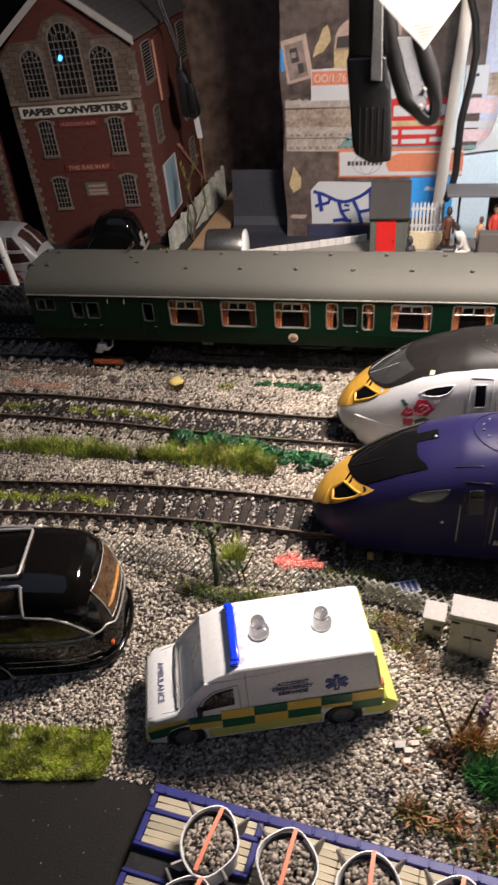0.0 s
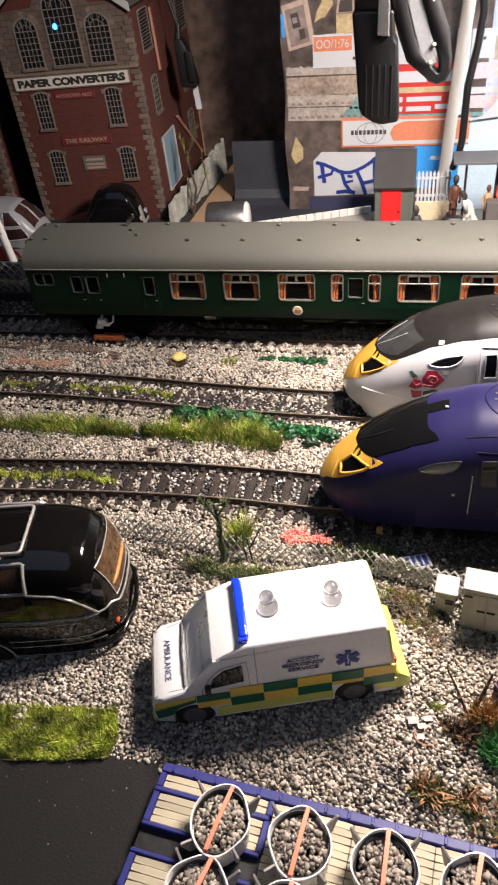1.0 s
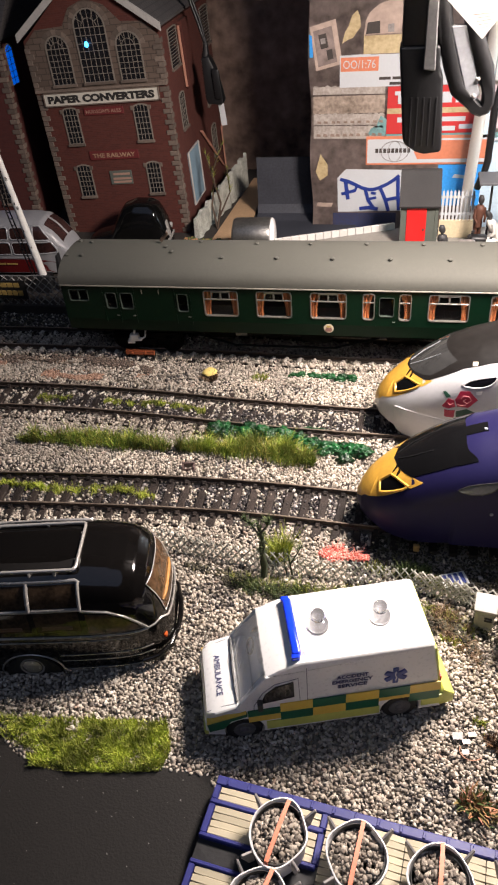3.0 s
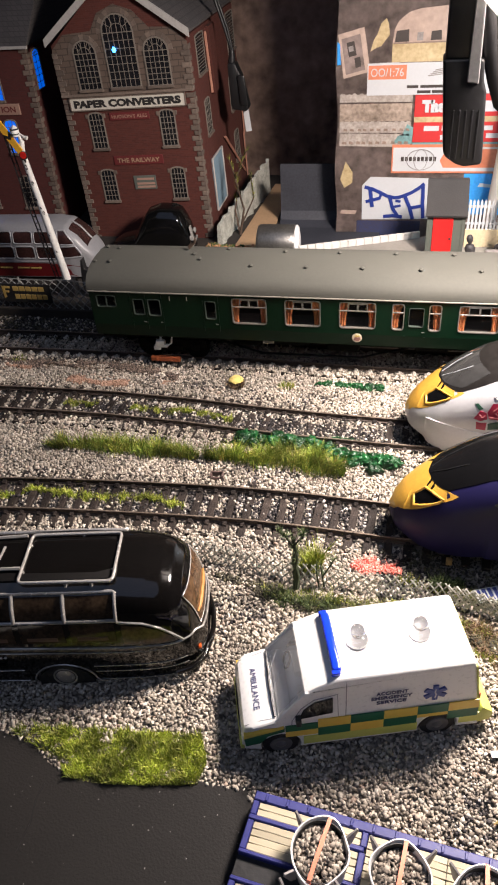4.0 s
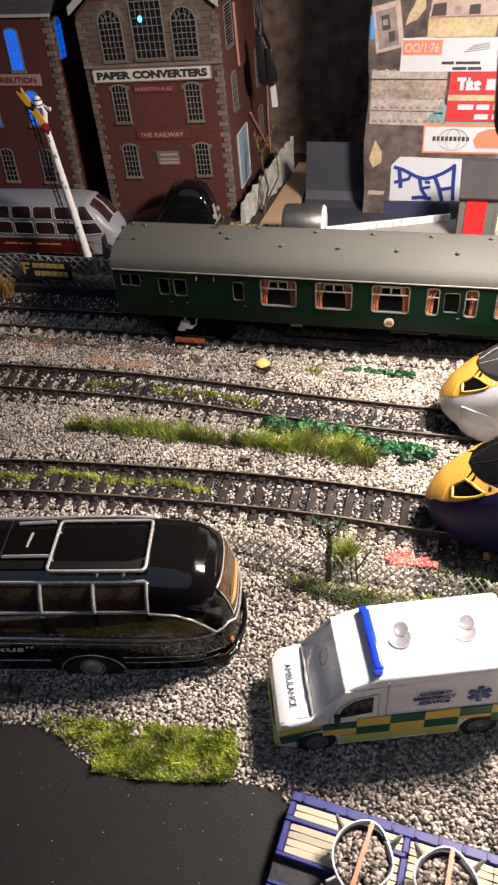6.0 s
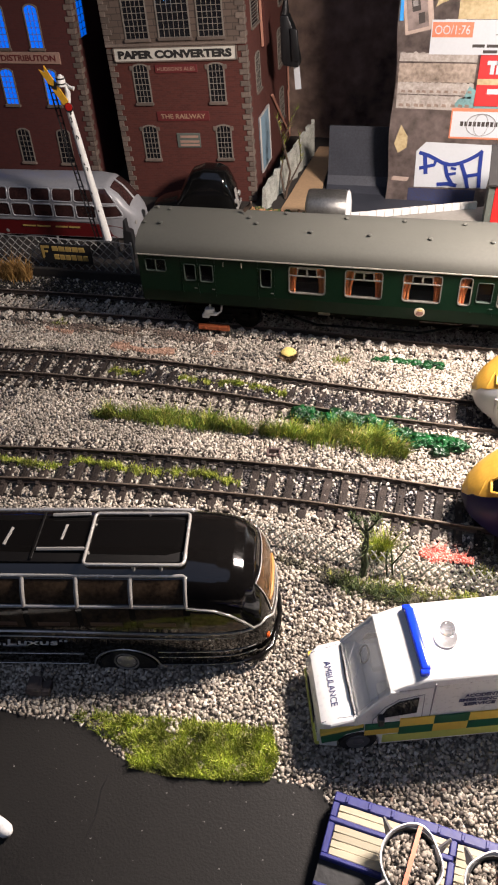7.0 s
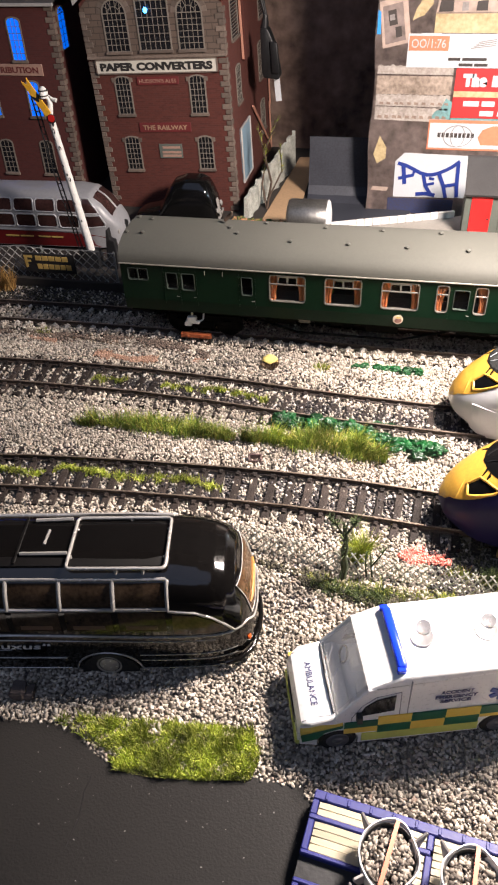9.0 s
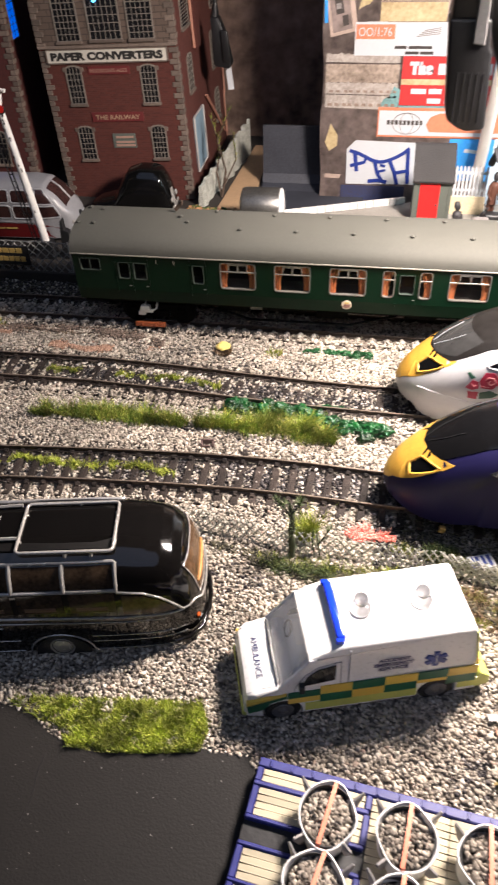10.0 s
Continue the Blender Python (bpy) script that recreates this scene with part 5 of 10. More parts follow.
    tube(bm, [(-50.3, 9.8, 11.7), (-46, 9.9, 13.3), (-43.2, 10.2, 14.0)], 0.1, 5)
    part("bonnet_seam", bm, M_LENS, c)
    # bonnet seams and grille
    bm = bmesh.new()
    box(bm, (-51.7, -6.0, 4.8), (-51.2, 6.0, 7.6), bev=0.15)
    part("grille", bm, M_BLACK, c)
    bm = bmesh.new()
    box(bm, (-52.0, -10.4, 1.8), (-50.2, 10.4, 4.4), bev=0.6)
    part("bumper", bm, M_LIME, c, "lime front bumper", smooth=40)
    # rear: lime doors and step
    bm = bmesh.new()
    prism(bm, [(7.95, 26.4), (10.8, 6.4), (11.3, 6.4), (8.4, 26.6)], "y", -10.8, 10.8)
    part("rear_door", bm, M_LIME, c, "lime yellow rear doors")
    bm = bmesh.new()
    prism(bm, [(10.6, 2.2), (10.6, 7.0), (11.6, 9.0), (14.6, 6.6), (14.6, 3.4)], "y", -11.6, 11.6, bev=0.4)
    part("rear_step", bm, M_LIME, c, "lime rear step", smooth=40)
    # beacon bar and two clear domes
    bm = bmesh.new()
    box(bm, (-27.5, -8.8, 27.7), (-25.2, 8.8, 29.7), bev=0.6, seg=3)
    bar = part("beacon_bar", bm, M_BEACON, c, "translucent blue beacon bar", smooth=40)
    for y in (-7.2, -3.6, 0.0, 3.6, 7.2):
        bm = bmesh.new()
        box(bm, (-25.4, y - 1.3, 27.9), (-23.9, y + 1.3, 29.5), bev=0.4)
        part("lamp_cell", bm, M_CLEAR, bar)
    bm = bmesh.new()
    box(bm, (-27.8, -9.8, 27.7), (-25.6, -8.4, 29.3), bev=0.4)
    box(bm, (-27.8, 8.4, 27.7), (-25.6, 9.8, 29.3), bev=0.4)
    part("bar_end", bm, M_BEACON, bar)
    for x in (-19.6, -3.6):
        bm = bmesh.new()
        lathe(bm, [(0.1, 0), (2.3, 0), (2.75, 0.4), (2.8, 1.0), (2.5, 1.7), (1.9, 2.1), (0.1, 2.2)], (x, -0.6, 28.42), 28)
        d = part("dome_light", bm, M_BALL, c, "clear plastic ball on a clear disc on the roof", smooth=50)
        d.visible_shadow = False
        bm = bmesh.new()
        lathe(bm, [(0.05, 2.15)] + [(1.9 * math.sin(t), 4.0 - 1.9 * math.cos(t)) for t in np.linspace(0.2, 2.9, 14)] + [(0.05, 5.9)], (x, -0.6, 28.42), 26)
        part("ball", bm, M_BALL, d, smooth=60).visible_shadow = False
        bm = bmesh.new()
        lathe(bm, [(2.35, 0), (2.75, 0.0), (2.72, 0.18), (2.35, 0.18)], (x, -0.6, 28.41), 24)
        part("dome_base", bm, M_ARMGREY, d)
    return c


build_ambulance()

# ---------------------------------------------------------------- black touring bus
M_BUSBLACK = mat("black_lacquer", (0.0045, 0.004, 0.0038), 0.09, var=0.3, coarse=0.05, bump=0.012, spec=0.5)
M_BUSMATT = mat("sliding_roof_cloth", (0.0042, 0.0036, 0.0034), 0.55, var=0.3, fine=1.5, bump=0.15, spec=0.18)
M_CHROME = mat("satin_chrome", (0.45, 0.43, 0.40), 0.25, 0.45, var=0.15, coarse=0.3, bump=0.03)
M_BUSGLASS = mat("brown_glass", (0.024, 0.0165, 0.012), 0.10, var=0.6, coarse=0.15, bump=0.0, spec=0.3, second=(0.0825, 0.054, 0.033))
M_REARGLASS = mat("amber_rear_glass", (0.04, 0.022, 0.012), 0.10, var=0.6, coarse=0.25, bump=0.0, spec=0.4, second=(0.13, 0.075, 0.04))
M_AMBER = mat("amber_upholstery", (0.42, 0.20, 0.05), 0.5, var=0.3)
M_ORANGE = mat("orange_lens", (0.55, 0.10, 0.02), 0.2)

B_TOP = [(-120, 24.6), (-112, 31.8), (-100, 34.2), (-26, 34.5), (-18, 34.2), (-12, 33.5), (-8, 32.6), (-5, 31.3), (-2.5, 29.2), (-0.5, 26.2), (1.0, 21.9), (2.0, 17.0), (2.7, 13)]
B_HALF = [(-120, 11.4), (-114, 15.4), (-106, 16.2), (-24, 16.2), (-14, 15.9), (-9, 15.4), (-5.5, 14.6), (-3, 13.6), (-1, 12.4), (0.4, 11.0), (1.6, 8.8), (2.7, 5.3)]
B_BOT = [(-120, 0.8), (-1.5, 0.8), (1.2, 2.2), (2.7, 5.0)]


def bus_section(x, a):
    zt, w, zb = interp(x, B_TOP), interp(x, B_HALF), interp(x, B_BOT)
    zs = min(17.0, zb + (zt - zb) * 0.52)
    s = -1 if a < 0 else 1
    q = abs(a)
    if q < 0.6:
        t = math.pi / 2 * (1 - q / 0.6)
        return s * w * math.cos(t) ** 0.62, zs + (zt - zs) * math.sin(t) ** 0.86
    f = (q - 0.6) / 0.4
    return s * w * (1 - 0.06 * f ** 2 + 0.02 * math.sin(math.pi * f)), zs + (zb - zs) * f


def build_bus():
    c = thing("touring_bus", "glossy black vintage touring bus with chrome roof rack", "bus", (-76.4, 133.6, 0), 10.0)
    xs = [*np.linspace(-120, -104, 9), *np.linspace(-100, -18, 12), *np.linspace(-16, 2.7, 44)]
    part("body", hull_mesh(bus_section, [float(x) for x in xs]), M_BUSBLACK, c, smooth=45)
    patch, strip = partial(hull_patch, bus_section, c), partial(hull_strip, bus_section, c)

    def mirror_strip(pts, r, material, nm, out=0.15):
        strip(pts, r, material, nm, out=out)
        bm = bmesh.new()
        dense = []
        for (a, b), (e, f) in zip(pts, pts[1:]):
            dense += [(a + (e - a) * k / 5, b + (f - b) * k / 5) for k in range(5)]
        dense.append(pts[-1])
        tube(bm, [Vector((1, -1, 1)) * skin_of(bus_section, d, z, out) for d, z in dense], r, 6)
        part(nm, bm, material, c, smooth=60)

    posts = [-19.8 - 14.0 * k for k in range(8)]
    # roof lights between chrome rails, side windows below
    for a, b in zip(posts[1:], posts):
        patch([(a + 0.7, 26.2), (a + 0.7, 31.4), (b - 0.7, 31.4), (b - 0.7, 26.2)], M_BUSGLASS, "roof_light", "curved brown roof light", 0.1, steps=4)
        w = patch([(a + 0.8, 18.2), (a + 0.8, 24.6), (b - 0.8, 24.6), (b - 0.8, 18.2)], M_BUSGLASS, "side_window", "brown-tinted side window", 0.1, steps=4)
        bm = bmesh.new()
        p = skin_of(bus_section, (a + b) / 2, 19.6, 0.22)
        box(bm, (a + 2.5, p.y, 18.9), (b - 3.0, p.y + 0.3, 20.3), bev=0.1, seg=1)
        part("seat_back", bm, M_TABLE, w)
    mirror_strip([(-112, 31.9), (-60, 31.9), (-20.4, 31.9), (-19.4, 31.4)], 0.48, M_CHROME, "upper_rail")
    mirror_strip([(-112, 25.4), (-60, 25.4), (-19.8, 25.4)], 0.48, M_CHROME, "lower_rail")
    for x in posts:
        mirror_strip([(x, 25.4), (x, 28.4), (x, 31.7)], 0.58 if abs(x + 19.8) > 1 else 0.48, M_CHROME, "rail_post", out=0.25)
    # rear quarter window with its chrome line
    q = patch([(-18.8, 17.0), (-18.8, 23.6), (-13, 23.0), (-9, 21.2), (-6, 18.6), (-4.8, 16.4)], M_REARGLASS, "quarter_window", "amber rear quarter window", 0.1)
    strip([(-19.8, 24.8), (-13, 24.0), (-8.6, 22.0), (-5.4, 19.0), (-3.0, 15.4)], 0.36, M_CHROME, "window_trim", parent=q)
    mirror_strip([(-118, 16.8), (-60, 16.6), (-8, 15.4), (-3, 15.2)], 0.36, M_CHROME, "belt_trim")
    mirror_strip([(-118, 14.8), (-60, 14.6), (-8, 13.6)], 0.18, M_CHROME, "belt_trim")
    for z in (8.2, 5.6, 1.2):
        mirror_strip([(-29, z), (-12, z), (-2.5, z)], 0.15, M_CHROME, "side_trim")
    for z in (6.8, 1.2):
        mirror_strip([(-118, z), (-80, z), (-49.5, z)], 0.15, M_CHROME, "side_trim")
    # rear window frame and pane: laid over the sloping tail
    def tail(y, f):
        """A place on the tail, f from 0 (top) to 1 (belt)."""
        z = 29.2 - 13.0 * f
        lo, hi = -16.0, 2.6
        for _ in range(30):
            mid = (lo + hi) / 2
            w, zt = interp(mid, B_HALF), interp(mid, B_TOP)
            zs = min(17.0, 2 + (zt - 2) * 0.52)
            here = zs + (zt - zs) * math.sin(math.acos(min(1.0, (abs(y) / w) ** (1 / 0.62)))) ** 0.86 if abs(y) < w else 0.0
            if here > z:
                lo = mid
            else:
                hi = mid
        return Vector((lo + 0.22, y, z + 0.1))
    bm = bmesh.new()
    rows = [[bm.verts.new(tail(y * (1.12 - 0.10 * f), f)) for y in np.linspace(-8.4, 8.4, 15)] for f in np.linspace(0.18, 1.0, 10)]
    for a, b in zip(rows, rows[1:]):
        for k in range(14):
            bm.faces.new((a[k], a[k + 1], b[k + 1], b[k]))
    bmesh.ops.recalc_face_normals(bm, faces=list(bm.faces))
    bmesh.ops.solidify(bm, geom=list(bm.faces), thickness=0.25)
    rw = part("rear_window", bm, M_REARGLASS, c, "sloping amber rear window", smooth=50)
    bm = bmesh.new()
    loop = [tail(y * 1.1, 0.16) for y in np.linspace(-8.4, 8.4, 9)] + [tail(8.4 * (1.12 - 0.10 * f), f) for f in np.linspace(0.3, 0.96, 5)] + [tail(y * 1.02, 1.02) for y in np.linspace(8.4, -8.4, 9)] + [tail(-8.4 * (1.12 - 0.10 * f), f) for f in np.linspace(0.96, 0.3, 5)]
    tube(bm, loop, 0.2, 6, closed=True)
    part("window_trim", bm, M_CHROME, rw, smooth=60)
    bm = bmesh.new()
    tube(bm, [tail(y, 0.74) + Vector((0.15, 0, 0.1)) for y in np.linspace(-8.2, 7.0, 9)], [0.3, 0.55, 0.6, 0.6, 0.55, 0.6, 0.6, 0.5, 0.3], 6)
    part("parcel_shelf", bm, M_AMBER, rw, "orange rear shelf", smooth=60)
    bm = bmesh.new()
    tube(bm, [skin_of(bus_section, -3.0, 15.3), skin_of(bus_section, -1.2, 15.4), skin_of(bus_section, 0.3, 16.0), *[tail(y, 1.15) + Vector((0.3, 0, 0)) for y in np.linspace(-8.6, 8.6, 9)], *[Vector((1, -1, 1)) * skin_of(bus_section, x, z) for x, z in ((0.3, 16.0), (-1.2, 15.4), (-3.0, 15.3))]], 0.32, 6)
    part("tail_trim", bm, M_CHROME, c, smooth=60)
    bm = bmesh.new()
    pts = [(-6.0, -15.8, 4.0), (-2.0, -14.6, 4.0), (1.6, -11.0, 4.0), (3.2, -5, 4.0), (3.6, 0, 4.0), (3.2, 5, 4.0), (1.6, 11.0, 4.0), (-2.0, 14.6, 4.0), (-6, 15.8, 4.0)]
    tube(bm, pts, 0.8, 8)
    part("rear_bumper", bm, M_BUSBLACK, c, smooth=60)
    for y in (-10.6, 10.6):
        bm = bmesh.new()
        lathe(bm, [(0.9, 0), (0.8, 0.6), (0.2, 0.8)], (0.4, y, 8.4), 12, "x")
        part("tail_light", bm, M_ORANGE, c, "small orange tail light")
    # wheels and arches
    for x in (-38.2, -98.0):
        for s in (-1, 1):
            bm = bmesh.new()
            pr = [(x + 8.0 * math.cos(t), 0.8 + 7.2 * math.sin(t)) for t in np.linspace(0, math.pi, 15)]
            prism(bm, pr, "y", s * 14.4, s * 16.32)
            part("wheel_well", bm, M_TYRE, c)
            bm = bmesh.new()
            tube(bm, [(x + 10.8, s * 16.1, 1.0)] + [(x + 9.2 * math.cos(t), s * 16.2, 1.4 + 7.6 * math.sin(t)) for t in np.linspace(0.15, math.pi - 0.05, 15)], 0.30, 6)
            part("arch_trim", bm, M_CHROME, c, smooth=60)
            bm = bmesh.new()
            lathe(bm, [(2.8, 0), (5.0, 0), (5.2, 0.5 * s), (5.0, 0.8 * s), (3.4, 0.9 * s)], (x, s * 15.6, 4.0), 26, "y")
            wh = part("wheel", bm, M_TYRE, c, smooth=40)
            bm = bmesh.new()
            lathe(bm, [(3.5, 0.0), (3.5, 0.35 * s), (2.8, 0.15 * s), (2.2, 0.55 * s), (0.9, 0.75 * s), (0.1, 0.8 * s)], (x, s * 16.3, 4.0), 22, "y")
            part("hubcap", bm, M_CHROME, wh, "dull chrome hubcap", smooth=40)
    # roof: sunshine roof cloth, rack, rods
    bm = bmesh.new()
    box(bm, (-104, -8.6, 32.0), (-19.5, 7.4, 34.1), bev=0.7)
    part("sliding_roof", bm, M_BUSMATT, c, "matt black sliding roof", smooth=40)
    for x in (-60, -74, -88):
        bm = bmesh.new()
        box(bm, (x - 0.4, -8.0, 34.2), (x + 0.4, 8.0, 34.5), bev=0.12, seg=1)
        part("roof_rib", bm, M_BUSMATT, c)
    bm = bmesh.new()
    corner = []
    for cx, cy, s0 in ((-21.2, 6.0, 0), (-44.6, 6.0, 1), (-44.6, -8.8, 2), (-21.2, -8.8, 3)):
        corner += [(cx + 1.2 * math.cos(math.pi / 2 * (s0 + k / 3)), cy + 1.2 * math.sin(math.pi / 2 * (s0 + k / 3)), 34.7) for k in range(4)]
    tube(bm, corner, 0.48, 8, closed=True)
    rack = part("luggage_rack", bm, M_CHROME, c, "chrome luggage rack rail", smooth=60)
    for x, y in ((-20.4, -6), (-20.4, 3.5), (-45.4, -6), (-45.4, 3.5), (-33, -9.8), (-31, 7.0), (-26, -9.8)):
        bm = bmesh.new()
        tube(bm, [(x, y, 31.6), (x, y, 34.6)], 0.5, 6)
        part("rack_post", bm, M_CHROME, rack)
    for p in (((-57.5, 6.6, 34.6), (-47.2, 6.9, 34.8)), ((-59.0, -5.0, 34.6), (-46.4, -5.0, 34.8)), ((-53.4, -1.6, 34.2), (-53.0, 3.4, 34.2)), ((-68.4, -3.4, 34.2), (-67.6, 2.4, 34.2))):
        bm = bmesh.new()
        tube(bm, p, 0.5, 6)
        part("roof_rod", bm, M_CHROME, c)
    # slanting pale script along the side
    slant = Matrix(((1, 0.28, 0, 0), (0, 1, 0, 0), (0, 0, 1, 0), (0, 0, 0, 1)))
    for words, u, high, wide in (("Junior", -80.5, 2.0, 13.0), ("\u201eLuxus\u201c", -62.6, 2.7, 19.0)):
        lettering(words, high, M_WHITEPL, c, facing(u, skin_of(bus_section, u, 12.0, 0.1).y - 0.1, 12.0, 0, 90) @ slant, wide=wide, bold=0.012)
    strip([(-71.0, 10.4), (-69, 10.3), (-64, 10.5)], 0.14, M_LENS, "lettering_line")
    c.scale = (1.0, 1.045, 1.065)
    return c


build_bus()

# ---------------------------------------------------------------- blue flat wagon with stone pots
M_WBLUE = mat("wagon_blue", (0.022, 0.026, 0.16), 0.45, var=0.2, coarse=0.08, bump=0.08)
M_PLANK = mat("pale_plank", (0.42, 0.37, 0.26), 0.6, var=0.14, coarse=0.05, fine=1.0, random=0.14, bump=0.25)
M_POT = mat("white_pot_rim", (0.80, 0.79, 0.78), 0.4, var=0.08)
M_POTDARK = mat("pot_inside", (0.05, 0.048, 0.047), 0.6)
M_STRAP = mat("orange_strap", (0.78, 0.25, 0.15), 0.55, var=0.12, bump=0.1)
M_ARM = mat("grey_arm", (0.24, 0.225, 0.22), 0.45, var=0.3)


def build_wagon():
    c = thing("flat_wagon", "dark blue flat wagon decked with pale planks, carrying pots", "wagon", (-50.3, 85.3, -4.5), -7.0)
    L, D = 150, 62
    bm = bmesh.new()
    box(bm, (0, -D, 6.0), (L, 0, 9.6))
    part("chassis", bm, M_BLACK, c)
    # blue frame: a broad rail along the side, shorter ones round the two end bays
    rails = [(0, L, -2.3, 0.0), (0, L, -D, -D + 1.2)]
    rails += [(0, 27.6, a, b) for a, b in ((-6.9, -5.7), (-14.8, -13.8), (-20.8, -19.8), (-28.6, -27.8), (-40, -39))]
    for xa, xb, y0, y1 in rails:
        bm = bmesh.new()
        box(bm, (xa, y0, 8.8), (xb, y1, 11.2), bev=0.25, seg=1)
        part("side_rail", bm, M_WBLUE, c)
    for x0, x1 in ((0.0, 1.5), (26.6, 28.0), (L - 1.4, L)):
        for y0, y1 in ((-5.7, -2.3), (-13.8, -6.9), (-27.8, -20.8), (-39, -28.6)):
            bm = bmesh.new()
            box(bm, (x0, y0, 8.8), (x1, y1, 11.0), bev=0.2, seg=1)
            part("cross_rail", bm, M_WBLUE, c)
    for x in np.arange(3.0, L - 2, 5.2):
        bm = bmesh.new()
        box(bm, (float(x) - 0.35, -2.0, 11.1), (float(x) + 0.35, -0.4, 11.5), bev=0.12, seg=1)
        part("rail_lug", bm, M_WBLUE, c)
    k = 0
    bm = bmesh.new()
    box(bm, (0.0, -0.62, -0.45), (1.0, 0.62, 0.45), bev=0.12, seg=1)
    plank = None
    decks = [(y0, y1, rows, [(1.7, 26.4)]) for y0, y1, rows in ((-5.6, -2.4, 2), (-13.7, -7.0, 4), (-27.7, -20.9, 4), (-38.9, -28.7, 6))]
    decks.append((-60.6, -2.5, 36, [(28.2, 45.9), (46.1, 63.4), (63.6, 81.0), (81.2, 98.6), (98.8, L - 1.6)]))
    for y0, y1, rows, bays in decks:
        step = (y1 - y0) / rows
        for x0, x1 in bays:
            for r in range(rows):
                y = y0 + (r + 0.5) * step
                if plank is None:
                    plank = part("plank", bm, M_PLANK, c)
                    o = plank
                else:
                    o = new("plank", plank.data)
                    o.parent = c
                o.matrix_basis = Matrix.LocRotScale((x0 * S, y * S, (10.25 + 0.07 * ((k * 7) % 3)) * S), None, ((x1 - x0), step * 0.79, 1))
                k += 1
    for x in (14, 34, 70, 96):
        for y in (-3, -30):
            road_wheel(c, x, y - 1.5, 7.2, 2.3, 3, M_STEELW, -1)
    return c


build_wagon()


def build_pot(x, y, rz):
    c = thing("stone_pot", "white-rimmed round pot heaped with grey stones, orange strap", "pot", (x, y, 6.1), rz, group="pots on the wagon")
    bm = bmesh.new()
    n = 36
    prof = [(6.0, 0), (6.5, 0.2), (7.1, 6.6), (7.45, 7.4), (7.35, 7.9), (7.05, 7.95), (6.85, 7.4), (6.2, 1.0), (0.2, 1.0)]
    lathe(bm, prof, n=n)
    for v in bm.verts:
        a = math.atan2(v.co.y, v.co.x)
        k = 1 + 0.03 * math.sin(2 * a + x) + 0.035 * math.cos(4 * a + 0.4) + 0.015 * math.sin(5 * a + y)
        v.co.x, v.co.y, v.co.z = v.co.x * k, v.co.y * k, v.co.z + 0.25 * math.sin(3 * a + y) * (v.co.z > 5)
    part("bowl", bm, M_POT, c, smooth=35)
    bm = bmesh.new()
    lathe(bm, [(6.72, 5.2), (6.78, 7.3), (6.6, 7.35), (6.55, 5.2)], n=n)
    part("liner", bm, M_POTDARK, c, smooth=35)
    m = 330
    r = 6.2 * np.sqrt(rng.random(m))
    a = rng.uniform(0, 6.28, m)
    px, py = r * np.cos(a), r * np.sin(a)
    ob = stones("gravel_load", px, py, 5.6 + rng.uniform(0, 0.7, m) + 1.2 * (1 - (r / 6.2) ** 2) - 0.12 * py * (py > 0), rng.uniform(0.45, 0.85, m), M_STONE_GREY, "", c, sharp=True)
    bm = bmesh.new()
    lathe(bm, [(6.3, 3.6), (6.0, 4.0), (0.2, 5.0)], n=20)
    part("stone_bed", bm, M_POTDARK, c)
    bm = bmesh.new()
    rows = []
    for f in np.linspace(-1, 1, 17):
        yy = 7.9 * f
        z = 8.15 + 0.55 * (1 - f * f) if abs(f) < 0.96 else 6.6
        rows.append([bm.verts.new((xx + 0.9 * f, yy, z + e)) for xx, e in ((-0.52, 0), (0.52, 0), (0.52, 0.3), (-0.52, 0.3))])
    for p, q in zip(rows, rows[1:]):
        for k in range(4):
            bm.faces.new((p[k], p[(k + 1) % 4], q[(k + 1) % 4], q[k]))
    bm.faces.new(rows[0]), bm.faces.new(rows[-1])
    bmesh.ops.recalc_face_normals(bm, faces=list(bm.faces))
    part("strap", bm, M_STRAP, c, "orange rubber strap")
    for t in (38, 142, 228, 316):
        ca, sa = math.cos(radians(t)), math.sin(radians(t))
        bm = bmesh.new()
        prism(bm, [(7.0, 3.0), (7.0, 7.6), (10.0, 9.2), (10.3, 8.6), (8.6, 4.0)], "y", -0.3, 0.3, bev=0.1, seg=1)
        for v in bm.verts:
            v.co = Vector((v.co.x * ca - v.co.y * sa, v.co.x * sa + v.co.y * ca, v.co.z))
        part("lug", bm, M_ARM, c, "thin grey fin")
    c.scale = (0.89, 1.0, 1.0)
    return c


for i in range(5):
    build_pot(-33.1 + 17.4 * i, 70.9 - 2.2 * i, -7 + 4 * (i % 3))
    build_pot(-34.9 + 17.4 * i, 56.1 - 2.2 * i, -10 + 5 * (i % 2))

# ---------------------------------------------------------------- card buildings
M_BRICK = brick_mat("printed_red_brick", (0.061, 0.012, 0.0083), (0.097, 0.0215, 0.013), (0.09, 0.036, 0.026), 3.0, 1.0, 0.16)
M_BRICK2 = brick_mat("printed_dark_brick", (0.0612, 0.0130, 0.0108), (0.0864, 0.0173, 0.0137), (0.0648, 0.0252, 0.0216), 3.0, 1.0, 0.15)
M_ASHLAR = brick_mat("printed_ashlar", (0.085, 0.059, 0.045), (0.124, 0.088, 0.068), (0.036, 0.026, 0.021), 6.5, 3.0, 0.3)
M_QUOIN = mat("quoin_stone", (0.125, 0.094, 0.075), 0.85, var=0.35, fine=0.7, random=0.3, bump=0.3)
M_SLATE = brick_mat("slate_card", (0.055, 0.050, 0.050), (0.075, 0.067, 0.065), (0.035, 0.032, 0.032), 3.2, 2.2, 0.3)
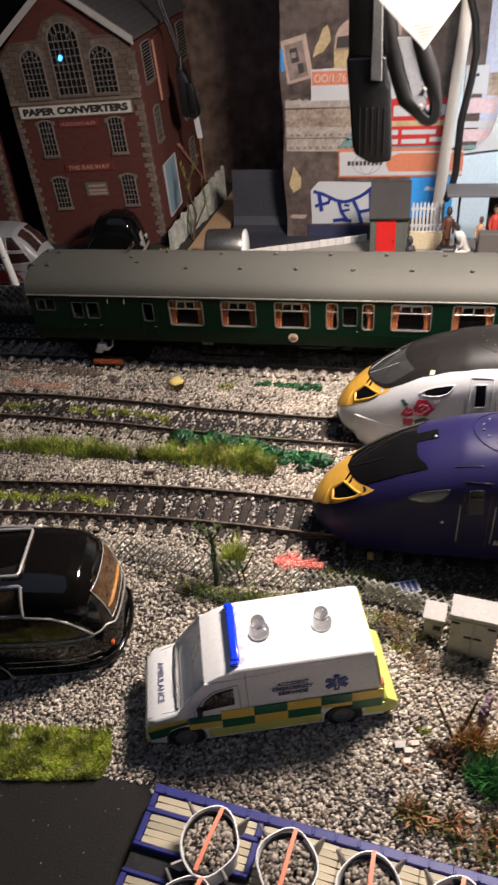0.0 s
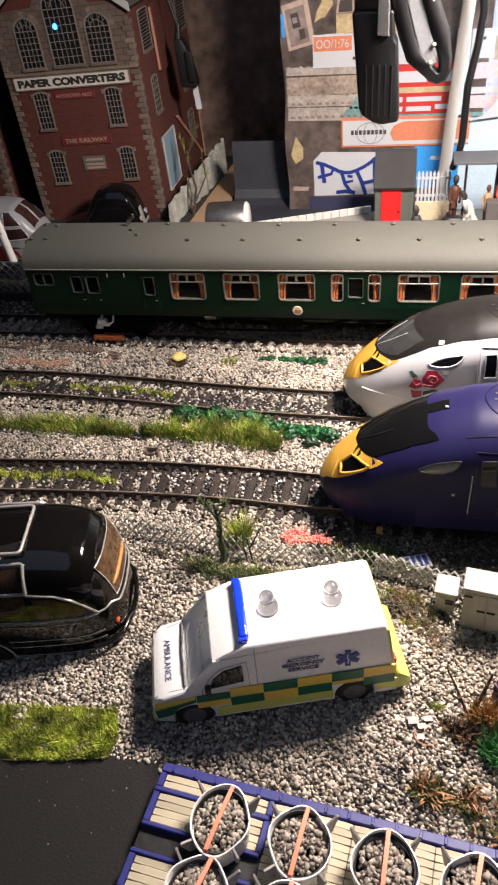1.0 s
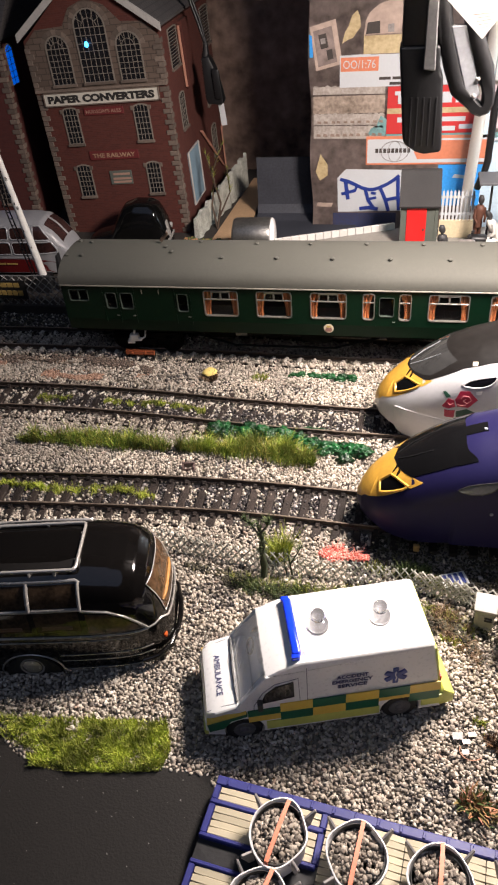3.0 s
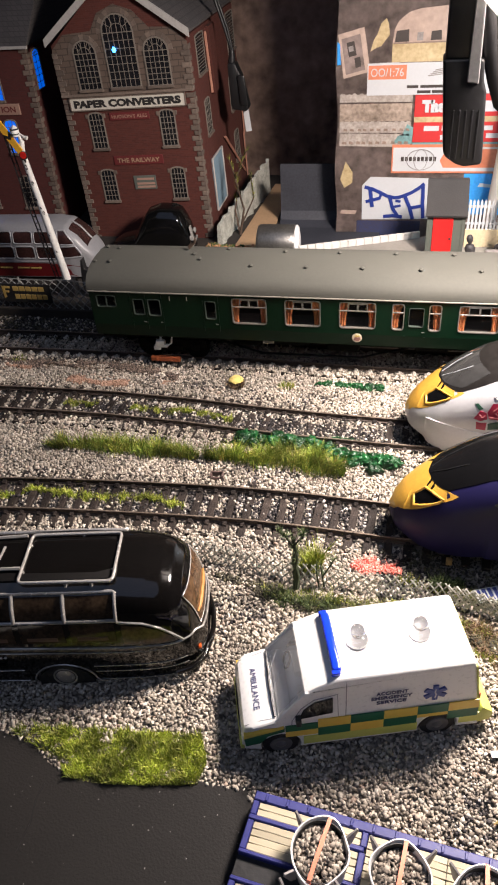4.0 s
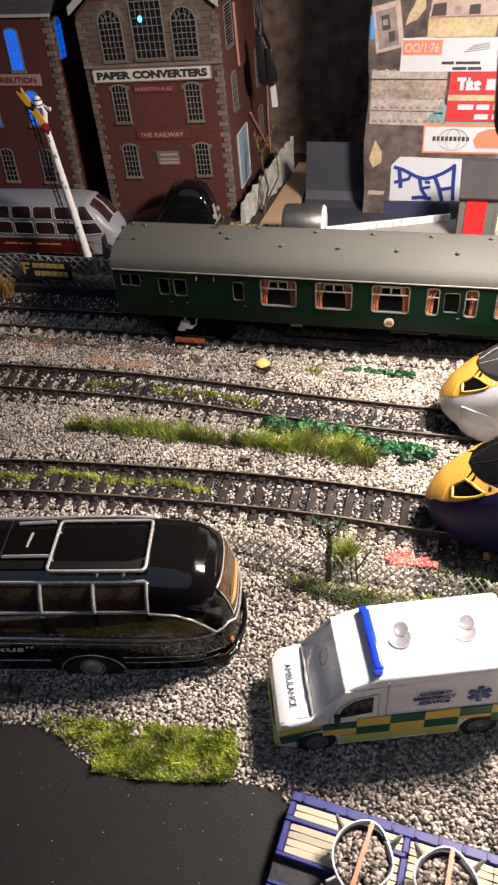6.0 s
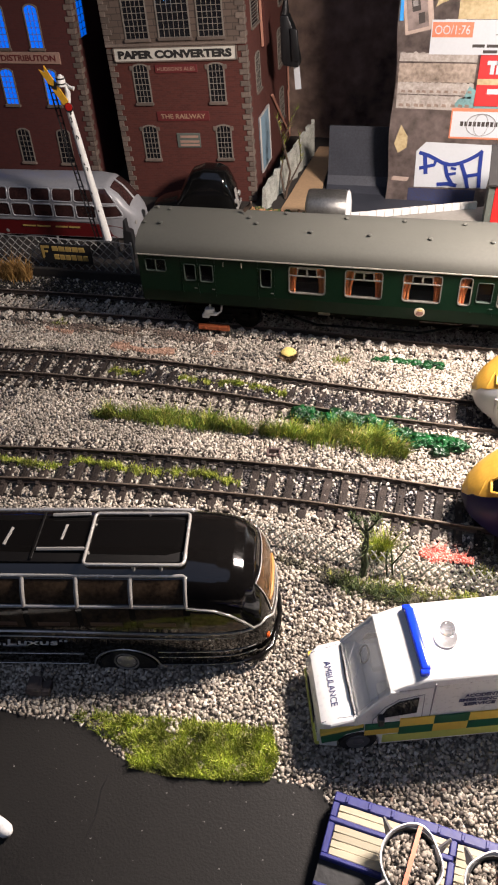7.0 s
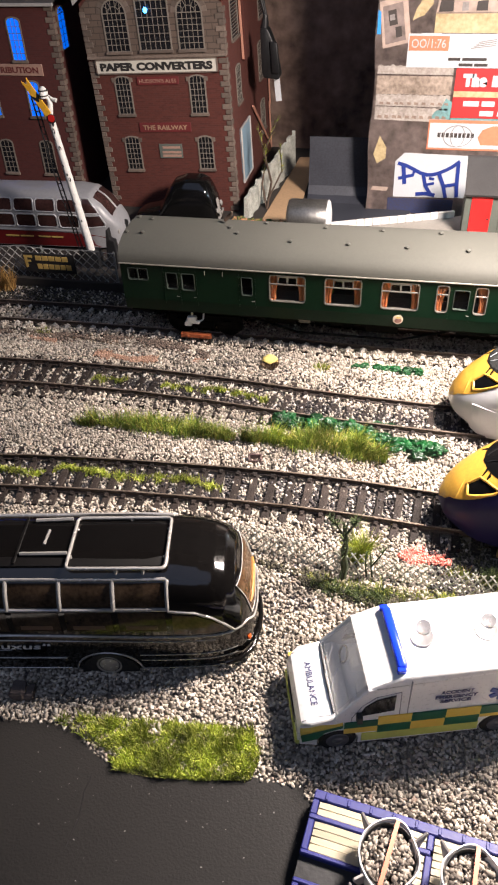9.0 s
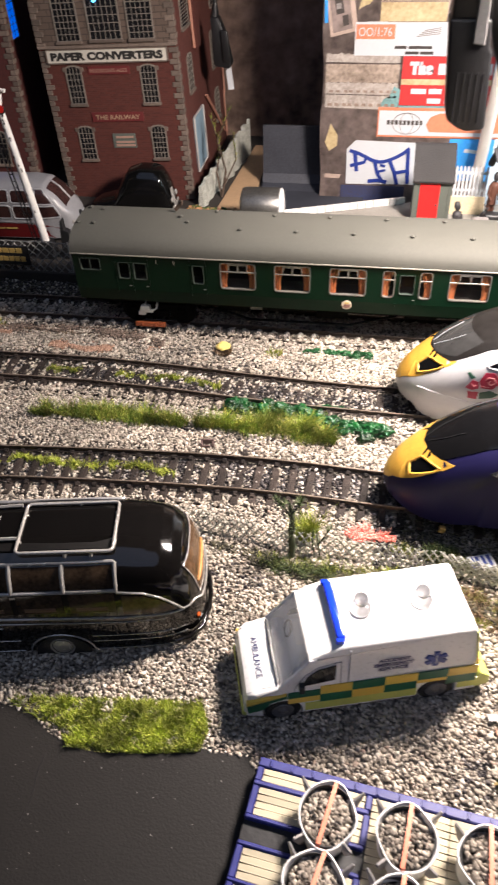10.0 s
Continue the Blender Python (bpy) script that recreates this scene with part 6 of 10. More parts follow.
M_SIGNW = mat("sign_white", (0.527, 0.493, 0.425), 0.7, var=0.08)
M_SIGNRED = mat("sign_maroon", (0.11, 0.012, 0.012), 0.7)
M_LETTER = mat("sign_black", (0.015, 0.013, 0.012), 0.7)
M_FADED = mat("faded_letter", (0.33, 0.20, 0.15), 0.8)
M_BARS = mat("window_bar", (0.17, 0.145, 0.12), 0.7)
M_GLASSDARK = mat("black_glazing", (0.010, 0.010, 0.012), 0.25, var=0.3)
M_BLUEGLOW = mat("blue_lit_window", (0.0, 0.13, 0.85), 0.4, emit=0.9)
M_LED = mat("blue_led", (0.05, 0.35, 1.0), 0.3, emit=9.0)
M_LIGHTEDGE = mat("bargeboard_grey", (0.36, 0.34, 0.32), 0.7)
M_BLUEDOOR = mat("pale_blue_door", (0.20, 0.29, 0.36), 0.6, var=0.2)
M_PIPE = mat("pink_pipe", (0.42, 0.20, 0.14), 0.6)


def arch_outline(u0, z0, u1, z1, rise, n=10):
    """Rectangle with an arched head: rise is the height of the arc."""
    cx, w = (u0 + u1) / 2, (u1 - u0) / 2
    pts = [(u0, z0), (u1, z0), (u1, z1 - rise)]
    pts += [(cx + w * math.cos(t), z1 - rise + rise * math.sin(t)) for t in np.linspace(0, math.pi, n)][1:-1]
    pts.append((u0, z1 - rise))
    return pts


def spin_pts(bm, side):
    """Turn what was built facing -y so that it faces +x (side wall)."""
    for v in bm.verts:
        x, y, z = v.co
        v.co = (-y, x, z)


def build_window(parent, u0, z0, u1, z1, rise, y, cols, rows, material=None, side=False, sill=True, label="small-paned window"):
    """A window on a wall face at y that looks to -y; side=True turns it onto a wall that looks to +x (u runs along y)."""
    def ready(bm):
        if side:
            spin_pts(bm, True)
        return bm
    bm = bmesh.new()
    o, i = arch_outline(u0 - 0.7, z0 - 0.2, u1 + 0.7, z1 + 0.7, rise + 0.1), arch_outline(u0, z0, u1, z1, rise)
    n = len(o)
    rowsv = [[bm.verts.new((a, yy, b)) for a, b in ring] for ring, yy in ((o, y), (o, y - 0.5), (i, y - 0.5), (i, y))]
    for a, b in zip(rowsv, rowsv[1:]):
        for k in range(n):
            bm.faces.new((a[k], a[(k + 1) % n], b[(k + 1) % n], b[k]))
    bmesh.ops.recalc_face_normals(bm, faces=list(bm.faces))
    w = part("window", ready(bm), M_BARS, parent, label)
    bm = bmesh.new()
    prism(bm, i, "y", y - 0.12, y + 0.3)
    part("pane", ready(bm), material or M_GLASSDARK, w)
    bm = bmesh.new()
    cx, hw = (u0 + u1) / 2, (u1 - u0) / 2
    for k in range(1, cols):
        u = u0 + (u1 - u0) * k / cols
        top = z1 - rise + rise * math.sqrt(max(0.0, 1 - ((u - cx) / hw) ** 2))
        box(bm, (u - 0.13, y - 0.36, z0), (u + 0.13, y - 0.1, top))
    for k in range(1, rows):
        z = z0 + (z1 - rise - z0) * k / (rows - (1 if rise > 3 else 0.4))
        if z < z1 - rise + 0.1:
            box(bm, (u0, y - 0.38, z - 0.13), (u1, y - 0.1, z + 0.13))
    if rise > 3:
        zc = z1 - rise
        box(bm, (u0, y - 0.4, zc - 0.2), (u1, y - 0.1, zc + 0.2))
        tube(bm, [(cx + hw * 0.52 * math.cos(t), y - 0.25, zc + rise * 0.52 * math.sin(t)) for t in np.linspace(0, math.pi, 9)], 0.17, 4)
        for t in (0.6, 1.1, 2.04, 2.54):
            tube(bm, [(cx + hw * 0.5 * math.cos(t), y - 0.25, zc + rise * 0.5 * math.sin(t)), (cx + hw * math.cos(t), y - 0.25, zc + rise * math.sin(t))], 0.16, 4)
    part("glazing_grid", ready(bm), M_BARS, w)
    if sill:
        bm = bmesh.new()
        box(bm, (u0 - 1.2, y - 1.3, z0 - 1.6), (u1 + 1.2, y + 0.1, z0 - 0.2), bev=0.15, seg=1)
        part("sill", ready(bm), M_QUOIN, w)
    return w


def quoins(parent, x, y, z0, z1, dx, dy):
    """Stones up the corner at x, y; dx and dy: the ways along the two walls."""
    z, k = z0, 0
    shared = {}
    while z < z1 - 1.6:
        long = k % 2 == 0
        if long not in shared:
            bm = bmesh.new()
            a, b = (4.4, 2.6) if long else (2.6, 4.4)
            box(bm, (dx * a, -0.45 * dy, 0.12), (-0.45 * dx, dy * b, 2.7), bev=0.22, seg=1)
            shared[long] = part("stone", bm, M_QUOIN, parent, at=(x, y, z))
        else:
            o = new("stone", shared[long].data)
            o.parent, o.location = parent, (x * S, y * S, z * S)
        z += 2.85
        k += 1


def plate(parent, u0, z0, u1, z1, y, material, nm, label="", thick=0.6):
    bm = bmesh.new()
    box(bm, (u0, y - thick, z0), (u1, y + 0.2, z1), bev=0.12, seg=1)
    return part(nm, bm, material, parent, label)


def build_factory():
    c = thing("brick_factory", "dim red brick card factory with stone arches and white signboard", "building")
    x0, x1, y, yb, ze, zp = -218.6, -141.8, 418.0, 529.0, 115.6, 146.3
    xm = (x0 + x1) / 2
    bm = bmesh.new()
    prism(bm, [(x0, 2), (x1, 2), (x1, ze), (xm, zp), (x0, ze)], "y", y, y + 3)
    part("front_wall", bm, M_BRICK, c)
    bm = bmesh.new()
    box(bm, (x1 - 3, y + 3, 2), (x1, yb, ze))
    part("side_wall", bm, M_BRICK, c)
    bm = bmesh.new()
    box(bm, (x0, y + 3, 2), (x0 + 3, yb, ze))
    part("side_wall", bm, M_BRICK, c)
    for s in (-1, 1):
        bm = bmesh.new()
        xe = xm + s * ((x1 - x0) / 2 + 2.2)
        zl = ze + 2.0
        prism(bm, [(xm, zp + 0.4), (xe, zl), (xe, zl + 1.6), (xm, zp + 2.0)], "y", y - 2.0, yb)
        r = part("roof", bm, M_SLATE, c, "dark slate roof")
        bm = bmesh.new()
        prism(bm, [(xm, zp - 1.6), (xe, zl - 2.0), (xe, zl + 2.0), (xm, zp + 2.4)], "y", y - 3.2, y - 2.0)
        part("bargeboard", bm, M_LIGHTEDGE, c, "pale grey bargeboard")
    # stone field round the three arches
    bm = bmesh.new()
    prism(bm, [(x0 + 0.1, 89.2), (x1 - 0.1, 89.2), (x1 - 0.1, 113.5), (x1 - 8, 120.6), (x1 - 20, 121.4), (-169.6, 129.6), (-179.2, 133), (-188.9, 129.6), (-194.4, 121.4), (x0 + 8, 120.6), (x0 + 0.1, 113.5)], "y", y - 0.35, y + 0.1)
    part("stone_facing", bm, M_ASHLAR, c, "grey-brown stone facing round arches")
    fy = y - 0.35
    win = [(-187.5, 93.5, -171.0, 128.3, 8.4, 6, 8), (-206.0, 93.2, -193.9, 116.9, 6.0, 5, 7), (-165.9, 93.4, -153.2, 116.2, 6.0, 5, 7)]
    for i, (a, b, e, f, rise, nc, nr) in enumerate(win):
        w = build_window(c, a, b, e, f, rise, fy, nc, nr, label="tall arched small-paned window")
        # ring of voussoirs
        cx, hw, zc = (a + e) / 2, (e - a) / 2, f - rise
        shared = None
        m = 13 if i == 0 else 9
        for k in range(m):
            t = math.pi * (k + 0.5) / m
            bm = bmesh.new()
            r0, r1 = 1.0, 3.4
            poly = []
            for rr, tt in ((r0, t - math.pi / m * 0.46), (r1, t - math.pi / m * 0.46), (r1, t + math.pi / m * 0.46), (r0, t + math.pi / m * 0.46)):
                poly.append((cx + (hw + rr) * math.cos(tt), zc + (rise + rr) * math.sin(tt)))
            prism(bm, poly, "y", fy - 0.3, fy + 0.1)
            part("voussoir", bm, M_QUOIN, c)
    for a, b, e, f in ((-205.4, 61.4, -197.4, 80.4), (-163.0, 61.4, -155.0, 80.2), (-205.2, 30.6, -197.2, 48.6), (-161.6, 31.0, -154.0, 48.6)):
        build_window(c, a, b, e, f, 1.8, y, 4, 6)
        bm = bmesh.new()
        for s_, u in ((-1, a - 0.9), (1, e + 0.9)):
            box(bm, (u - 1.1, y - 0.6, f - 2.6), (u + 1.1, y + 0.1, f - 0.4), bev=0.15, seg=1)
        part("head_stone", bm, M_QUOIN, c)
    quoins(c, x1, y, 6, 88, -1, 1)
    quoins(c, x0, y, 6, 88, 1, 1)
    quoins(c, x1, y - 0.35, 89.4, 112, -1, 1)
    quoins(c, x0, y - 0.35, 89.4, 112, 1, 1)
    bm = bmesh.new()
    box(bm, (x0 - 0.3, y - 1.2, 89.4), (x1 + 0.3, y + 0.1, 90.8), bev=0.2, seg=1)
    part("string_course", bm, M_QUOIN, c)
    s = plate(c, -214.4, 82.4, -147.0, 88.9, y - 0.5, M_SIGNW, "signboard", "white board lettered in black")
    bm = bmesh.new()
    for a, b in (((-214.8, 82.0), (-146.6, 82.6)), ((-214.8, 88.7), (-146.6, 89.2)), ((-214.8, 82.0), (-214.2, 89.2)), ((-147.2, 82.0), (-146.6, 89.2))):
        box(bm, (a[0], y - 1.4, a[1]), (b[0], y - 0.4, b[1]))
    part("signboard_edge", bm, M_QUOIN, s)
    lettering("PAPER CONVERTERS", 4.1, M_LETTER, s, facing(-180.8, y - 1.2, 85.6), wide=63, bold=0.062)
    s = plate(c, -192.8, 76.2, -169.2, 80.2, y, M_SIGNRED, "ale_sign", "small maroon sign with faded letters")
    lettering("HUDSON'S ALES", 1.9, M_FADED, s, facing(-181.0, y - 0.7, 78.2), wide=21)
    s = plate(c, -195.4, 51.4, -165.2, 56.4, y, M_SIGNRED, "railway_sign", "maroon sign with pale letters")
    lettering("THE RAILWAY", 2.5, mat("pale_letter", (0.30, 0.20, 0.13), 0.8), s, facing(-180.2, y - 0.7, 53.9), wide=26, bold=0.02)
    s = plate(c, -185.4, 36.8, -171.8, 44.7, y, mat("green_grey_sign", (0.09, 0.10, 0.085), 0.8), "green_sign", "weathered grey-green poster")
    for z, w in ((42.9, 5.2), (40.2, 5.6), (38.3, 5.6)):
        bm = bmesh.new()
        box(bm, (-178 - w, y - 0.8, z - 0.6), (-178 + w, y - 0.5, z + 0.6))
        part("lettering_bar", bm, M_FADED, s)
    # side wall: louvred windows, pilaster, blue door, pipes
    for a, b, e, f in ((433, 94, 449, 113), (507, 91, 526, 112)):
        build_window(c, a, b, e, f, 0.6, -(x1), 1, 12, side=True, sill=True, label="louvred side window")
    for a, b, e, f in ((437, 61, 447, 79.5), (500, 58, 512, 78), (500, 26, 512, 44)):
        build_window(c, a, b, e, f, 1.6, -(x1), 3, 6, side=True, label="small-paned side window")
    bm = bmesh.new()
    box(bm, (x1 - 0.2, 455, 79), (x1 + 2.4, 469, 114), bev=0.2)
    part("pilaster", bm, M_BRICK, c)
    bm = bmesh.new()
    box(bm, (x1 - 0.2, 436, 16), (x1 + 0.8, 461, 47), bev=0.15)
    d = part("side_door", bm, M_BLUEDOOR, c, "pale blue sliding door")
    bm = bmesh.new()
    window_edge = [(436, 16), (461, 16), (461, 47), (436, 47)]
    tube(bm, [(x1 + 0.8, a, b) for a, b in window_edge], 0.7, 4, closed=True)
    part("door_frame", bm, M_LIGHTEDGE, d)
    bm = bmesh.new()
    tube(bm, [(x1 + 1.0, 452, 112), (x1 + 1.0, 453.4, 80)], 0.8, 6)
    part("drainpipe", bm, M_PIPE, c)
    for p, q in (((470, 50), (517, 14)), ((473.4, 49), (519, 13)), ((523.6, 38), (524.1, 8)), ((526, 60), (526, 36))):
        bm = bmesh.new()
        tube(bm, [(x1 + 1.2, *p), (x1 + 1.2, *q)], 0.55, 6)
        part("brace", bm, M_PIPE, c)
    # a blue lamp behind the middle window
    bm = bmesh.new()
    lathe(bm, [(0.2, -1.6), (1.0, -1.0), (1.1, 0.2), (0.6, 1.0), (0.1, 1.2)], (-182.4, fy - 1.0, 112.2), 12)
    part("blue_lamp", bm, M_LED, c, "tiny glowing blue lamp", smooth=50)
    # the card shell leans a little to one side
    pivot = Matrix.Translation((-0.180, 0, 0.075))
    c.matrix_world = Matrix.Translation((-0.0005, 0, -0.0016)) @ pivot @ Matrix.Rotation(radians(-1.9), 4, "Y") @ pivot.inverted()
    return c


build_factory()


def build_warehouse():
    c = thing("brick_warehouse", "dark brick card warehouse with windows lit blue from inside", "building")
    x1, x0, y, yb, ze = -239.0, -420.0, 424.0, 528.0, 113.0
    bm = bmesh.new()
    box(bm, (x0, y, 5), (x1, y + 3, ze))
    part("front_wall", bm, M_BRICK2, c)
    bm = bmesh.new()
    box(bm, (x1 - 3, y + 3, 5), (x1, yb, ze))
    part("side_wall", bm, M_BRICK2, c)
    bm = bmesh.new()
    prism(bm, [(y - 2.5, ze - 0.4), (yb, ze - 0.4), ((y + yb) / 2, ze + 46)], "x", x0, x1 + 2.0)
    part("roof", bm, M_SLATE, c, "dark slate roof")
    bm = bmesh.new()
    box(bm, (x0, y - 2.8, ze - 1.8), (x1 + 2.2, y - 1.0, ze - 0.2), bev=0.2)
    part("gutter", bm, M_LIGHTEDGE, c)
    quoins(c, x1, y, 6, 111, -1, 1)
    for k in range(5):
        x = -266.4 - 20.6 * k
        build_window(c, x, 84.6, x + 7.2, 105.4, 2.2, y, 3, 6, M_BLUEGLOW, label="small-paned window glowing blue")
    for x, m in ((-262.6, M_BLUEGLOW), (-289.2, M_BLUEGLOW), (-315, M_BLUEGLOW), (-341, M_GLASSDARK)):
        build_window(c, x, 54.8, x + 7.2, 73.4, 2.0, y, 3, 6, m, label="small-paned window glowing blue" if m is M_BLUEGLOW else "small-paned dark window")
    for x in (-261.4, -287.2, -313, -339):
        build_window(c, x, 21.4, x + 7.2, 40.4, 2.0, y, 3, 6, label="small-paned dark window")
    build_window(c, 430, 88.6, 438.4, 109, 3.2, -x1, 2, 6, M_BLUEGLOW, side=True, sill=False, label="side window glowing blue")
    s = plate(c, -330, 76.6, -250.4, 82.6, y - 0.2, M_FADED, "signboard", "weathered long signboard")
    lettering("& DISTRIBUTION", 3.2, M_SIGNRED, s, facing(-272.0, y - 0.95, 79.6), wide=38, bold=0.02)
    for a, b in ((-328, -318), (-316, -306), (-304, -295)):
        bm = bmesh.new()
        box(bm, (a, y - 1.0, 78.2), (b, y - 0.7, 81.2))
        part("lettering_bar", bm, M_SIGNRED, s)
    return c


build_warehouse()

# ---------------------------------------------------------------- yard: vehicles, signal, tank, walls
# the red is darkened so that its colour holds the lower panel's shade
M_BUSRED_SHADED = mat("shaded_red_enamel", (0.09, 0.006, 0.007), 0.3, var=0.12, coat=0.3)
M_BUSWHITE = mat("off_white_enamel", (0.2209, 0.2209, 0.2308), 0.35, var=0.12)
M_BUSRIM = mat("dull_silver_rim", (0.36, 0.36, 0.37), 0.35, 0.3, var=0.25, coarse=0.3)
M_BUSWIN = mat("grey_bus_glass", (0.016, 0.012, 0.012), 0.15, var=0.6, coarse=0.12, spec=0.35, second=(0.05, 0.022, 0.02))

R_TOP = [(-100, 36.0), (-24, 36.6), (-16, 35.4), (-10, 31.0), (-5, 24.5), (-1.6, 20.6), (0, 16.5)]
R_HALF = [(-100, 13.0), (-14, 13.0), (-8, 12.0), (-4, 10.4), (-1.4, 8.2), (0, 5.5)]


def red_section(x, a):
    zt, w, zb = interp(x, R_TOP), interp(x, R_HALF), 7.0
    zs = zb + (zt - zb) * 0.6
    s = -1 if a < 0 else 1
    q = abs(a)
    if q < 0.6:
        t = math.pi / 2 * (1 - q / 0.6)
        return s * w * math.cos(t) ** 0.6, zs + (zt - zs) * math.sin(t) ** 0.8
    f = (q - 0.6) / 0.4
    return s * w * (1 - 0.04 * f * f), zs + (zb - zs) * f


def build_red_bus():
    c = thing("red_and_white_bus", "old red and white touring bus parked behind the fence", "bus", (-191.5, 369.5, 0), 2.0)
    xs = [float(x) for x in [*np.linspace(-100, -26, 10), *np.linspace(-24, 0, 26)]]
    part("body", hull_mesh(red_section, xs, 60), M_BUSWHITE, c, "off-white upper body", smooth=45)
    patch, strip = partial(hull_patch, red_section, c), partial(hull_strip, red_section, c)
    patch([(-99, 7.2), (-99, 15.6), (-60, 15.6), (-30, 15.2), (-16, 14.6), (-9, 13.0), (-4.6, 11.0), (-3.2, 7.4)], M_BUSRED_SHADED, "lower_panel", "glossy red lower side", 0.12, steps=10)
    for k in range(6):
        x = -33.5 - 12.2 * k
        for z0, z1, nm in ((18.2, 25.2, "side_window"), (26.8, 33.0, "roof_light")):
            pane = [(x, z0 + 0.9), (x, z1 - 0.9), (x + 0.9, z1), (x + 10.1, z1), (x + 11.0, z1 - 0.9), (x + 11.0, z0 + 0.9), (x + 10.1, z0), (x + 0.9, z0)]
            w = patch(pane, M_BUSWIN, nm, "", 0.12, steps=4)
            strip(pane, 0.4, M_BUSRIM, "window_rim", close=True, parent=w)
    for pane in ([(-20, 18.4), (-20, 25.2), (-10.6, 25.2), (-8.2, 21.0), (-8.0, 19.2)], [(-20, 26.2), (-20, 33.4), (-16.2, 33.2), (-11.4, 27.0), (-11.2, 26.2)]):
        patch(pane, M_BUSWIN, "cab_window", "", 0.12, steps=5)
        strip(pane, 0.45, M_BUSRIM, "window_rim", close=True)
    bm = bmesh.new()
    rows = []
    for f in np.linspace(0.05, 1, 8):
        x = -14.6 + 9.6 * f
        row = []
        for y in np.linspace(-8.0, 8.0, 11):
            w, zt = interp(x, R_HALF), interp(x, R_TOP)
            zs = 7 + (zt - 7) * 0.6
            t = math.acos(min(1.0, (abs(y) / w) ** (1 / 0.6)))
            row.append(bm.verts.new((x + 0.1, y, zs + (zt - zs) * math.sin(t) ** 0.8 + 0.2)))
        rows.append(row)
    for a, b in zip(rows, rows[1:]):
        for k in range(10):
            bm.faces.new((a[k], a[k + 1], b[k + 1], b[k]))
    bmesh.ops.recalc_face_normals(bm, faces=list(bm.faces))
    bmesh.ops.solidify(bm, geom=list(bm.faces), thickness=0.2)
    w = part("windscreen", bm, M_BUSWIN, c, "split dark windscreen", smooth=40)
    bm = bmesh.new()
    tube(bm, [(x, 0, interp(x, R_TOP) + 0.3) for x in np.linspace(-14.6, -4.8, 8)], 0.6, 6)
    part("screen_bar", bm, M_BUSWHITE, w)
    for y in (-7.6, 7.6):
        bm = bmesh.new()
        lathe(bm, [(1.9, 0), (1.9, 0.8), (1.3, 1.2), (0.2, 1.4)], (-3.0, y, 15.2), 16, "x")
        h = part("headlight", bm, M_CHROME, c, "chrome headlight", smooth=40)
    bm = bmesh.new()
    lathe(bm, [(2.6, -0.6), (2.4, 0.5), (0.2, 0.7)], (-0.5, -1.0, 16.2), 18, "x")
    part("front_badge", bm, M_BLACK, c)
    for x in (-18, -76):
        for s in (-1, 1):
            road_wheel(c, x, s * 12.4 - (0 if s < 0 else 2.5), 9.2, 4.2, 2.5, M_CHROME, s)
    for u0, u1 in ((-66, -58.5), (-57.5, -50), (-47, -40), (-39.2, -33)):
        bm = bmesh.new()
        box(bm, (u0, -13.35, 12.3), (u1, -13.1, 13.1))
        part("gold_bar", bm, M_GOLD, c)
    bm = bmesh.new()
    box(bm, (-98, -13.4, 16.0), (-22, -13.0, 16.6))
    part("waist_trim", bm, M_BUSWHITE, c)
    return c


build_red_bus()

C_TOP = [(-48, 13), (-44, 15), (-38, 16.5), (-33, 18), (-29, 26), (-25, 31.5), (-18, 33.8), (-10, 33.4), (-6, 31.4), (-3, 25), (-1.4, 19), (0, 13)]
C_HALF = [(-48, 6), (-44, 10), (-36, 11), (-8, 11), (-3, 10), (-1, 8.4), (0, 6)]


def car_section(x, a):
    zt, w, zb = interp(x, C_TOP), interp(x, C_HALF), 7.5
    zs = zb + (zt - zb) * 0.5
    s = -1 if a < 0 else 1
    q = abs(a)
    if q < 0.6:
        t = math.pi / 2 * (1 - q / 0.6)
        return s * w * math.cos(t) ** 0.7, zs + (zt - zs) * math.sin(t) ** 0.8
    return s * w * (1 - 0.05 * ((q - 0.6) / 0.4) ** 2), zs + (zb - zs) * (q - 0.6) / 0.4


M_CARBLACK = mat("polished_black", (0.003, 0.003, 0.003), 0.10, var=0.2, bump=0.0, spec=0.4)
c = thing("black_car", "glossy black rounded van parked before the factory", "car", (-145.5, 398, 0), 4.0)
part("body", hull_mesh(car_section, [float(x) for x in np.linspace(-48, 0, 40)], 48), M_CARBLACK, c, smooth=50)
for s in (-1, 1):
    for x in (-8, -38):
        road_wheel(c, x, s * 10.4 - (0 if s < 0 else 2.2), 8.6, 3.6, 2.2, M_CHROME, s)
bm = bmesh.new()
box(bm, (-1.4, -7.0, 11.0), (0.6, 7.0, 12.8), bev=0.4)
part("bumper", bm, M_CHROME, c, "bright chrome bumper", smooth=40)
bm = bmesh.new()
prism(bm, [(0.2, 13), (0.9, 13), (-0.8, 22.5), (-1.6, 22.5)], "y", -6.6, -2.4, bev=0.3)
part("grille", bm, M_CHROME, c, "bright chrome grille", smooth=40)
for y in (-5.6, 5.6):
    bm = bmesh.new()
    lathe(bm, [(1.7, 0), (1.6, 0.9), (0.3, 1.3)], (-1.2, y, 16.0), 14, "x")
    part("headlight", bm, M_CHROME, c, smooth=40)
hull_patch(car_section, c, [(-22, 20.5), (-19, 26.0), (-12, 28.6), (-7, 28.0), (-6, 20.5)], M_SCREEN, "side_window", "", 0.12)


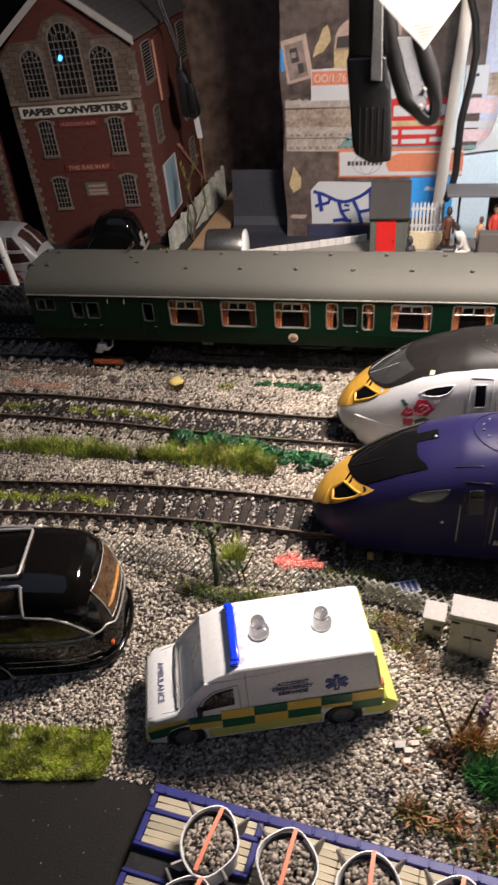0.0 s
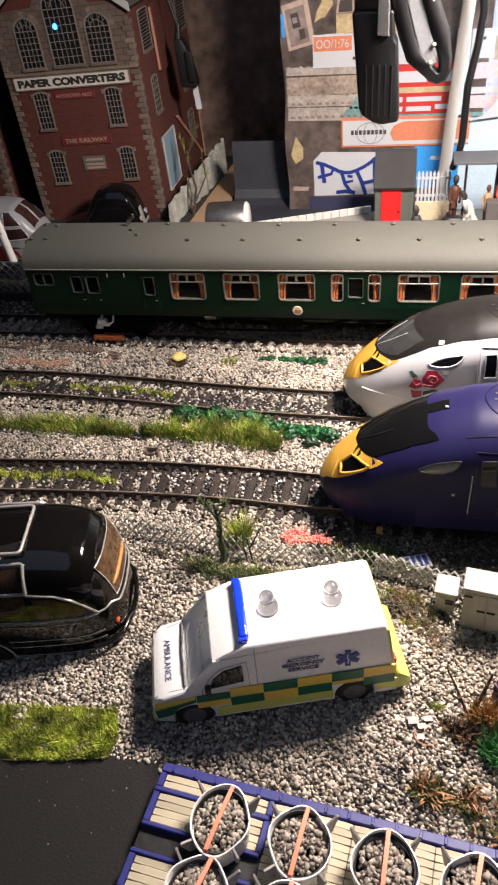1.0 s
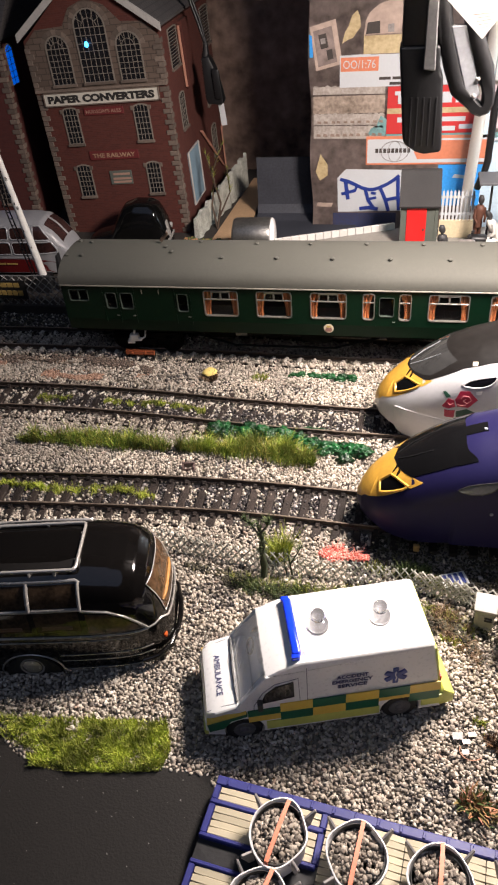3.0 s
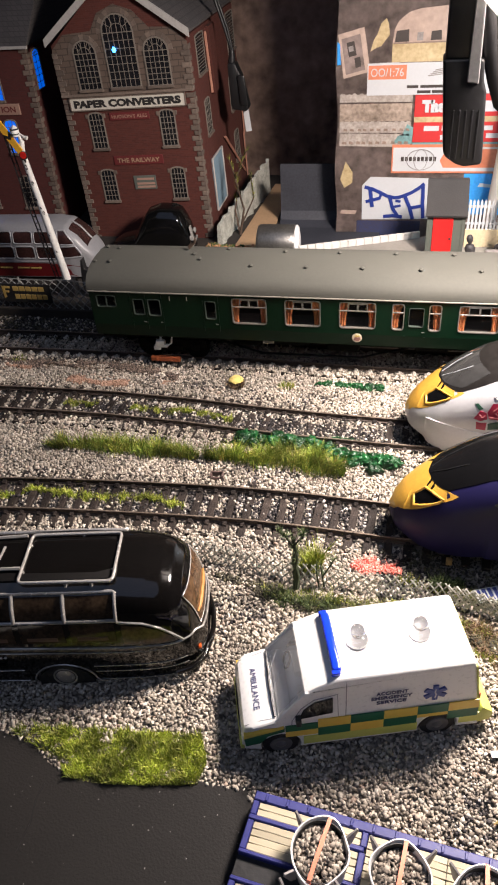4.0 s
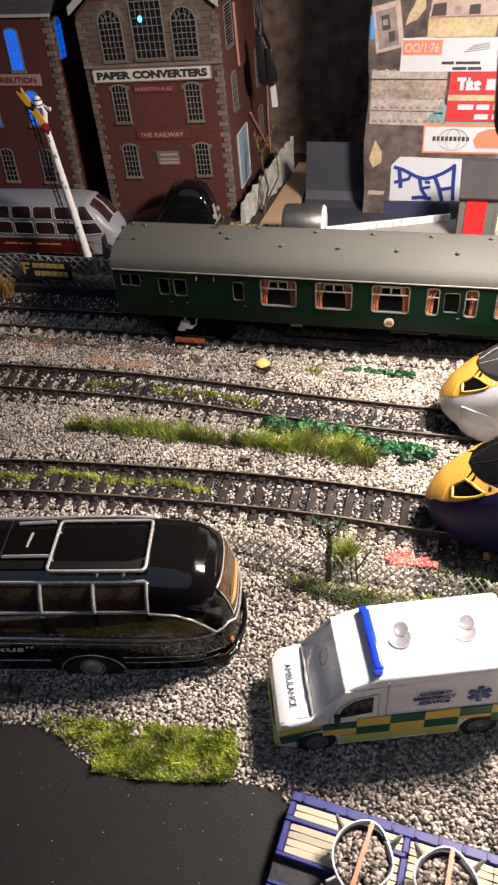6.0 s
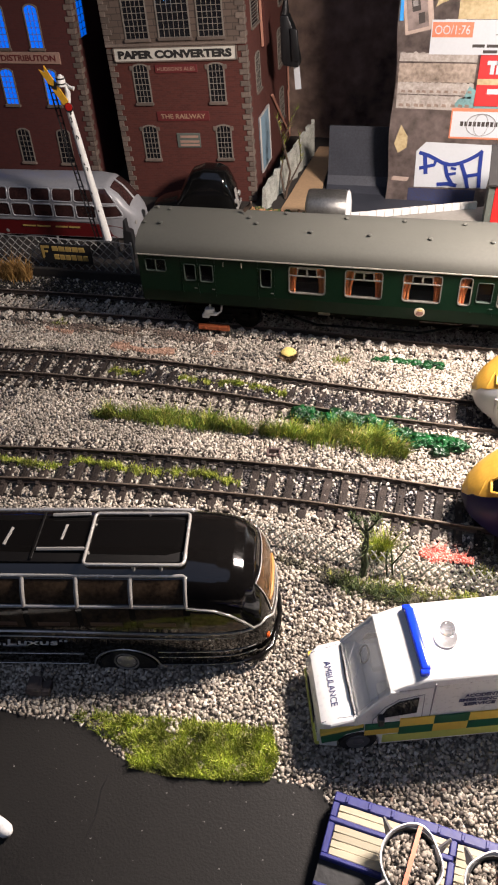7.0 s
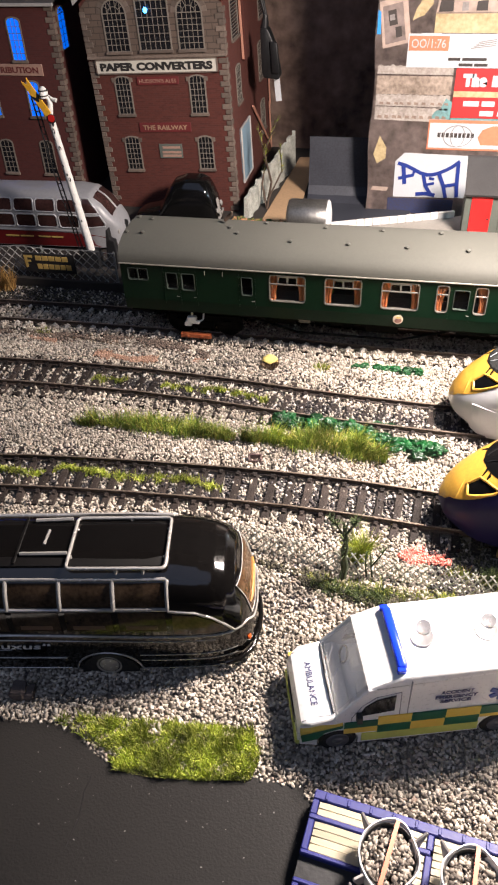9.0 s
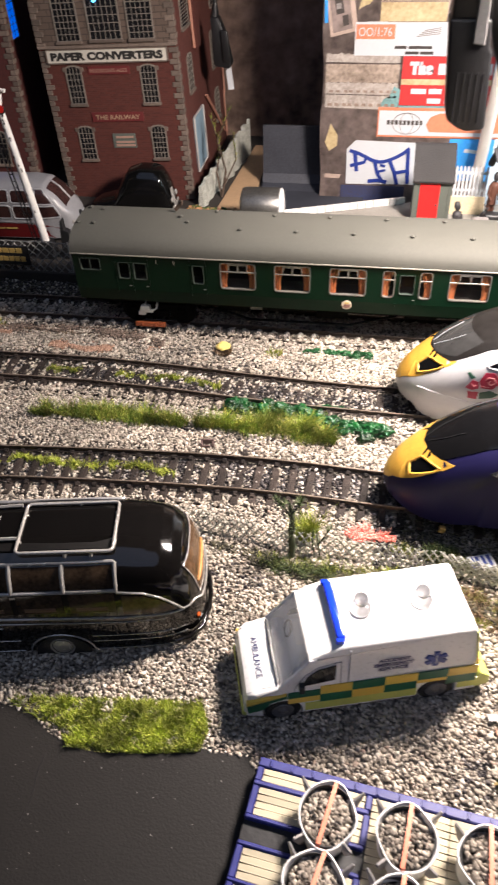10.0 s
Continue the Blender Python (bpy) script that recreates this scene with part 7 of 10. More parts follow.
def build_signal():
    c = thing("semaphore_signal", "white semaphore signal post with yellow fishtail arm, leaning", "signal", (-201.6, 339.5, 13.6), 0)
    M_POST = mat("chipped_white_post", (0.66, 0.65, 0.62), 0.5, var=0.12, coarse=0.15)
    lean = Vector((-0.122, 0.0, 1)).normalized()
    up = lambda h, dx=0.0, dy=0.0: (lean * h + Vector((dx, dy, 0)))
    bm = bmesh.new()
    tube(bm, [up(0), up(24), up(48), up(69)], [2.1, 1.95, 1.7, 1.5], 12)
    part("post", bm, M_POST, c, smooth=50)
    for h, a, r in ((8, -0.5, 0.5), (17, 0.3, 0.4), (26, -0.2, 0.55), (38, 0.5, 0.75), (40.5, 0.2, 0.45), (44.5, -0.3, 0.6), (53, 0.4, 0.8), (57, -0.4, 0.6), (61, 0.1, 0.9), (64, 0.5, 0.7), (66.5, -0.2, 0.8)):
        bm = bmesh.new()
        rad = 2.1 - 0.6 * h / 69 + 0.05
        p = up(h)
        ring = [(a + r / rad * 0.8 * math.cos(t) * (1 + 0.3 * math.sin(3 * t + h)), h + 1.5 * r * math.sin(t)) for t in np.linspace(0, 6.283, 9)[:-1]]
        vs = [bm.verts.new(up(hh) + Vector((rad * math.sin(aa), -rad * math.cos(aa), 0))) for aa, hh in ring]
        bm.faces.new(vs)
        bmesh.ops.solidify(bm, geom=list(bm.faces), thickness=0.12)
        part("paint_chip", bm, M_BLACK, c)
    bm = bmesh.new()
    box(bm, (-4.4, -3.2, -9.0), (4.4, 3.2, 0.6), bev=0.3)
    part("base", bm, M_BLACK, c, "black plinth")
    bm = bmesh.new()
    p = up(75.6, 0.5, -1.5)
    lathe(bm, [(0.4, 0), (2.0, 0.2), (2.1, 3.0), (1.5, 4.0), (0.6, 5.0)], p, 12)
    lamp = part("lamp", bm, M_POST, c, "white signal lamp", smooth=40)
    for h in (1.0, 3.1):
        bm = bmesh.new()
        lathe(bm, [(2.06, h), (2.2, h + 0.1), (2.2, h + 0.5), (1.9, h + 0.6)], p, 12)
        part("band", bm, M_BLACK, lamp)
    bm = bmesh.new()
    p = up(68, 0.6, -1.0)
    tube(bm, [p, p + Vector((1.2, -0.2, 5)), p + Vector((0.2, 0, 9.5)), p + Vector((2.6, 0, 7.0)), p + Vector((4.4, 0, 6.6))], [1.4, 1.2, 0.9, 0.8, 1.0], 8)
    part("bracket", bm, M_POST, c, smooth=50)
    # arm: points up and away from the post
    e0, e1 = up(68.6, 0.8, -2.6), up(84.0, -6.4, -2.6)
    ax = (e1 - e0).normalized()
    sd = Vector((ax.z, 0, -ax.x))
    def strip_poly(a, b, w, notch0, notch1, nm, m, label="", dy=0.0):
        bm = bmesh.new()
        pts = [e0 + ax * a - sd * w, e0 + ax * (a + notch0), e0 + ax * a + sd * w, e0 + ax * b + sd * w, e0 + ax * (b + notch1), e0 + ax * b - sd * w]
        prism(bm, [(q.x, q.z) for q in pts], "y", e0.y - 0.35 + dy, e0.y + 0.35 + dy)
        return part(nm, bm, m, c, label)
    M_ARMY = mat("arm_yellow", (0.72, 0.38, 0.03), 0.45)
    strip_poly(0, 8.2, 1.6, 0, -1.8, "arm", M_ARMY, "yellow fishtail arm")
    strip_poly(8.2, 10.4, 1.6, -1.8, -1.8, "chevron", M_BLACK)
    strip_poly(10.4, 17.4, 1.6, -1.8, -2.6, "arm_tip", M_ARMY)
    bm = bmesh.new()
    lathe(bm, [(2.1, 0.4), (2.1, -0.4)], e0 - ax * 2.0 + Vector((0, -0.2, 0)), 14, "y")
    s = part("spectacle", bm, M_BLACK, c, "black spectacle plate", smooth=40)
    bm = bmesh.new()
    lathe(bm, [(1.75, -0.45), (1.6, -0.6)], e0 - ax * 1.6 + Vector((0.3, -0.2, 0)), 12, "y")
    part("red_lens", bm, mat("red_lens_glass", (0.5, 0.02, 0.015), 0.15), s)
    # black counterweight lever beside the foot
    bm = bmesh.new()
    prism(bm, [(9.4, -9.0), (9.0, -1.0), (9.6, 5.6), (10.4, 12.4), (11.4, 12.8), (11.8, 7.4), (14.2, 6.6), (14.8, -2.0), (14.2, -9.0)], "y", -2.0, 2.0, bev=0.4)
    part("weight_lever", bm, M_BLACK, c, "black counterweight lever")
    # ladder
    for dx in (-8.4, -6.4):
        bm = bmesh.new()
        tube(bm, [up(-8, dx + 1.5, 1.0), up(40, dx + 0.6, 1.0), up(77, dx + 1.6, 0.5)], 0.38, 5)
        part("ladder_rail", bm, M_BLACK, c)
    for h in np.arange(-6, 76, 3.4):
        bm = bmesh.new()
        k = 0.6 + abs(h - 40) / 46
        tube(bm, [up(float(h), -8.4 + k, 1.0), up(float(h), -6.4 + k, 1.0)], 0.24, 4)
        part("ladder_rung", bm, M_BLACK, c)
    return c


build_signal()

M_WIRE = mat("galvanised_wire", (0.50, 0.49, 0.45), 0.45, 0.3, var=0.2)
M_WIREDARK = mat("dull_wire", (0.22, 0.215, 0.205), 0.55, 0.2, var=0.4, coarse=0.08)
M_MOSSY = mat("mossy_wire", (0.36, 0.36, 0.31), 0.6, 0.2, var=0.3, coarse=0.1)


def mesh_fence(name, label, line, z0, high, cell, wire, material, lean=(0, 0), posts=True):
    """Diamond mesh between ground points; lean: how far the top stands off, mm."""
    c = thing(name, label, "fence")
    pts = [Vector((x, y, 0)) for x, y in line]
    lens = [0.0]
    for a, b in zip(pts, pts[1:]):
        lens.append(lens[-1] + (b - a).length)
    def at(u, h):
        u = min(max(u, 0), lens[-1])
        for k in range(len(pts) - 1):
            if u <= lens[k + 1] + 1e-9:
                f = (u - lens[k]) / (lens[k + 1] - lens[k])
                p = pts[k].lerp(pts[k + 1], f)
                break
        wob = 0.35 * math.sin(u * 0.31) + 0.2 * math.sin(u * 0.83)
        return p + Vector((lean[0] * h / high, lean[1] * h / high + wob * h / high, z0 + h + 0.3 * math.sin(u * 0.2)))
    bm = bmesh.new()
    n = int(lens[-1] / cell) + 1
    steps = int(high / (cell * 0.5))
    for k in range(-steps, n + 1):
        for s in (1, -1):
            path = []
            for j in range(steps + 1):
                u = (k + (j * 0.5 if s > 0 else steps * 0.5 - j * 0.5)) * cell
                if -0.01 <= u <= lens[-1]:
                    q = at(u, j * high / steps)
                    q.y += 0.12 * s * (1 if j % 2 else -1)
                    path.append(q)
            if len(path) > 1:
                tube(bm, path, wire, 4)
    tagged(part("wire_mesh", bm, material, c), kind="stuff")
    if posts:
        bm = bmesh.new()
        tube(bm, [at(u, high) for u in np.linspace(0, lens[-1], 40)], wire * 1.1, 5)
        part("top_wire", bm, material, c)
        for u in np.linspace(0.5, lens[-1] - 0.5, max(2, int(lens[-1] / 38) + 1)):
            bm = bmesh.new()
            tube(bm, [at(u, 0) + Vector((0, 0.5, -0.5)), at(u, high) + Vector((0, 0.5, 0.8))], 0.55, 6)
            part("post", bm, material, c)
    return c


mesh_fence("yard_fence", "dull diamond-mesh fence with dark sign panel behind the track", [(-300, 326), (-240, 324.5), (-182, 323)], 4.8, 16.4, 4.6, 0.26, M_WIREDARK)
c = thing("fence_sign", "black fence panel with gold brand lettering shown as bars", "sign", (-218, 322.6, 0))
bm = bmesh.new()
box(bm, (-13.5, -0.5, 8.6), (14.2, 0.2, 19.0), bev=0.15, seg=1)
part("panel", bm, M_BLACK, c)
M_GOLDBAR = mat("gold_bar", (0.40, 0.27, 0.08), 0.5)
for a, b, z0, z1 in ((-7.0, 11.0, 15.2, 17.8), (-6.6, 12.2, 10.6, 13.4)):
    k = 5 if z0 > 12 else 6
    for i in range(k):
        w = (b - a) / k
        bm = bmesh.new()
        box(bm, (a + i * w + 0.2, -0.75, z0), (a + (i + 1) * w - 0.3, -0.45, z1), bev=0.1, seg=1)
        part("gold_bar", bm, M_GOLDBAR, c)
bm = bmesh.new()
prism(bm, [(-13.0, 17.8), (-8.4, 17.8), (-8.4, 16.6), (-11.4, 16.6), (-11.4, 15.2), (-9.4, 15.2), (-9.4, 14.2), (-11.4, 14.2), (-11.4, 11.6), (-12.6, 10.8)], "y", -0.75, -0.45)
part("gold_mark", bm, M_GOLDBAR, c)

# silver tank
M_TANK = mat("dented_silver", (0.17, 0.165, 0.155), 0.35, 0.8, var=0.3, coarse=0.1, bump=0.2)
c = thing("storage_tank", "dull silver cylindrical tank lying behind the coach", "tank", (-94, 385, 15), 2)
bm = bmesh.new()
lathe(bm, [(0.2, -11.6), (6.0, -11.4), (9.6, -10.4), (10.2, -9), (10.2, 9.4), (9.8, 10.2)], (0, 0, 2.0), 32, "x")
part("shell", bm, M_TANK, c, smooth=40)
bm = bmesh.new()
lathe(bm, [(9.8, 10.2), (10.1, 10.8), (9.0, 11.8), (5, 12.6), (0.2, 12.8)], (0, 0, 2.0), 32, "x")
part("end_cap", bm, M_AMBW, c, "pale end cap", smooth=40)
for x in (-7, 7):
    bm = bmesh.new()
    box(bm, (x - 1.2, -7, -10.2), (x + 1.2, 7, -5.5))
    part("cradle", bm, M_BLACK, c)

# sandy path, white lichened wall, grey board
M_SAND = mat("sandy_path", (0.357, 0.2295, 0.1275), 0.85, var=0.2, coarse=0.05, fine=0.8, bump=0.3)
bm = bmesh.new()
prism(bm, [(-124, 404), (-104, 404), (-104.5, 440), (-106, 512), (-117, 512), (-121, 450)], "z", 4.0, 5.8, bev=0.3, seg=1)
tagged(part("path", bm, M_SAND), "sandy path beside the factory wall", "path", kind="structure")
M_LICHEN = mat("lichened_white_stone", (0.33, 0.33, 0.29), 0.9, var=0.5, coarse=0.25, fine=1.6, bump=0.8)
c = thing("low_wall", "crusted whitish low wall leading past the factory", "wall")
bm = bmesh.new()
rows = []
for k, f in enumerate(np.linspace(0, 1, 26)):
    x, y = -133.5 + 14.5 * f + 0.8 * math.sin(k * 1.9), 409 + 88 * f
    h = 12 + 10 * f + 0.9 * math.sin(k * 2.3)
    rows.append([bm.verts.new((x - 1.4, y, 4.5)), bm.verts.new((x + 1.8 + 0.5 * math.sin(k), y, 4.5)), bm.verts.new((x + 1.0 + 0.4 * math.sin(k * 3.1), y, 5 + h)), bm.verts.new((x - 0.8, y, 5 + h))])
for a, b in zip(rows, rows[1:]):
    for k in range(4):
        bm.faces.new((a[k], a[(k + 1) % 4], b[(k + 1) % 4], b[k]))
bm.faces.new(rows[0]), bm.faces.new(rows[-1])
bmesh.ops.recalc_face_normals(bm, faces=list(bm.faces))
part("wall_face", bm, M_LICHEN, c)
c = thing("grey_board", "bent blue-grey card standing up against the backcloth", "board")
bm = bmesh.new()
prism(bm, [(398, 5.4), (436, 5.4), (443, 7.4), (446, 12), (449, 39.5), (450, 39.5), (447, 11.6), (443.6, 6.6), (436, 4.6), (398, 4.6)], "x", -102, -40)
part("board", bm, M_BOARD, c)

# ---------------------------------------------------------------- printed sheet behind the platform
def flat(parent, u0, z0, u1, z1, layer, material, nm, label=""):
    bm = bmesh.new()
    y = 430 - 0.06 * layer
    box(bm, (u0, y - 0.06, z0), (u1, y + 0.05, z1))
    return part(nm, bm, material, parent, label)


def flat_poly(parent, poly, layer, material, nm, label=""):
    bm = bmesh.new()
    y = 430 - 0.06 * layer
    prism(bm, poly, "y", y - 0.06, y + 0.05)
    return part(nm, bm, material, parent, label)


M_PRINT = mat("brown_print", (0.152, 0.110, 0.096), 0.5, var=0.6, coarse=0.045, fine=0.25, bump=0.05, second=(0.335, 0.26, 0.235))
M_PRINTL = mat("pale_stone_print", (0.345, 0.285, 0.245), 0.5, var=0.4, coarse=0.2, fine=0.7, bump=0.05, second=(0.51, 0.455, 0.41))
M_PRINTM = mat("stone_print", (0.27, 0.20, 0.15), 0.5, var=0.6, coarse=0.12, fine=0.5, bump=0.05, second=(0.50, 0.40, 0.325))
M_PWHITE = mat("paper_white", (0.53, 0.545, 0.565), 0.5, var=0.04)
M_PRED = mat("print_red", (0.51, 0.02975, 0.02975), 0.5, var=0.06)
M_PORANGE = mat("print_orange", (0.612, 0.204, 0.1105), 0.5, var=0.15, fine=0.5)
M_PBLUE = mat("print_sky_blue", (0.04, 0.30, 0.75), 0.45, var=0.2, coarse=0.05)
M_PYELLOW = mat("print_yellow", (0.51, 0.3655, 0.17), 0.5, var=0.35, coarse=0.12, fine=0.5, second=(0.629, 0.51, 0.306))
M_PGREY = mat("print_grey", (0.26, 0.235, 0.225), 0.5, var=0.35, coarse=0.1)
M_PDARK = mat("print_dark", (0.05, 0.04, 0.036), 0.5, var=0.2)
M_PNAVY = mat("marker_blue", (0.015, 0.035, 0.22), 0.5, var=0.15)
M_PTEAL = mat("print_teal", (0.16, 0.30, 0.30), 0.5, var=0.4, coarse=0.08)
M_PINKY = mat("print_beige", (0.43, 0.325, 0.27), 0.5, var=0.3, coarse=0.05, fine=0.3)
M_PSHADE = mat("print_shade", (0.24, 0.175, 0.14), 0.5, var=0.4, coarse=0.2, fine=0.7)

p = thing("printed_backdrop_sheet", "glossy collage of printed card packets behind the platform", "poster", (3.2, 0, -0.9))
bm = bmesh.new()
nx, nz = 30, 30
grid = [[bm.verts.new((-69.5 + 150 * i / nx + (0.7 * math.sin(j * 0.7) if i == 0 else 0), 430.15 + 0.05 * math.sin(i * 0.9 + j * 0.5), 4 + 180 * j / nz)) for i in range(nx + 1)] for j in range(nz + 1)]
for j in range(nz):
    for i in range(nx):
        bm.faces.new((grid[j][i], grid[j][i + 1], grid[j + 1][i + 1], grid[j + 1][i]))
bmesh.ops.solidify(bm, geom=list(bm.faces), thickness=-0.6)
part("sheet", bm, M_PRINT, p, smooth=60)
# a printed doorway and a yellow brake van picture
d = flat_poly(p, [(-69.0, 112.3), (-55.6, 115.5), (-51.8, 94.6), (-65.9, 91.3)], 2, M_PINKY, "door_print", "picture of a pale-framed door")
flat_poly(p, [(-67.3, 110.2), (-57.6, 112.5), (-54.6, 95.6), (-64.7, 93.2)], 3, M_PRINT, "door_print_leaf")
flat_poly(p, [(-64.6, 108.4), (-60.6, 109.3), (-59.2, 102.6), (-63.2, 101.7)], 4, M_PDARK, "door_print_glass")
flat_poly(p, [(-63.6, 106.6), (-61.2, 107.1), (-60.7, 104.6), (-63.1, 104.1)], 5, M_PGREY, "door_print_plate")
flat_poly(p, [(-60.4, 101.2), (-57.4, 101.9), (-56.6, 97.2), (-59.6, 96.5)], 4, M_PDARK, "door_print_panel")
flat_poly(p, [(-69.3, 98), (-67.4, 98), (-67.9, 108), (-69.3, 109)], 3, M_PBLUE, "blue_edge_print")
flat_poly(p, [(-41.0, 98.6), (-8.0, 98.6), (-6.0, 124.2), (-14.0, 123.8), (-21.4, 123.3), (-28.2, 122.8), (-33.5, 121.3), (-38.3, 117.7), (-40.2, 114.0), (-41.0, 107.6)], 2, M_PINKY, "van_print", "picture of a cream van")
flat_poly(p, [(-41.0, 98.7), (-8.0, 98.7), (-8.0, 107.6), (-41.0, 107.4)], 3, M_PYELLOW, "van_print_side")
flat_poly(p, [(-40.0, 108.0), (-32.8, 108.2), (-33.0, 113.8), (-39.2, 113.2)], 4, M_PDARK, "van_print_window")
flat_poly(p, [(-28.9, 108.5), (-25.7, 108.5), (-25.8, 112.4), (-28.8, 112.2)], 4, M_PGREY, "van_print_window")
flat_poly(p, [(-22.0, 108.5), (-16.6, 108.6), (-16.8, 113.0), (-21.8, 112.6)], 4, M_PDARK, "van_print_window")
flat_poly(p, [(-40.6, 107.2), (-8.0, 107.4), (-8.0, 108.1), (-40.6, 107.9)], 5, M_PSHADE, "van_print_line")
flat_poly(p, [(-52.2, 104), (-50.6, 109.5), (-48.8, 112.2), (-47.2, 116.7), (-44.5, 119.1), (-43.2, 116.2), (-42.6, 111.5), (-44.6, 109.2), (-46.6, 106.5), (-49.4, 105.6)], 2, M_PYELLOW, "tree_print")
flat_poly(p, [(-46, 146), (-4, 148), (-4, 154), (-45, 152)], 3, M_PWHITE, "paper_strip")
flat(p, -47, 96.4, -37, 98.6, 3, M_PWHITE, "paper_strip")
# label with the scale
b = flat(p, -53.3, 82.8, 10.0, 98.4, 4, M_PWHITE, "white_label", "white printed packet label")
flat(p, -52.8, 90.6, -33.0, 97.4, 5, M_PORANGE, "orange_field")
lettering("OO/1:76", 4.0, M_PWHITE, p, facing(-43.0, 429.35, 94.0), wide=17)
for u0, u1, z in ((-32.5, -26.5, 86.8), (-25.5, -13.5, 86.8), (-27, -20, 84.2), (-19.4, -12.6, 84.2)):
    flat(p, u0, z - 0.7, u1, z + 0.7, 5, M_PDARK, "print_bar")
for k in range(4):
    flat_poly(p, [(-22 + k * 1.2, 91.6 + 0.9 * k), (-10, 93.0 + 0.9 * k), (-10, 93.5 + 0.9 * k), (-22 + k * 1.2, 92.1 + 0.9 * k)], 5, M_PGREY, "print_line")
# stone courses
for z0, z1, m, dz in ((79.2, 83.0, M_PRINTL, 0.3), (69.6, 78.6, M_PRINTM, 0), (63.4, 69.0, M_PRINTL, 0.4), (55.8, 62.6, M_PRINTL, 0.8)):
    flat_poly(p, [(-67.8, z0 + dz), (-29, z0), (-29, z1), (-67.6, z1 + dz)], 2, m, "stone_course_print")
for z0, n_ in ((82.6, 12), (68.6, 12), (62.0, 12)):
    for k in range(n_):
        u = -67 + k * 3.2 + random.uniform(-0.5, 0.5)
        hh = random.uniform(0.8, 1.6)
        flat_poly(p, [(u, z0), (u + 2.0, z0 - 0.2), (u + 2.3, z0 + hh * 0.7), (u + 1.2, z0 + hh), (u + 0.2, z0 + hh * 0.8)], 3, M_PRINTL, "block_print")
for k in range(10):
    u = -66.5 + k * 3.8 + random.uniform(-0.5, 0.5)
    flat_poly(p, [(u, 57.6), (u + 2.4, 57.4), (u + 2.2, 58.8), (u + 0.3, 59.1)], 4, M_PSHADE, "shadow_print")
    flat_poly(p, [(u + 0.6, 64.6), (u + 2.8, 64.4), (u + 2.6, 65.6), (u + 0.8, 65.8)], 4, M_PSHADE, "shadow_print")
flat_poly(p, [(-38, 58), (-28, 57.4), (-27.6, 66), (-31, 68), (-33, 63), (-36, 61.4)], 3, M_PTEAL, "tree_print")
# red address label: the writing becomes bars
r_ = flat(p, -27.6, 58.4, 19.0, 82.6, 4, M_PRED, "red_label", "red packet label with pale bars of writing")
flat(p, -27.6, 68.8, 19.0, 71.6, 5, M_PYELLOW, "pale_band")
lettering("The", 6.4, M_PWHITE, p, facing(-17.6, 429.35, 77.0), wide=12.5, bold=0.09)
for u0, u1, z, h in ((-9, 6, 76.6, 5.4), (8, 18.4, 76.6, 5.4), (-22, -14, 65.6, 2.6), (-12.6, -6, 65.6, 2.6), (-4, 14, 65.6, 2.4), (-13, -6, 60.8, 2.6), (-4, 9, 60.8, 2.4), (11, 18, 61.6, 2.4)):
    flat(p, u0, z - h / 2, u1, z + h / 2, 5, M_PWHITE, "print_bar")
flat(p, -27.6, 55.4, 36, 58.2, 3, M_PTEAL, "teal_band")
# white and orange label with globe mark
flat(p, -38.4, 41.6, 30, 57.2, 5, M_PORANGE, "label_edge")
flat(p, -37.6, 42.6, 30, 55.6, 6, M_PWHITE, "white_label", "white packet label with orange edge")
for k in range(9):
    flat(p, -33.2 + 2.2 * k, 48.2, -31.6 + 2.2 * k, 50.6, 7, M_PDARK, "print_bar")
bm = bmesh.new()
tube(bm, [(-22.5 + 7.6 * math.cos(t), 429.35, 49 + 5.6 * math.sin(t)) for t in np.linspace(0, 6.283, 24, endpoint=False)], 0.18, 4, closed=True)
tube(bm, [(-22.5 + 3.6 * math.cos(t), 429.35, 49 + 5.6 * math.sin(t)) for t in np.linspace(0, 6.283, 24, endpoint=False)], 0.14, 4, closed=True)
part("globe_mark", bm, M_PGREY, p)
flat_poly(p, [(-10, 44.6), (-12, 48.5), (-10, 52.5), (-5, 54.6), (30, 54.6), (30, 44.6)], 7, M_PORANGE, "orange_swoosh")
# lower corner: brown, blue and the white card with blue marker strokes
flat(p, 2.0, 18, 26.0, 41.2, 3, M_PBLUE, "blue_field")
flat_poly(p, [(10, 34), (18, 33.4), (19, 35), (11, 36)], 4, M_PWHITE, "white_mark")
flat(p, 26.0, 5, 76, 56, 3, mat("pale_blue_print", (0.55, 0.68, 0.78), 0.5, var=0.15, coarse=0.02), "pale_blue_field")
M_PPALE = mat("washed_pink_print", (0.62, 0.47, 0.50), 0.5, var=0.25, coarse=0.04)
# pale cyan that paints a strip of cool glare onto the sheet
M_PGLARE = mat("cyan_glare_paint", (0.58, 0.74, 0.82), 0.5, var=0.2, coarse=0.04)
flat(p, 19.4, 42, 26.4, 98, 5, M_PGLARE, "cyan_glare_strip")
flat(p, 26.8, 74.5, 44, 82, 5, M_PPALE, "washed_pink_label")
flat(p, 26.8, 67.2, 44, 70.4, 5, M_PWHITE, "white_band")
flat(p, 26.8, 60.2, 45, 66.4, 5, M_PPALE, "washed_pink_label")
flat(p, 26.8, 84, 38, 97.5, 5, M_PWHITE, "white_label")
flat(p, 29.6, 92.4, 33.6, 93.8, 6, M_PDARK, "print_bar")
flat(p, 38.4, 83, 52, 94, 5, M_PRINTM, "brown_field")
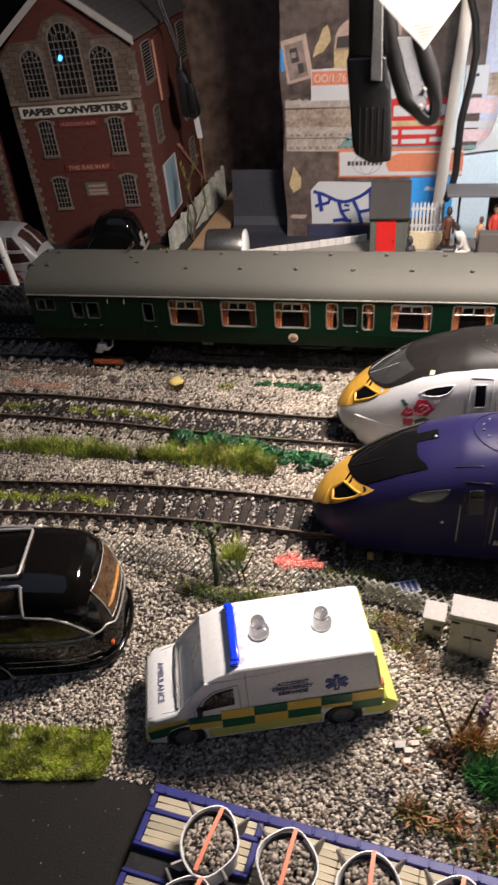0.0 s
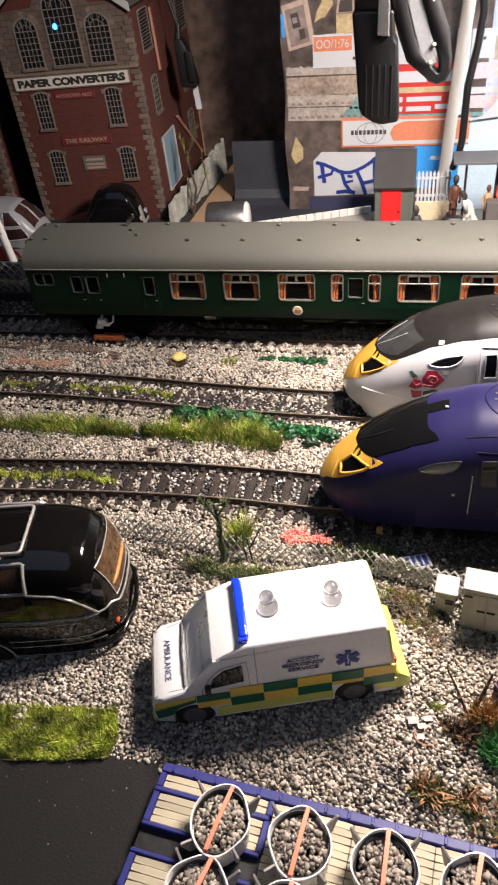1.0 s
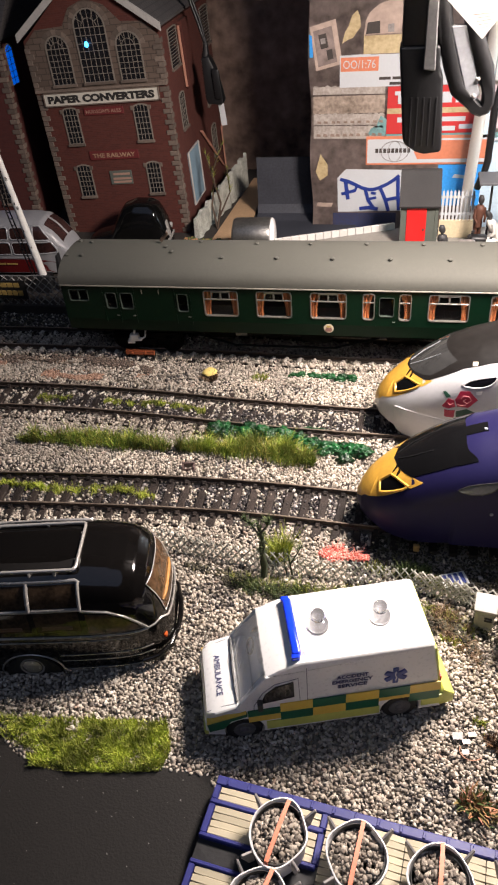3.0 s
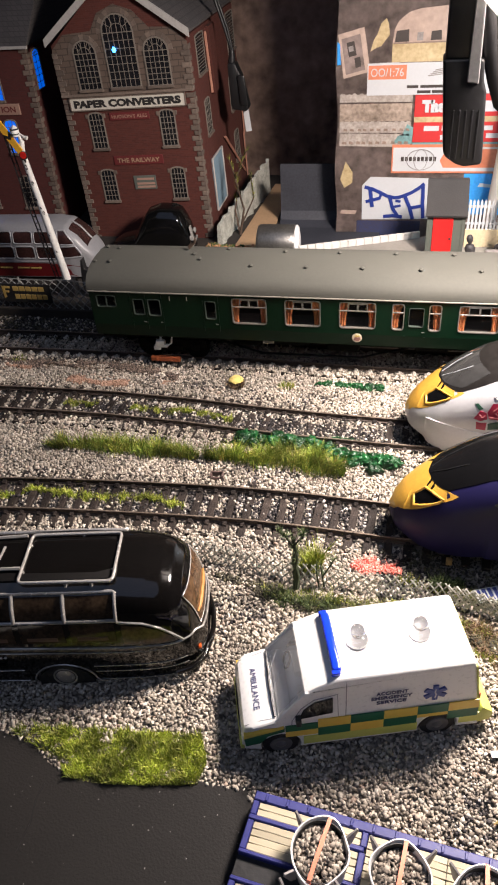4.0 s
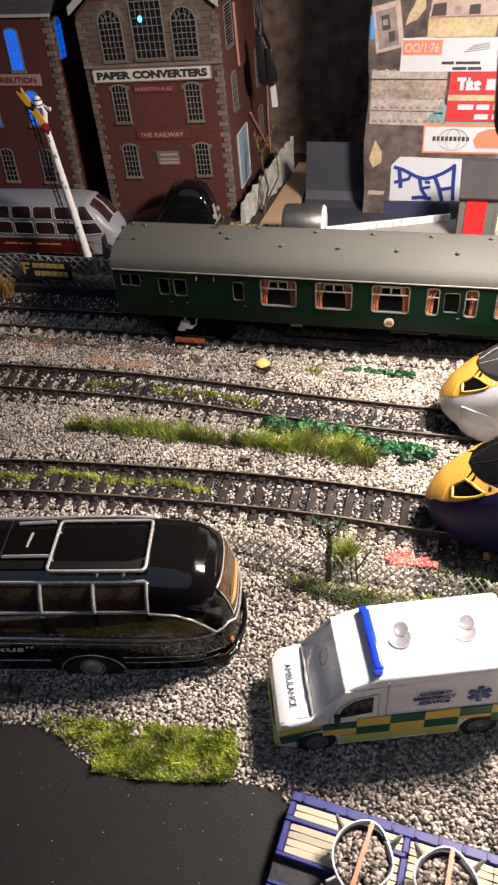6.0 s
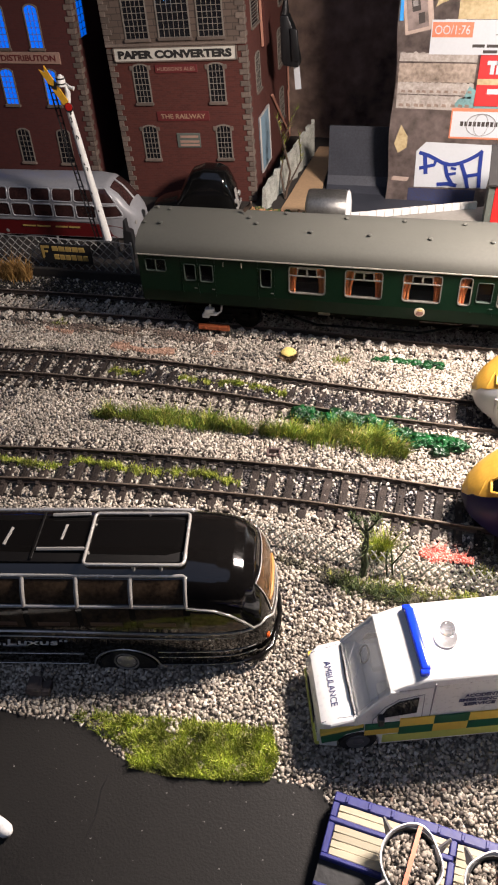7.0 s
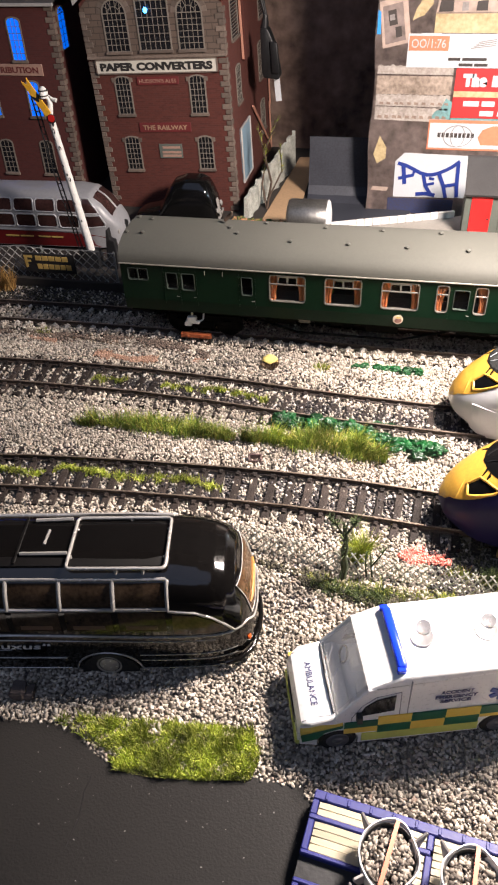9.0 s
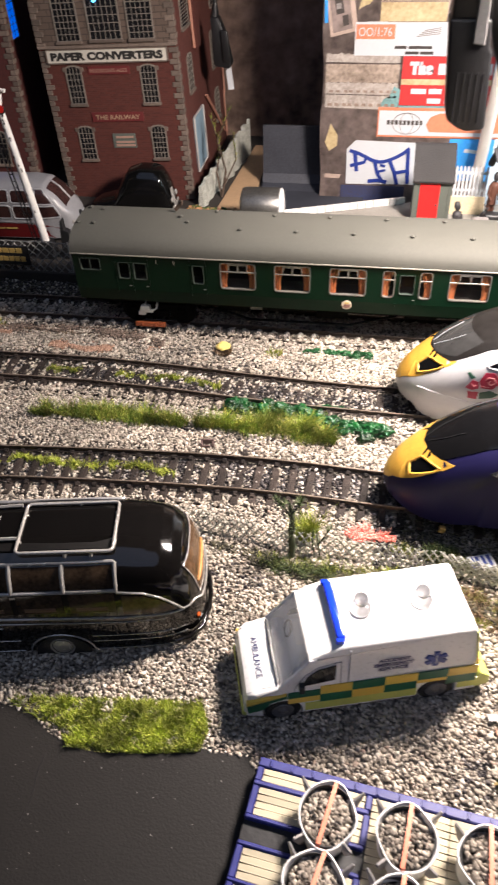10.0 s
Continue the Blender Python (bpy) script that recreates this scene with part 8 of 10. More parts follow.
flat(p, 36.0, 56, 80, 150, 3, mat("pale_violet_print", (0.42, 0.45, 0.58), 0.5, var=0.3, coarse=0.02), "violet_field")
flat_poly(p, [(-64, 48), (-60, 42), (-60, 36), (-64.5, 33), (-67, 38)], 3, M_PYELLOW, "leaf_print")
flat_poly(p, [(-67, 17.6), (-58, 17.4), (-57, 19.6), (-66, 20)], 3, M_PINKY, "pale_mark")
flat(p, -57, 5, -20, 13.6, 2, mat("print_dusk", (0.075, 0.06, 0.065), 0.5, var=0.4, coarse=0.05, second=(0.03, 0.045, 0.13)), "dark_blue_field")
g = flat_poly(p, [(-54.0, 14.4), (-14.5, 15.0), (-12, 38.6), (-49.6, 39.4), (-54.4, 34.4)], 6, M_PWHITE, "white_card", "white card with blue marker strokes")
def stroke(pts, r):
    """One brush line as a flat ribbon."""
    bm = bmesh.new()
    rows = []
    for i, (a, b) in enumerate(pts):
        q0, q1 = pts[max(0, i - 1)], pts[min(len(pts) - 1, i + 1)]
        d = Vector((q1[0] - q0[0], q1[1] - q0[1])).normalized()
        nx_, nz_ = -d.y * r, d.x * r
        e = (-0.4 if i == 0 else (0.4 if i == len(pts) - 1 else 0)) * r
        rows.append([bm.verts.new((a + d.x * e + s_ * nx_, y, b + d.y * e + s_ * nz_)) for s_, y in ((-1, STROKE[0]), (1, STROKE[0]), (1, STROKE[0] + 0.3), (-1, STROKE[0] + 0.3))])
    for a, b in zip(rows, rows[1:]):
        for k in range(4):
            bm.faces.new((a[k], a[(k + 1) % 4], b[(k + 1) % 4], b[k]))
    bm.faces.new(rows[0]), bm.faces.new(rows[-1])
    bmesh.ops.recalc_face_normals(bm, faces=list(bm.faces))
    STROKE[0] -= 0.03
    part("marker_stroke", bm, M_PNAVY, p)


STROKE = [429.3]
stroke([(-52.4, 33.6), (-48, 32.4), (-44, 30.6), (-40, 28.6), (-36, 27.6), (-33, 27.8), (-30, 28.8), (-26, 30.6), (-22.5, 32.8), (-19.5, 35.4)], 0.95)
stroke([(-49.6, 32.4), (-48.2, 22.4)], 1.1)
stroke([(-51.6, 25.2), (-44, 27.2), (-43, 30.6)], 0.9)
stroke([(-38.2, 28), (-36.4, 21.4), (-33, 16.6)], 0.95)
stroke([(-41, 16.4), (-36, 17.0), (-31.0, 16.2)], 1.0)
stroke([(-36.4, 22.0), (-32, 23.0)], 0.7)
stroke([(-34.6, 25.8), (-32.2, 25.4)], 0.7)
stroke([(-29.6, 28.4), (-26.6, 22.0), (-24.6, 15.4)], 1.0)
stroke([(-26.4, 21.6), (-19.6, 23.0)], 0.9)
stroke([(-19.8, 34), (-19.4, 25), (-18.6, 16)], 1.0)

# ---------------------------------------------------------------- platform with hut, fence, shelter, figurines
M_PLAT = mat("platform_grey", (0.24, 0.225, 0.20), 0.8, var=0.2, coarse=0.04, fine=0.7, bump=0.2)
bm = bmesh.new()
prism(bm, [(-86, 366), (-58, 322.6), (130, 322.6), (130, 404), (-12, 404), (-19, 399.5), (-80, 377)], "z", -1, 15.0, bev=0.2, seg=1)
tagged(part("platform", bm, M_PLAT), "grey station platform behind the coach", "platform", kind="structure")
c = thing("platform_wall", "low white block wall along the platform edge", "wall")
a0, a1 = Vector((-81, 378.2, 0)), Vector((-17, 401.0, 0))
nb = 15
M_BLOCK = mat("white_block", (0.62, 0.60, 0.57), 0.7, var=0.08, random=0.08)
shared = None
for k in range(nb):
    q = a0.lerp(a1, (k + 0.02) / nb)
    if shared is None:
        bm = bmesh.new()
        ln = (a1 - a0).length / nb
        box(bm, (0.08, -0.9, 0), (ln - 0.12, 0.9, 3.6), bev=0.15, seg=1)
        shared = part("block", bm, M_BLOCK, c)
        o = shared
    else:
        o = new("block", shared.data)
        o.parent = c
    o.matrix_basis = pose(q.x * S, q.y * S, 14.8 * S, 0, 0, math.degrees(math.atan2(a1.y - a0.y, a1.x - a0.x)))

M_HUTWALL = mat("grey_green_board", (0.085, 0.095, 0.08), 0.7, var=0.2, fine=0.8)
M_HUTRED = mat("red_door_paint", (0.55, 0.012, 0.012), 0.45, var=0.1)
M_FELT = mat("roofing_felt", (0.035, 0.033, 0.033), 0.85, var=0.3, fine=1.2, bump=0.4)
c = thing("platform_hut", "small grey-green hut with red door and dark roof", "hut", (-4.6, 376.5, 15), 0)
bm = bmesh.new()
prism(bm, [(0, 0), (15, 0), (15, 34), (13, 34), (0, 22.2)], "x", -9.2, 9.2)
part("hut_wall", bm, M_HUTWALL, c)
bm = bmesh.new()
prism(bm, [(-1.8, 21.6), (13.4, 34.4), (16.4, 34.4), (16.4, 35.8), (12.8, 35.9), (-2.4, 22.8)], "x", -10.3, 10.3, bev=0.15, seg=1)
part("roof", bm, M_FELT, c, "dark felt roof")
bm = bmesh.new()
box(bm, (-6.4, -0.5, 0.3), (3.6, 0.2, 21.4), bev=0.15, seg=1)
dd = part("door", bm, M_HUTRED, c, "bright red door")
bm = bmesh.new()
lathe(bm, [(0.5, 0), (0.5, -0.5), (0.2, -0.7)], (2.4, -0.5, 10), 8, "y")
part("door_knob", bm, M_BLACK, dd)
for x in (-9.0, 8.4):
    bm = bmesh.new()
    box(bm, (x - 0.5, -0.4, 0), (x + 1.1, 0.1, 22.4))
    part("corner_post", bm, M_HUTWALL, c)

c = thing("picket_fence", "cream picket fence on a low cream base", "fence", (6.2, 390, 15))
bm = bmesh.new()
box(bm, (0, -0.8, 0), (17.5, 0.8, 9.6), bev=0.2)
part("base_wall", bm, mat("cream_base", (0.60, 0.50, 0.33), 0.6), c)
shared = None
for k in range(9):
    if shared is None:
        bm = bmesh.new()
        prism(bm, [(-0.55, 8), (0.55, 8), (0.55, 24.4), (0, 25.6), (-0.55, 24.4)], "y", -0.35, 0.35)
        shared = part("picket", bm, M_PWHITE, c)
        o = shared
    else:
        o = new("picket", shared.data)
        o.parent = c
    o.location = ((1.2 + 1.9 * k) * S, 0, 0)
for z in (12, 21):
    bm = bmesh.new()
    box(bm, (0, 0.3, z), (17.5, 0.9, z + 1.2))
    part("fence_rail", bm, M_PWHITE, c)

c = thing("platform_shelter", "grey flat-roofed shelter over a kiosk counter", "shelter", (20, 372, 15))
bm = bmesh.new()
prism(bm, [(-6, 36.0), (10, 36.2), (10, 37.5), (-6, 37.2)], "x", 2.6, 82, bev=0.15, seg=1)
part("roof", bm, mat("shelter_grey", (0.085, 0.088, 0.095), 0.6, var=0.2), c)
for x in (9, 40, 72):
    bm = bmesh.new()
    tube(bm, [(x, -1, 0), (x, -1, 36.4)], 0.6, 6)
    part("post", bm, M_BLACK, c)
bm = bmesh.new()
box(bm, (19.5, -9, 0), (56, -3, 19.0), bev=0.3)
part("counter", bm, mat("counter_grey", (0.10, 0.09, 0.085), 0.7), c)
bm = bmesh.new()
box(bm, (24, 9, 0), (80, 10, 35.8))
part("back_wall", bm, mat("shelter_dark", (0.05, 0.045, 0.042), 0.7), c)

M_SKIN = mat("figurine_beige", (0.45, 0.30, 0.22), 0.6)


def figurine(x, y, z, high, materials, label, sit=False, rz=0.0, stoop=0.0):
    """A small painted model figure, one mesh: legs, coat and head in their paints."""
    bm = bmesh.new()
    k = high / 24.0
    hip = 6.0 if sit else 11.0
    lathe(bm, [(0.3, hip - 0.6), (2.0, hip), (1.7, hip + 3), (2.2, hip + 7), (1.7, hip + 8.6), (0.6, hip + 9)], n=10)
    for s_ in (-1, 1):
        tube(bm, [(s_ * 2.0, 0, hip + 7.6), (s_ * 2.7, -0.8, hip + 4.2), (s_ * 1.8, -2.4, hip + 2.4)], [0.8, 0.7, 0.5], 6)
    coat = len(bm.faces)
    lathe(bm, [(0.5, hip + 8.8), (0.7, hip + 9.4), (1.3, hip + 10.4), (1.35, hip + 11.6), (0.9, hip + 12.8), (0.1, hip + 13)], n=10)
    head = len(bm.faces)
    for s_ in (-1, 1):
        leg = [(s_ * 0.9, 0, hip), (s_ * 1.2, -4.2, hip + 0.2), (s_ * 1.2, -4.6, 0.6), (s_ * 1.2, -5.6, 0.3)] if sit else [(s_ * 0.9, 0, hip + 0.3), (s_ * 1.1, 0.2, 5), (s_ * 1.2, 0, 0.6), (s_ * 1.3, -1.2, 0.3)]
        tube(bm, leg, [1.1, 0.95, 0.7, 0.5], 6)
    bm.faces.ensure_lookup_table()
    for i, f in enumerate(bm.faces):
        f.material_index = 0 if i < coat else (1 if i < head else 2)
    for v in bm.verts:
        v.co.x *= 0.85
        v.co.y -= stoop * max(0.0, v.co.z - hip)
        v.co = Euler((0, 0, radians(rz))).to_matrix() @ (v.co * k)
    o = part("figurine", bm, materials, None, smooth=60, at=(x, y, z))
    return tagged(o, label, "figurine", group="figurines on the platform")


M_FDARK = mat("paint_dark", (0.03, 0.028, 0.03), 0.6)
M_FBROWN = mat("paint_brown", (0.10, 0.04, 0.025), 0.6)
M_FWHITE = mat("paint_white", (0.62, 0.60, 0.56), 0.6)
M_FRED = mat("paint_red", (0.50, 0.05, 0.035), 0.6)
M_FPINK = mat("paint_pink", (0.55, 0.11, 0.12), 0.6)
M_FTAN = mat("paint_tan", (0.46, 0.28, 0.16), 0.6)
figurine(24.3, 372, 15, 30.0, [M_FBROWN, M_FDARK, M_FBROWN], "painted brown standing model figure on the platform", False, 15, 0.1)
figurine(34.0, 366, 17, 29.0, [M_FWHITE, M_FDARK, M_FWHITE], "painted white seated model figure stooping on the platform", True, -70, 0.45)
figurine(47.6, 376, 15, 29.0, [M_FRED, M_SKIN, M_FDARK], "painted red model figure behind the counter")
figurine(7.6, 352, 15, 28.5, [M_FDARK, M_FDARK, M_FDARK], "small dark crouching model figure beside the hut", True, -75, 0.12)
figurine(19.6, 371, 15, 17, [M_FDARK, M_FDARK, M_FDARK], "small dark stooping model figure on the platform", True, 40, 0.5)
figurine(54.5, 358, 15, 17, [M_FPINK, M_FPINK, M_FPINK], "small pink model figure on the platform")
figurine(58.6, 376, 15, 25, [M_FTAN, M_SKIN, M_FBROWN], "painted tan model figure behind the counter", False, 20)
figurine(41.0, 376, 15, 23, [M_FTAN, M_FBROWN, M_FBROWN], "painted brown model figure behind the counter", False, -30)
c = thing("luggage_heap", "heap of dark luggage on the platform", "luggage", (19, 364, 15))
for x, y, z, m in ((0, -4, 11, M_PGREY), (6, 3, 11, M_BLACK), (17, -1, 9, M_BLACK)):
    bm = bmesh.new()
    box(bm, (x - 4.4, y - 3, 0), (x + 4.4, y + 3, z), bev=1.6, seg=3)
    part("case", bm, m, c, smooth=50)

# ---------------------------------------------------------------- white tube, cables, plug, tag and paper
c = thing("white_tube", "tall white plastic tube standing before the printed sheet", "tube", (19.9, 412, 15))
bm = bmesh.new()
tube(bm, [(0, 0, -0.5), (2.6, 0, 45), (6.2, 0, 100), (10, 0, 190)], 3.05, 18)
part("pipe", bm, mat("white_tube_plastic", (0.70, 0.66, 0.60), 0.45, var=0.06), c, smooth=60)

M_RUBBER = mat("black_rubber", (0.010, 0.010, 0.011), 0.38, var=0.3, coarse=0.1, bump=0.05)
c = thing("black_cable", "thick black cable hanging down behind the shelter", "cable")
bm = bmesh.new()
tube(bm, [(23.6, 389, 42), (24.4, 387, 46), (25.6, 384, 51), (26.4, 382, 58), (26.4, 380, 82), (29.2, 380, 100), (30.2, 380, 112), (28.4, 380, 124), (23, 379, 140), (13, 378, 170), (0, 370, 260), (-20, 360, 900), (-30, 350, 1702)], 1.75, 10)
part("cord", bm, M_RUBBER, c, smooth=60)

c = thing("hanging_plug", "black moulded plug hanging on its ribbed lead over the tracks", "plug", (-9.4, 240, 0))
bm = bmesh.new()
prism(bm, [(-5.6, 112.4), (-4.9, 110.6), (-1.6, 108.4), (0.9, 107.6), (5.9, 108.2), (6.2, 109.4), (5.0, 129.0), (4.0, 130.6), (3.6, 137.4), (-7.8, 137.4)], "y", -5.0, 5.0, bev=0.8, seg=3)
part("plug_body", bm, M_RUBBER, c, smooth=40)
bm = bmesh.new()
prism(bm, [(-7.2, 136), (2.8, 136), (0.6, 176), (-7.6, 176)], "y", -4.0, 4.0, bev=0.8, seg=2)
st = part("plug_stem", bm, M_RUBBER, c, smooth=40)
bm = bmesh.new()
prism(bm, [(-0.8, 131.5), (2.6, 131), (1.6, 176), (-0.4, 176)], "y", -5.6, -4.2, bev=0.25, seg=1)
part("clear_edge", bm, mat("grey_film", (0.16, 0.16, 0.16), 0.2, coat=0.6), st, "grey translucent edge")
for u in (-3.6, -1.8, 0.0, 1.8, 3.6):
    bm = bmesh.new()
    box(bm, (u - 0.25, -5.2, 110.2), (u + 0.25, -4.9, 124), bev=0.1, seg=1)
    part("grip_rib", bm, M_RUBBER, c)
bm = bmesh.new()
tube(bm, [(-3.6, 0, 174), (-3, 0, 260), (0, -4, 330), (30, 10, 1000), (40, 20, 1702)], 2.4, 8)
part("lead", bm, M_RUBBER, c, smooth=60)

c = thing("cable_clip", "black looped cable strap with a metal tongue", "clip", (0, 238.6, 0))
bm = bmesh.new()
loop = [(-8.4, 160), (-4.6, 139.4), (-2.0, 131.2), (0.2, 125.4), (4.6, 121.2), (5.8, 120.0), (7.0, 119.5), (8.2, 119.9), (8.9, 121.4), (8.9, 124.2), (7.2, 130.6), (3.6, 139.0), (-2.0, 160)]
rows = []
for i, (u, z) in enumerate(loop):
    a, b = loop[max(0, i - 1)], loop[min(len(loop) - 1, i + 1)]
    d = Vector((b[0] - a[0], 0, b[1] - a[1])).normalized()
    nrm = Vector((-d.z, 0, d.x))
    h = 1.8 if 3 < i < 10 else 2.4
    rows.append([bm.verts.new(Vector((u, 0, z)) + nrm * p * h + Vector((0, q * 2.6, 0))) for p, q in ((-1, -0.6), (-0.6, -1), (0.6, -1), (1, -0.6), (1, 0.6), (0.6, 1), (-0.6, 1), (-1, 0.6))])
for a, b in zip(rows, rows[1:]):
    for k in range(8):
        bm.faces.new((a[k], a[(k + 1) % 8], b[(k + 1) % 8], b[k]))
bm.faces.new(rows[0]), bm.faces.new(rows[-1])
bmesh.ops.recalc_face_normals(bm, faces=list(bm.faces))
part("loop", bm, M_RUBBER, c, smooth=50)
bm = bmesh.new()
prism(bm, [(-3.4, 142), (2.6, 123.4), (5.0, 122.0), (6.4, 124.4), (1.0, 142)], "y", -2.2, 0.4, bev=0.3, seg=1)
part("tongue", bm, M_LENS, c, "worn grey tongue")
for u, z in ((5.4, 128.2), (4.6, 123.6)):
    bm = bmesh.new()
    lathe(bm, [(0.7, 0), (0.6, -0.5), (0.2, -0.7)], (u, -2.2, z), 10, "y")
    part("stud", bm, M_CHROME, c, "bright stud")
bm = bmesh.new()
tube(bm, [(-5, 0, 158), (-2, 2, 240), (2, 0, 300), (20, 10, 1000), (30, 20, 1702)], 1.8, 8)
part("lead", bm, M_RUBBER, c, smooth=60)

def see_through(m, amount):
    """Thin paper: part of the light comes through from behind."""
    nt = m.node_tree
    b = nt.nodes["Principled BSDF"]
    t, mx = nt.nodes.new("ShaderNodeBsdfTranslucent"), nt.nodes.new("ShaderNodeMixShader")
    t.inputs["Color"].default_value = (0.9, 0.88, 0.85, 1)
    mx.inputs[0].default_value = amount
    out = next(n for n in nt.nodes if n.type == "OUTPUT_MATERIAL")
    nt.links.new(b.outputs[0], mx.inputs[1])
    nt.links.new(t.outputs[0], mx.inputs[2])
    nt.links.new(mx.outputs[0], out.inputs["Surface"])
    return m


M_THIN = see_through(mat("thin_white_paper", (0.82, 0.81, 0.80), 0.6, var=0.04), 0.5)
c = thing("inline_switch", "black inline box with a white label hanging on its lead", "switch", (-126.6, 458.6, 0))
bm = bmesh.new()
prism(bm, [(-5.2, 94.4), (-0.8, 94.6), (2.2, 88), (6.0, 70.6), (4.8, 68.4), (-3.6, 69.4), (-4.6, 72)], "y", -4.0, 4.0, bev=0.8, seg=2)
sw = part("switch_body", bm, M_RUBBER, c, smooth=40)
bm = bmesh.new()
prism(bm, [(0.6, 88.6), (4.6, 88.0), (6.2, 72.0), (1.6, 72.4)], "y", -5.4, -3.6, bev=0.5, seg=2)
part("rocker", bm, M_RUBBER, sw, smooth=40)
bm = bmesh.new()
tube(bm, [(-3.4, 0, 94), (-2.8, 0, 97), (-2.6, 0, 101)], [2.4, 2.0, 1.3], 10)
part("strain_relief", bm, M_RUBBER, sw, smooth=40)
bm = bmesh.new()
prism(bm, [(1.6, 69.4), (5.0, 69.0), (6.3, 56.4), (2.9, 56.0)], "y", -0.2, 0.2)
part("label", bm, M_PWHITE, c, "small white paper label")
for dx in (0.0, 1.5):
    bm = bmesh.new()
    tube(bm, [(-2.8 + dx * 0.4, 0, 100), (-6 + dx, 0, 112), (-9.7 + dx, 0, 123.6), (-22 + dx, 0, 165), (-40 + dx, -4, 300), (-50 + dx, -10, 1702)], 0.8, 8)
    part("lead", bm, M_RUBBER, c, smooth=60)

c = thing("paper_tag", "bright white folded paper tag hanging on a thread", "tag", (0, 226, 0))
bm = bmesh.new()
prism(bm, [(4.4, 140.3), (27, 171), (2, 192), (-18, 162)], "y", -0.3, 0.3)
part("tag_card", bm, M_THIN, c)
for k in range(6):
    bm = bmesh.new()
    u, z = 4.6, 142.0 + 0.8 * k
    w = 0.9 + 0.75 * k
    prism(bm, [(u - w * 0.7, z + 0.1), (u + w * 0.6, z + 0.5), (u + w * 0.6, z + 0.62), (u - w * 0.7, z + 0.22)], "y", -0.4, -0.25)
    part("printed_bar", bm, M_PINKY, c)
bm = bmesh.new()
tube(bm, [(1.6, 0, 190), (0.6, 6, 206), (-1.6, 13, 232)], 0.3, 6)
part("thread", bm, M_PWHITE, c)

c = thing("white_paper_sheet", "large bright sheet of white paper beside the printed sheet", "paper")
bm = bmesh.new()
poly = [(31.9, 53.7), (39.3, 56.3), (45.6, 63.7), (49.3, 78.5), (50.4, 106), (48.8, 190.6), (137.6, 190.6), (137.6, 55.3), (63.6, 56.9)]
prism(bm, poly, "y", 427.0, 427.5)
part("sheet", bm, M_PWHITE, c)

# ---------------------------------------------------------------- plants and litter
M_GRASS = ramp_mat("static_grass", [(0.0, (0.10, 0.14, 0.02)), (0.45, (0.20, 0.25, 0.03)), (0.8, (0.33, 0.35, 0.05)), (1.0, (0.42, 0.36, 0.11))], rough=0.7, bump=0.0)
M_WEED = ramp_mat("dark_weed_leaf", [(0.0, (0.02, 0.035, 0.012)), (0.6, (0.06, 0.09, 0.03)), (1.0, (0.16, 0.19, 0.06))], rough=0.8, bump=0.0)
M_GRASSBR = ramp_mat("bright_grass", [(0.0, (0.186, 0.2604, 0.0279)), (0.4, (0.3906, 0.4836, 0.05115)), (0.8, (0.6138, 0.651, 0.1116)), (1.0, (0.744, 0.7068, 0.2604))], rough=0.7, bump=0.0, patch=0.6, big=0.16)
M_GRASSMID = ramp_mat("long_grass", [(0.0, (0.05, 0.10, 0.015)), (0.3, (0.17, 0.29, 0.035)), (0.6, (0.39, 0.50, 0.07)), (0.86, (0.60, 0.57, 0.12)), (1.0, (0.46, 0.30, 0.12))], rough=0.65, bump=0.0, patch=0.6, big=0.10)
M_DRY = ramp_mat("dry_grass", [(0.0, (0.12, 0.075, 0.045)), (0.5, (0.22, 0.14, 0.085)), (1.0, (0.34, 0.25, 0.16))], rough=0.8, bump=0.0)
M_CLUMP = ramp_mat("green_foam", [(0.0, (0.0012, 0.0161, 0.0035)), (0.5, (0.0036, 0.0527, 0.0110)), (1.0, (0.0096, 0.1054, 0.0240))], rough=0.3, bump=0.8, patch=0.5, big=0.5)
M_REDFLOCK = ramp_mat("red_flock", [(0.0, (0.45, 0.06, 0.05)), (0.5, (0.72, 0.20, 0.15)), (1.0, (0.80, 0.45, 0.38))], rough=0.8)
M_HEATH = ramp_mat("dull_brown_flock", [(0.0, (0.045, 0.034, 0.028)), (0.5, (0.115, 0.088, 0.068)), (1.0, (0.23, 0.165, 0.13))], rough=0.9)
M_RUST = ramp_mat("rusty_sand", [(0.0, (0.22, 0.12, 0.08)), (1.0, (0.48, 0.31, 0.22))], rough=0.9)
M_AUTUMN = ramp_mat("autumn_leaf", [(0.0, (0.02, 0.05, 0.012)), (0.3, (0.06, 0.09, 0.02)), (0.6, (0.20, 0.15, 0.05)), (0.82, (0.40, 0.19, 0.09)), (1.0, (0.55, 0.26, 0.18))], rough=0.7, bump=0.0)
M_TWIGLEAF = ramp_mat("brown_leaf", [(0.0, (0.02, 0.014, 0.01)), (0.6, (0.07, 0.04, 0.022)), (1.0, (0.20, 0.10, 0.045))], rough=0.8)
M_STEM = mat("dark_green_stem", (0.035, 0.045, 0.022), 0.7, var=0.4)
M_TWIG = mat("brown_twig", (0.07, 0.045, 0.03), 0.8, var=0.4)


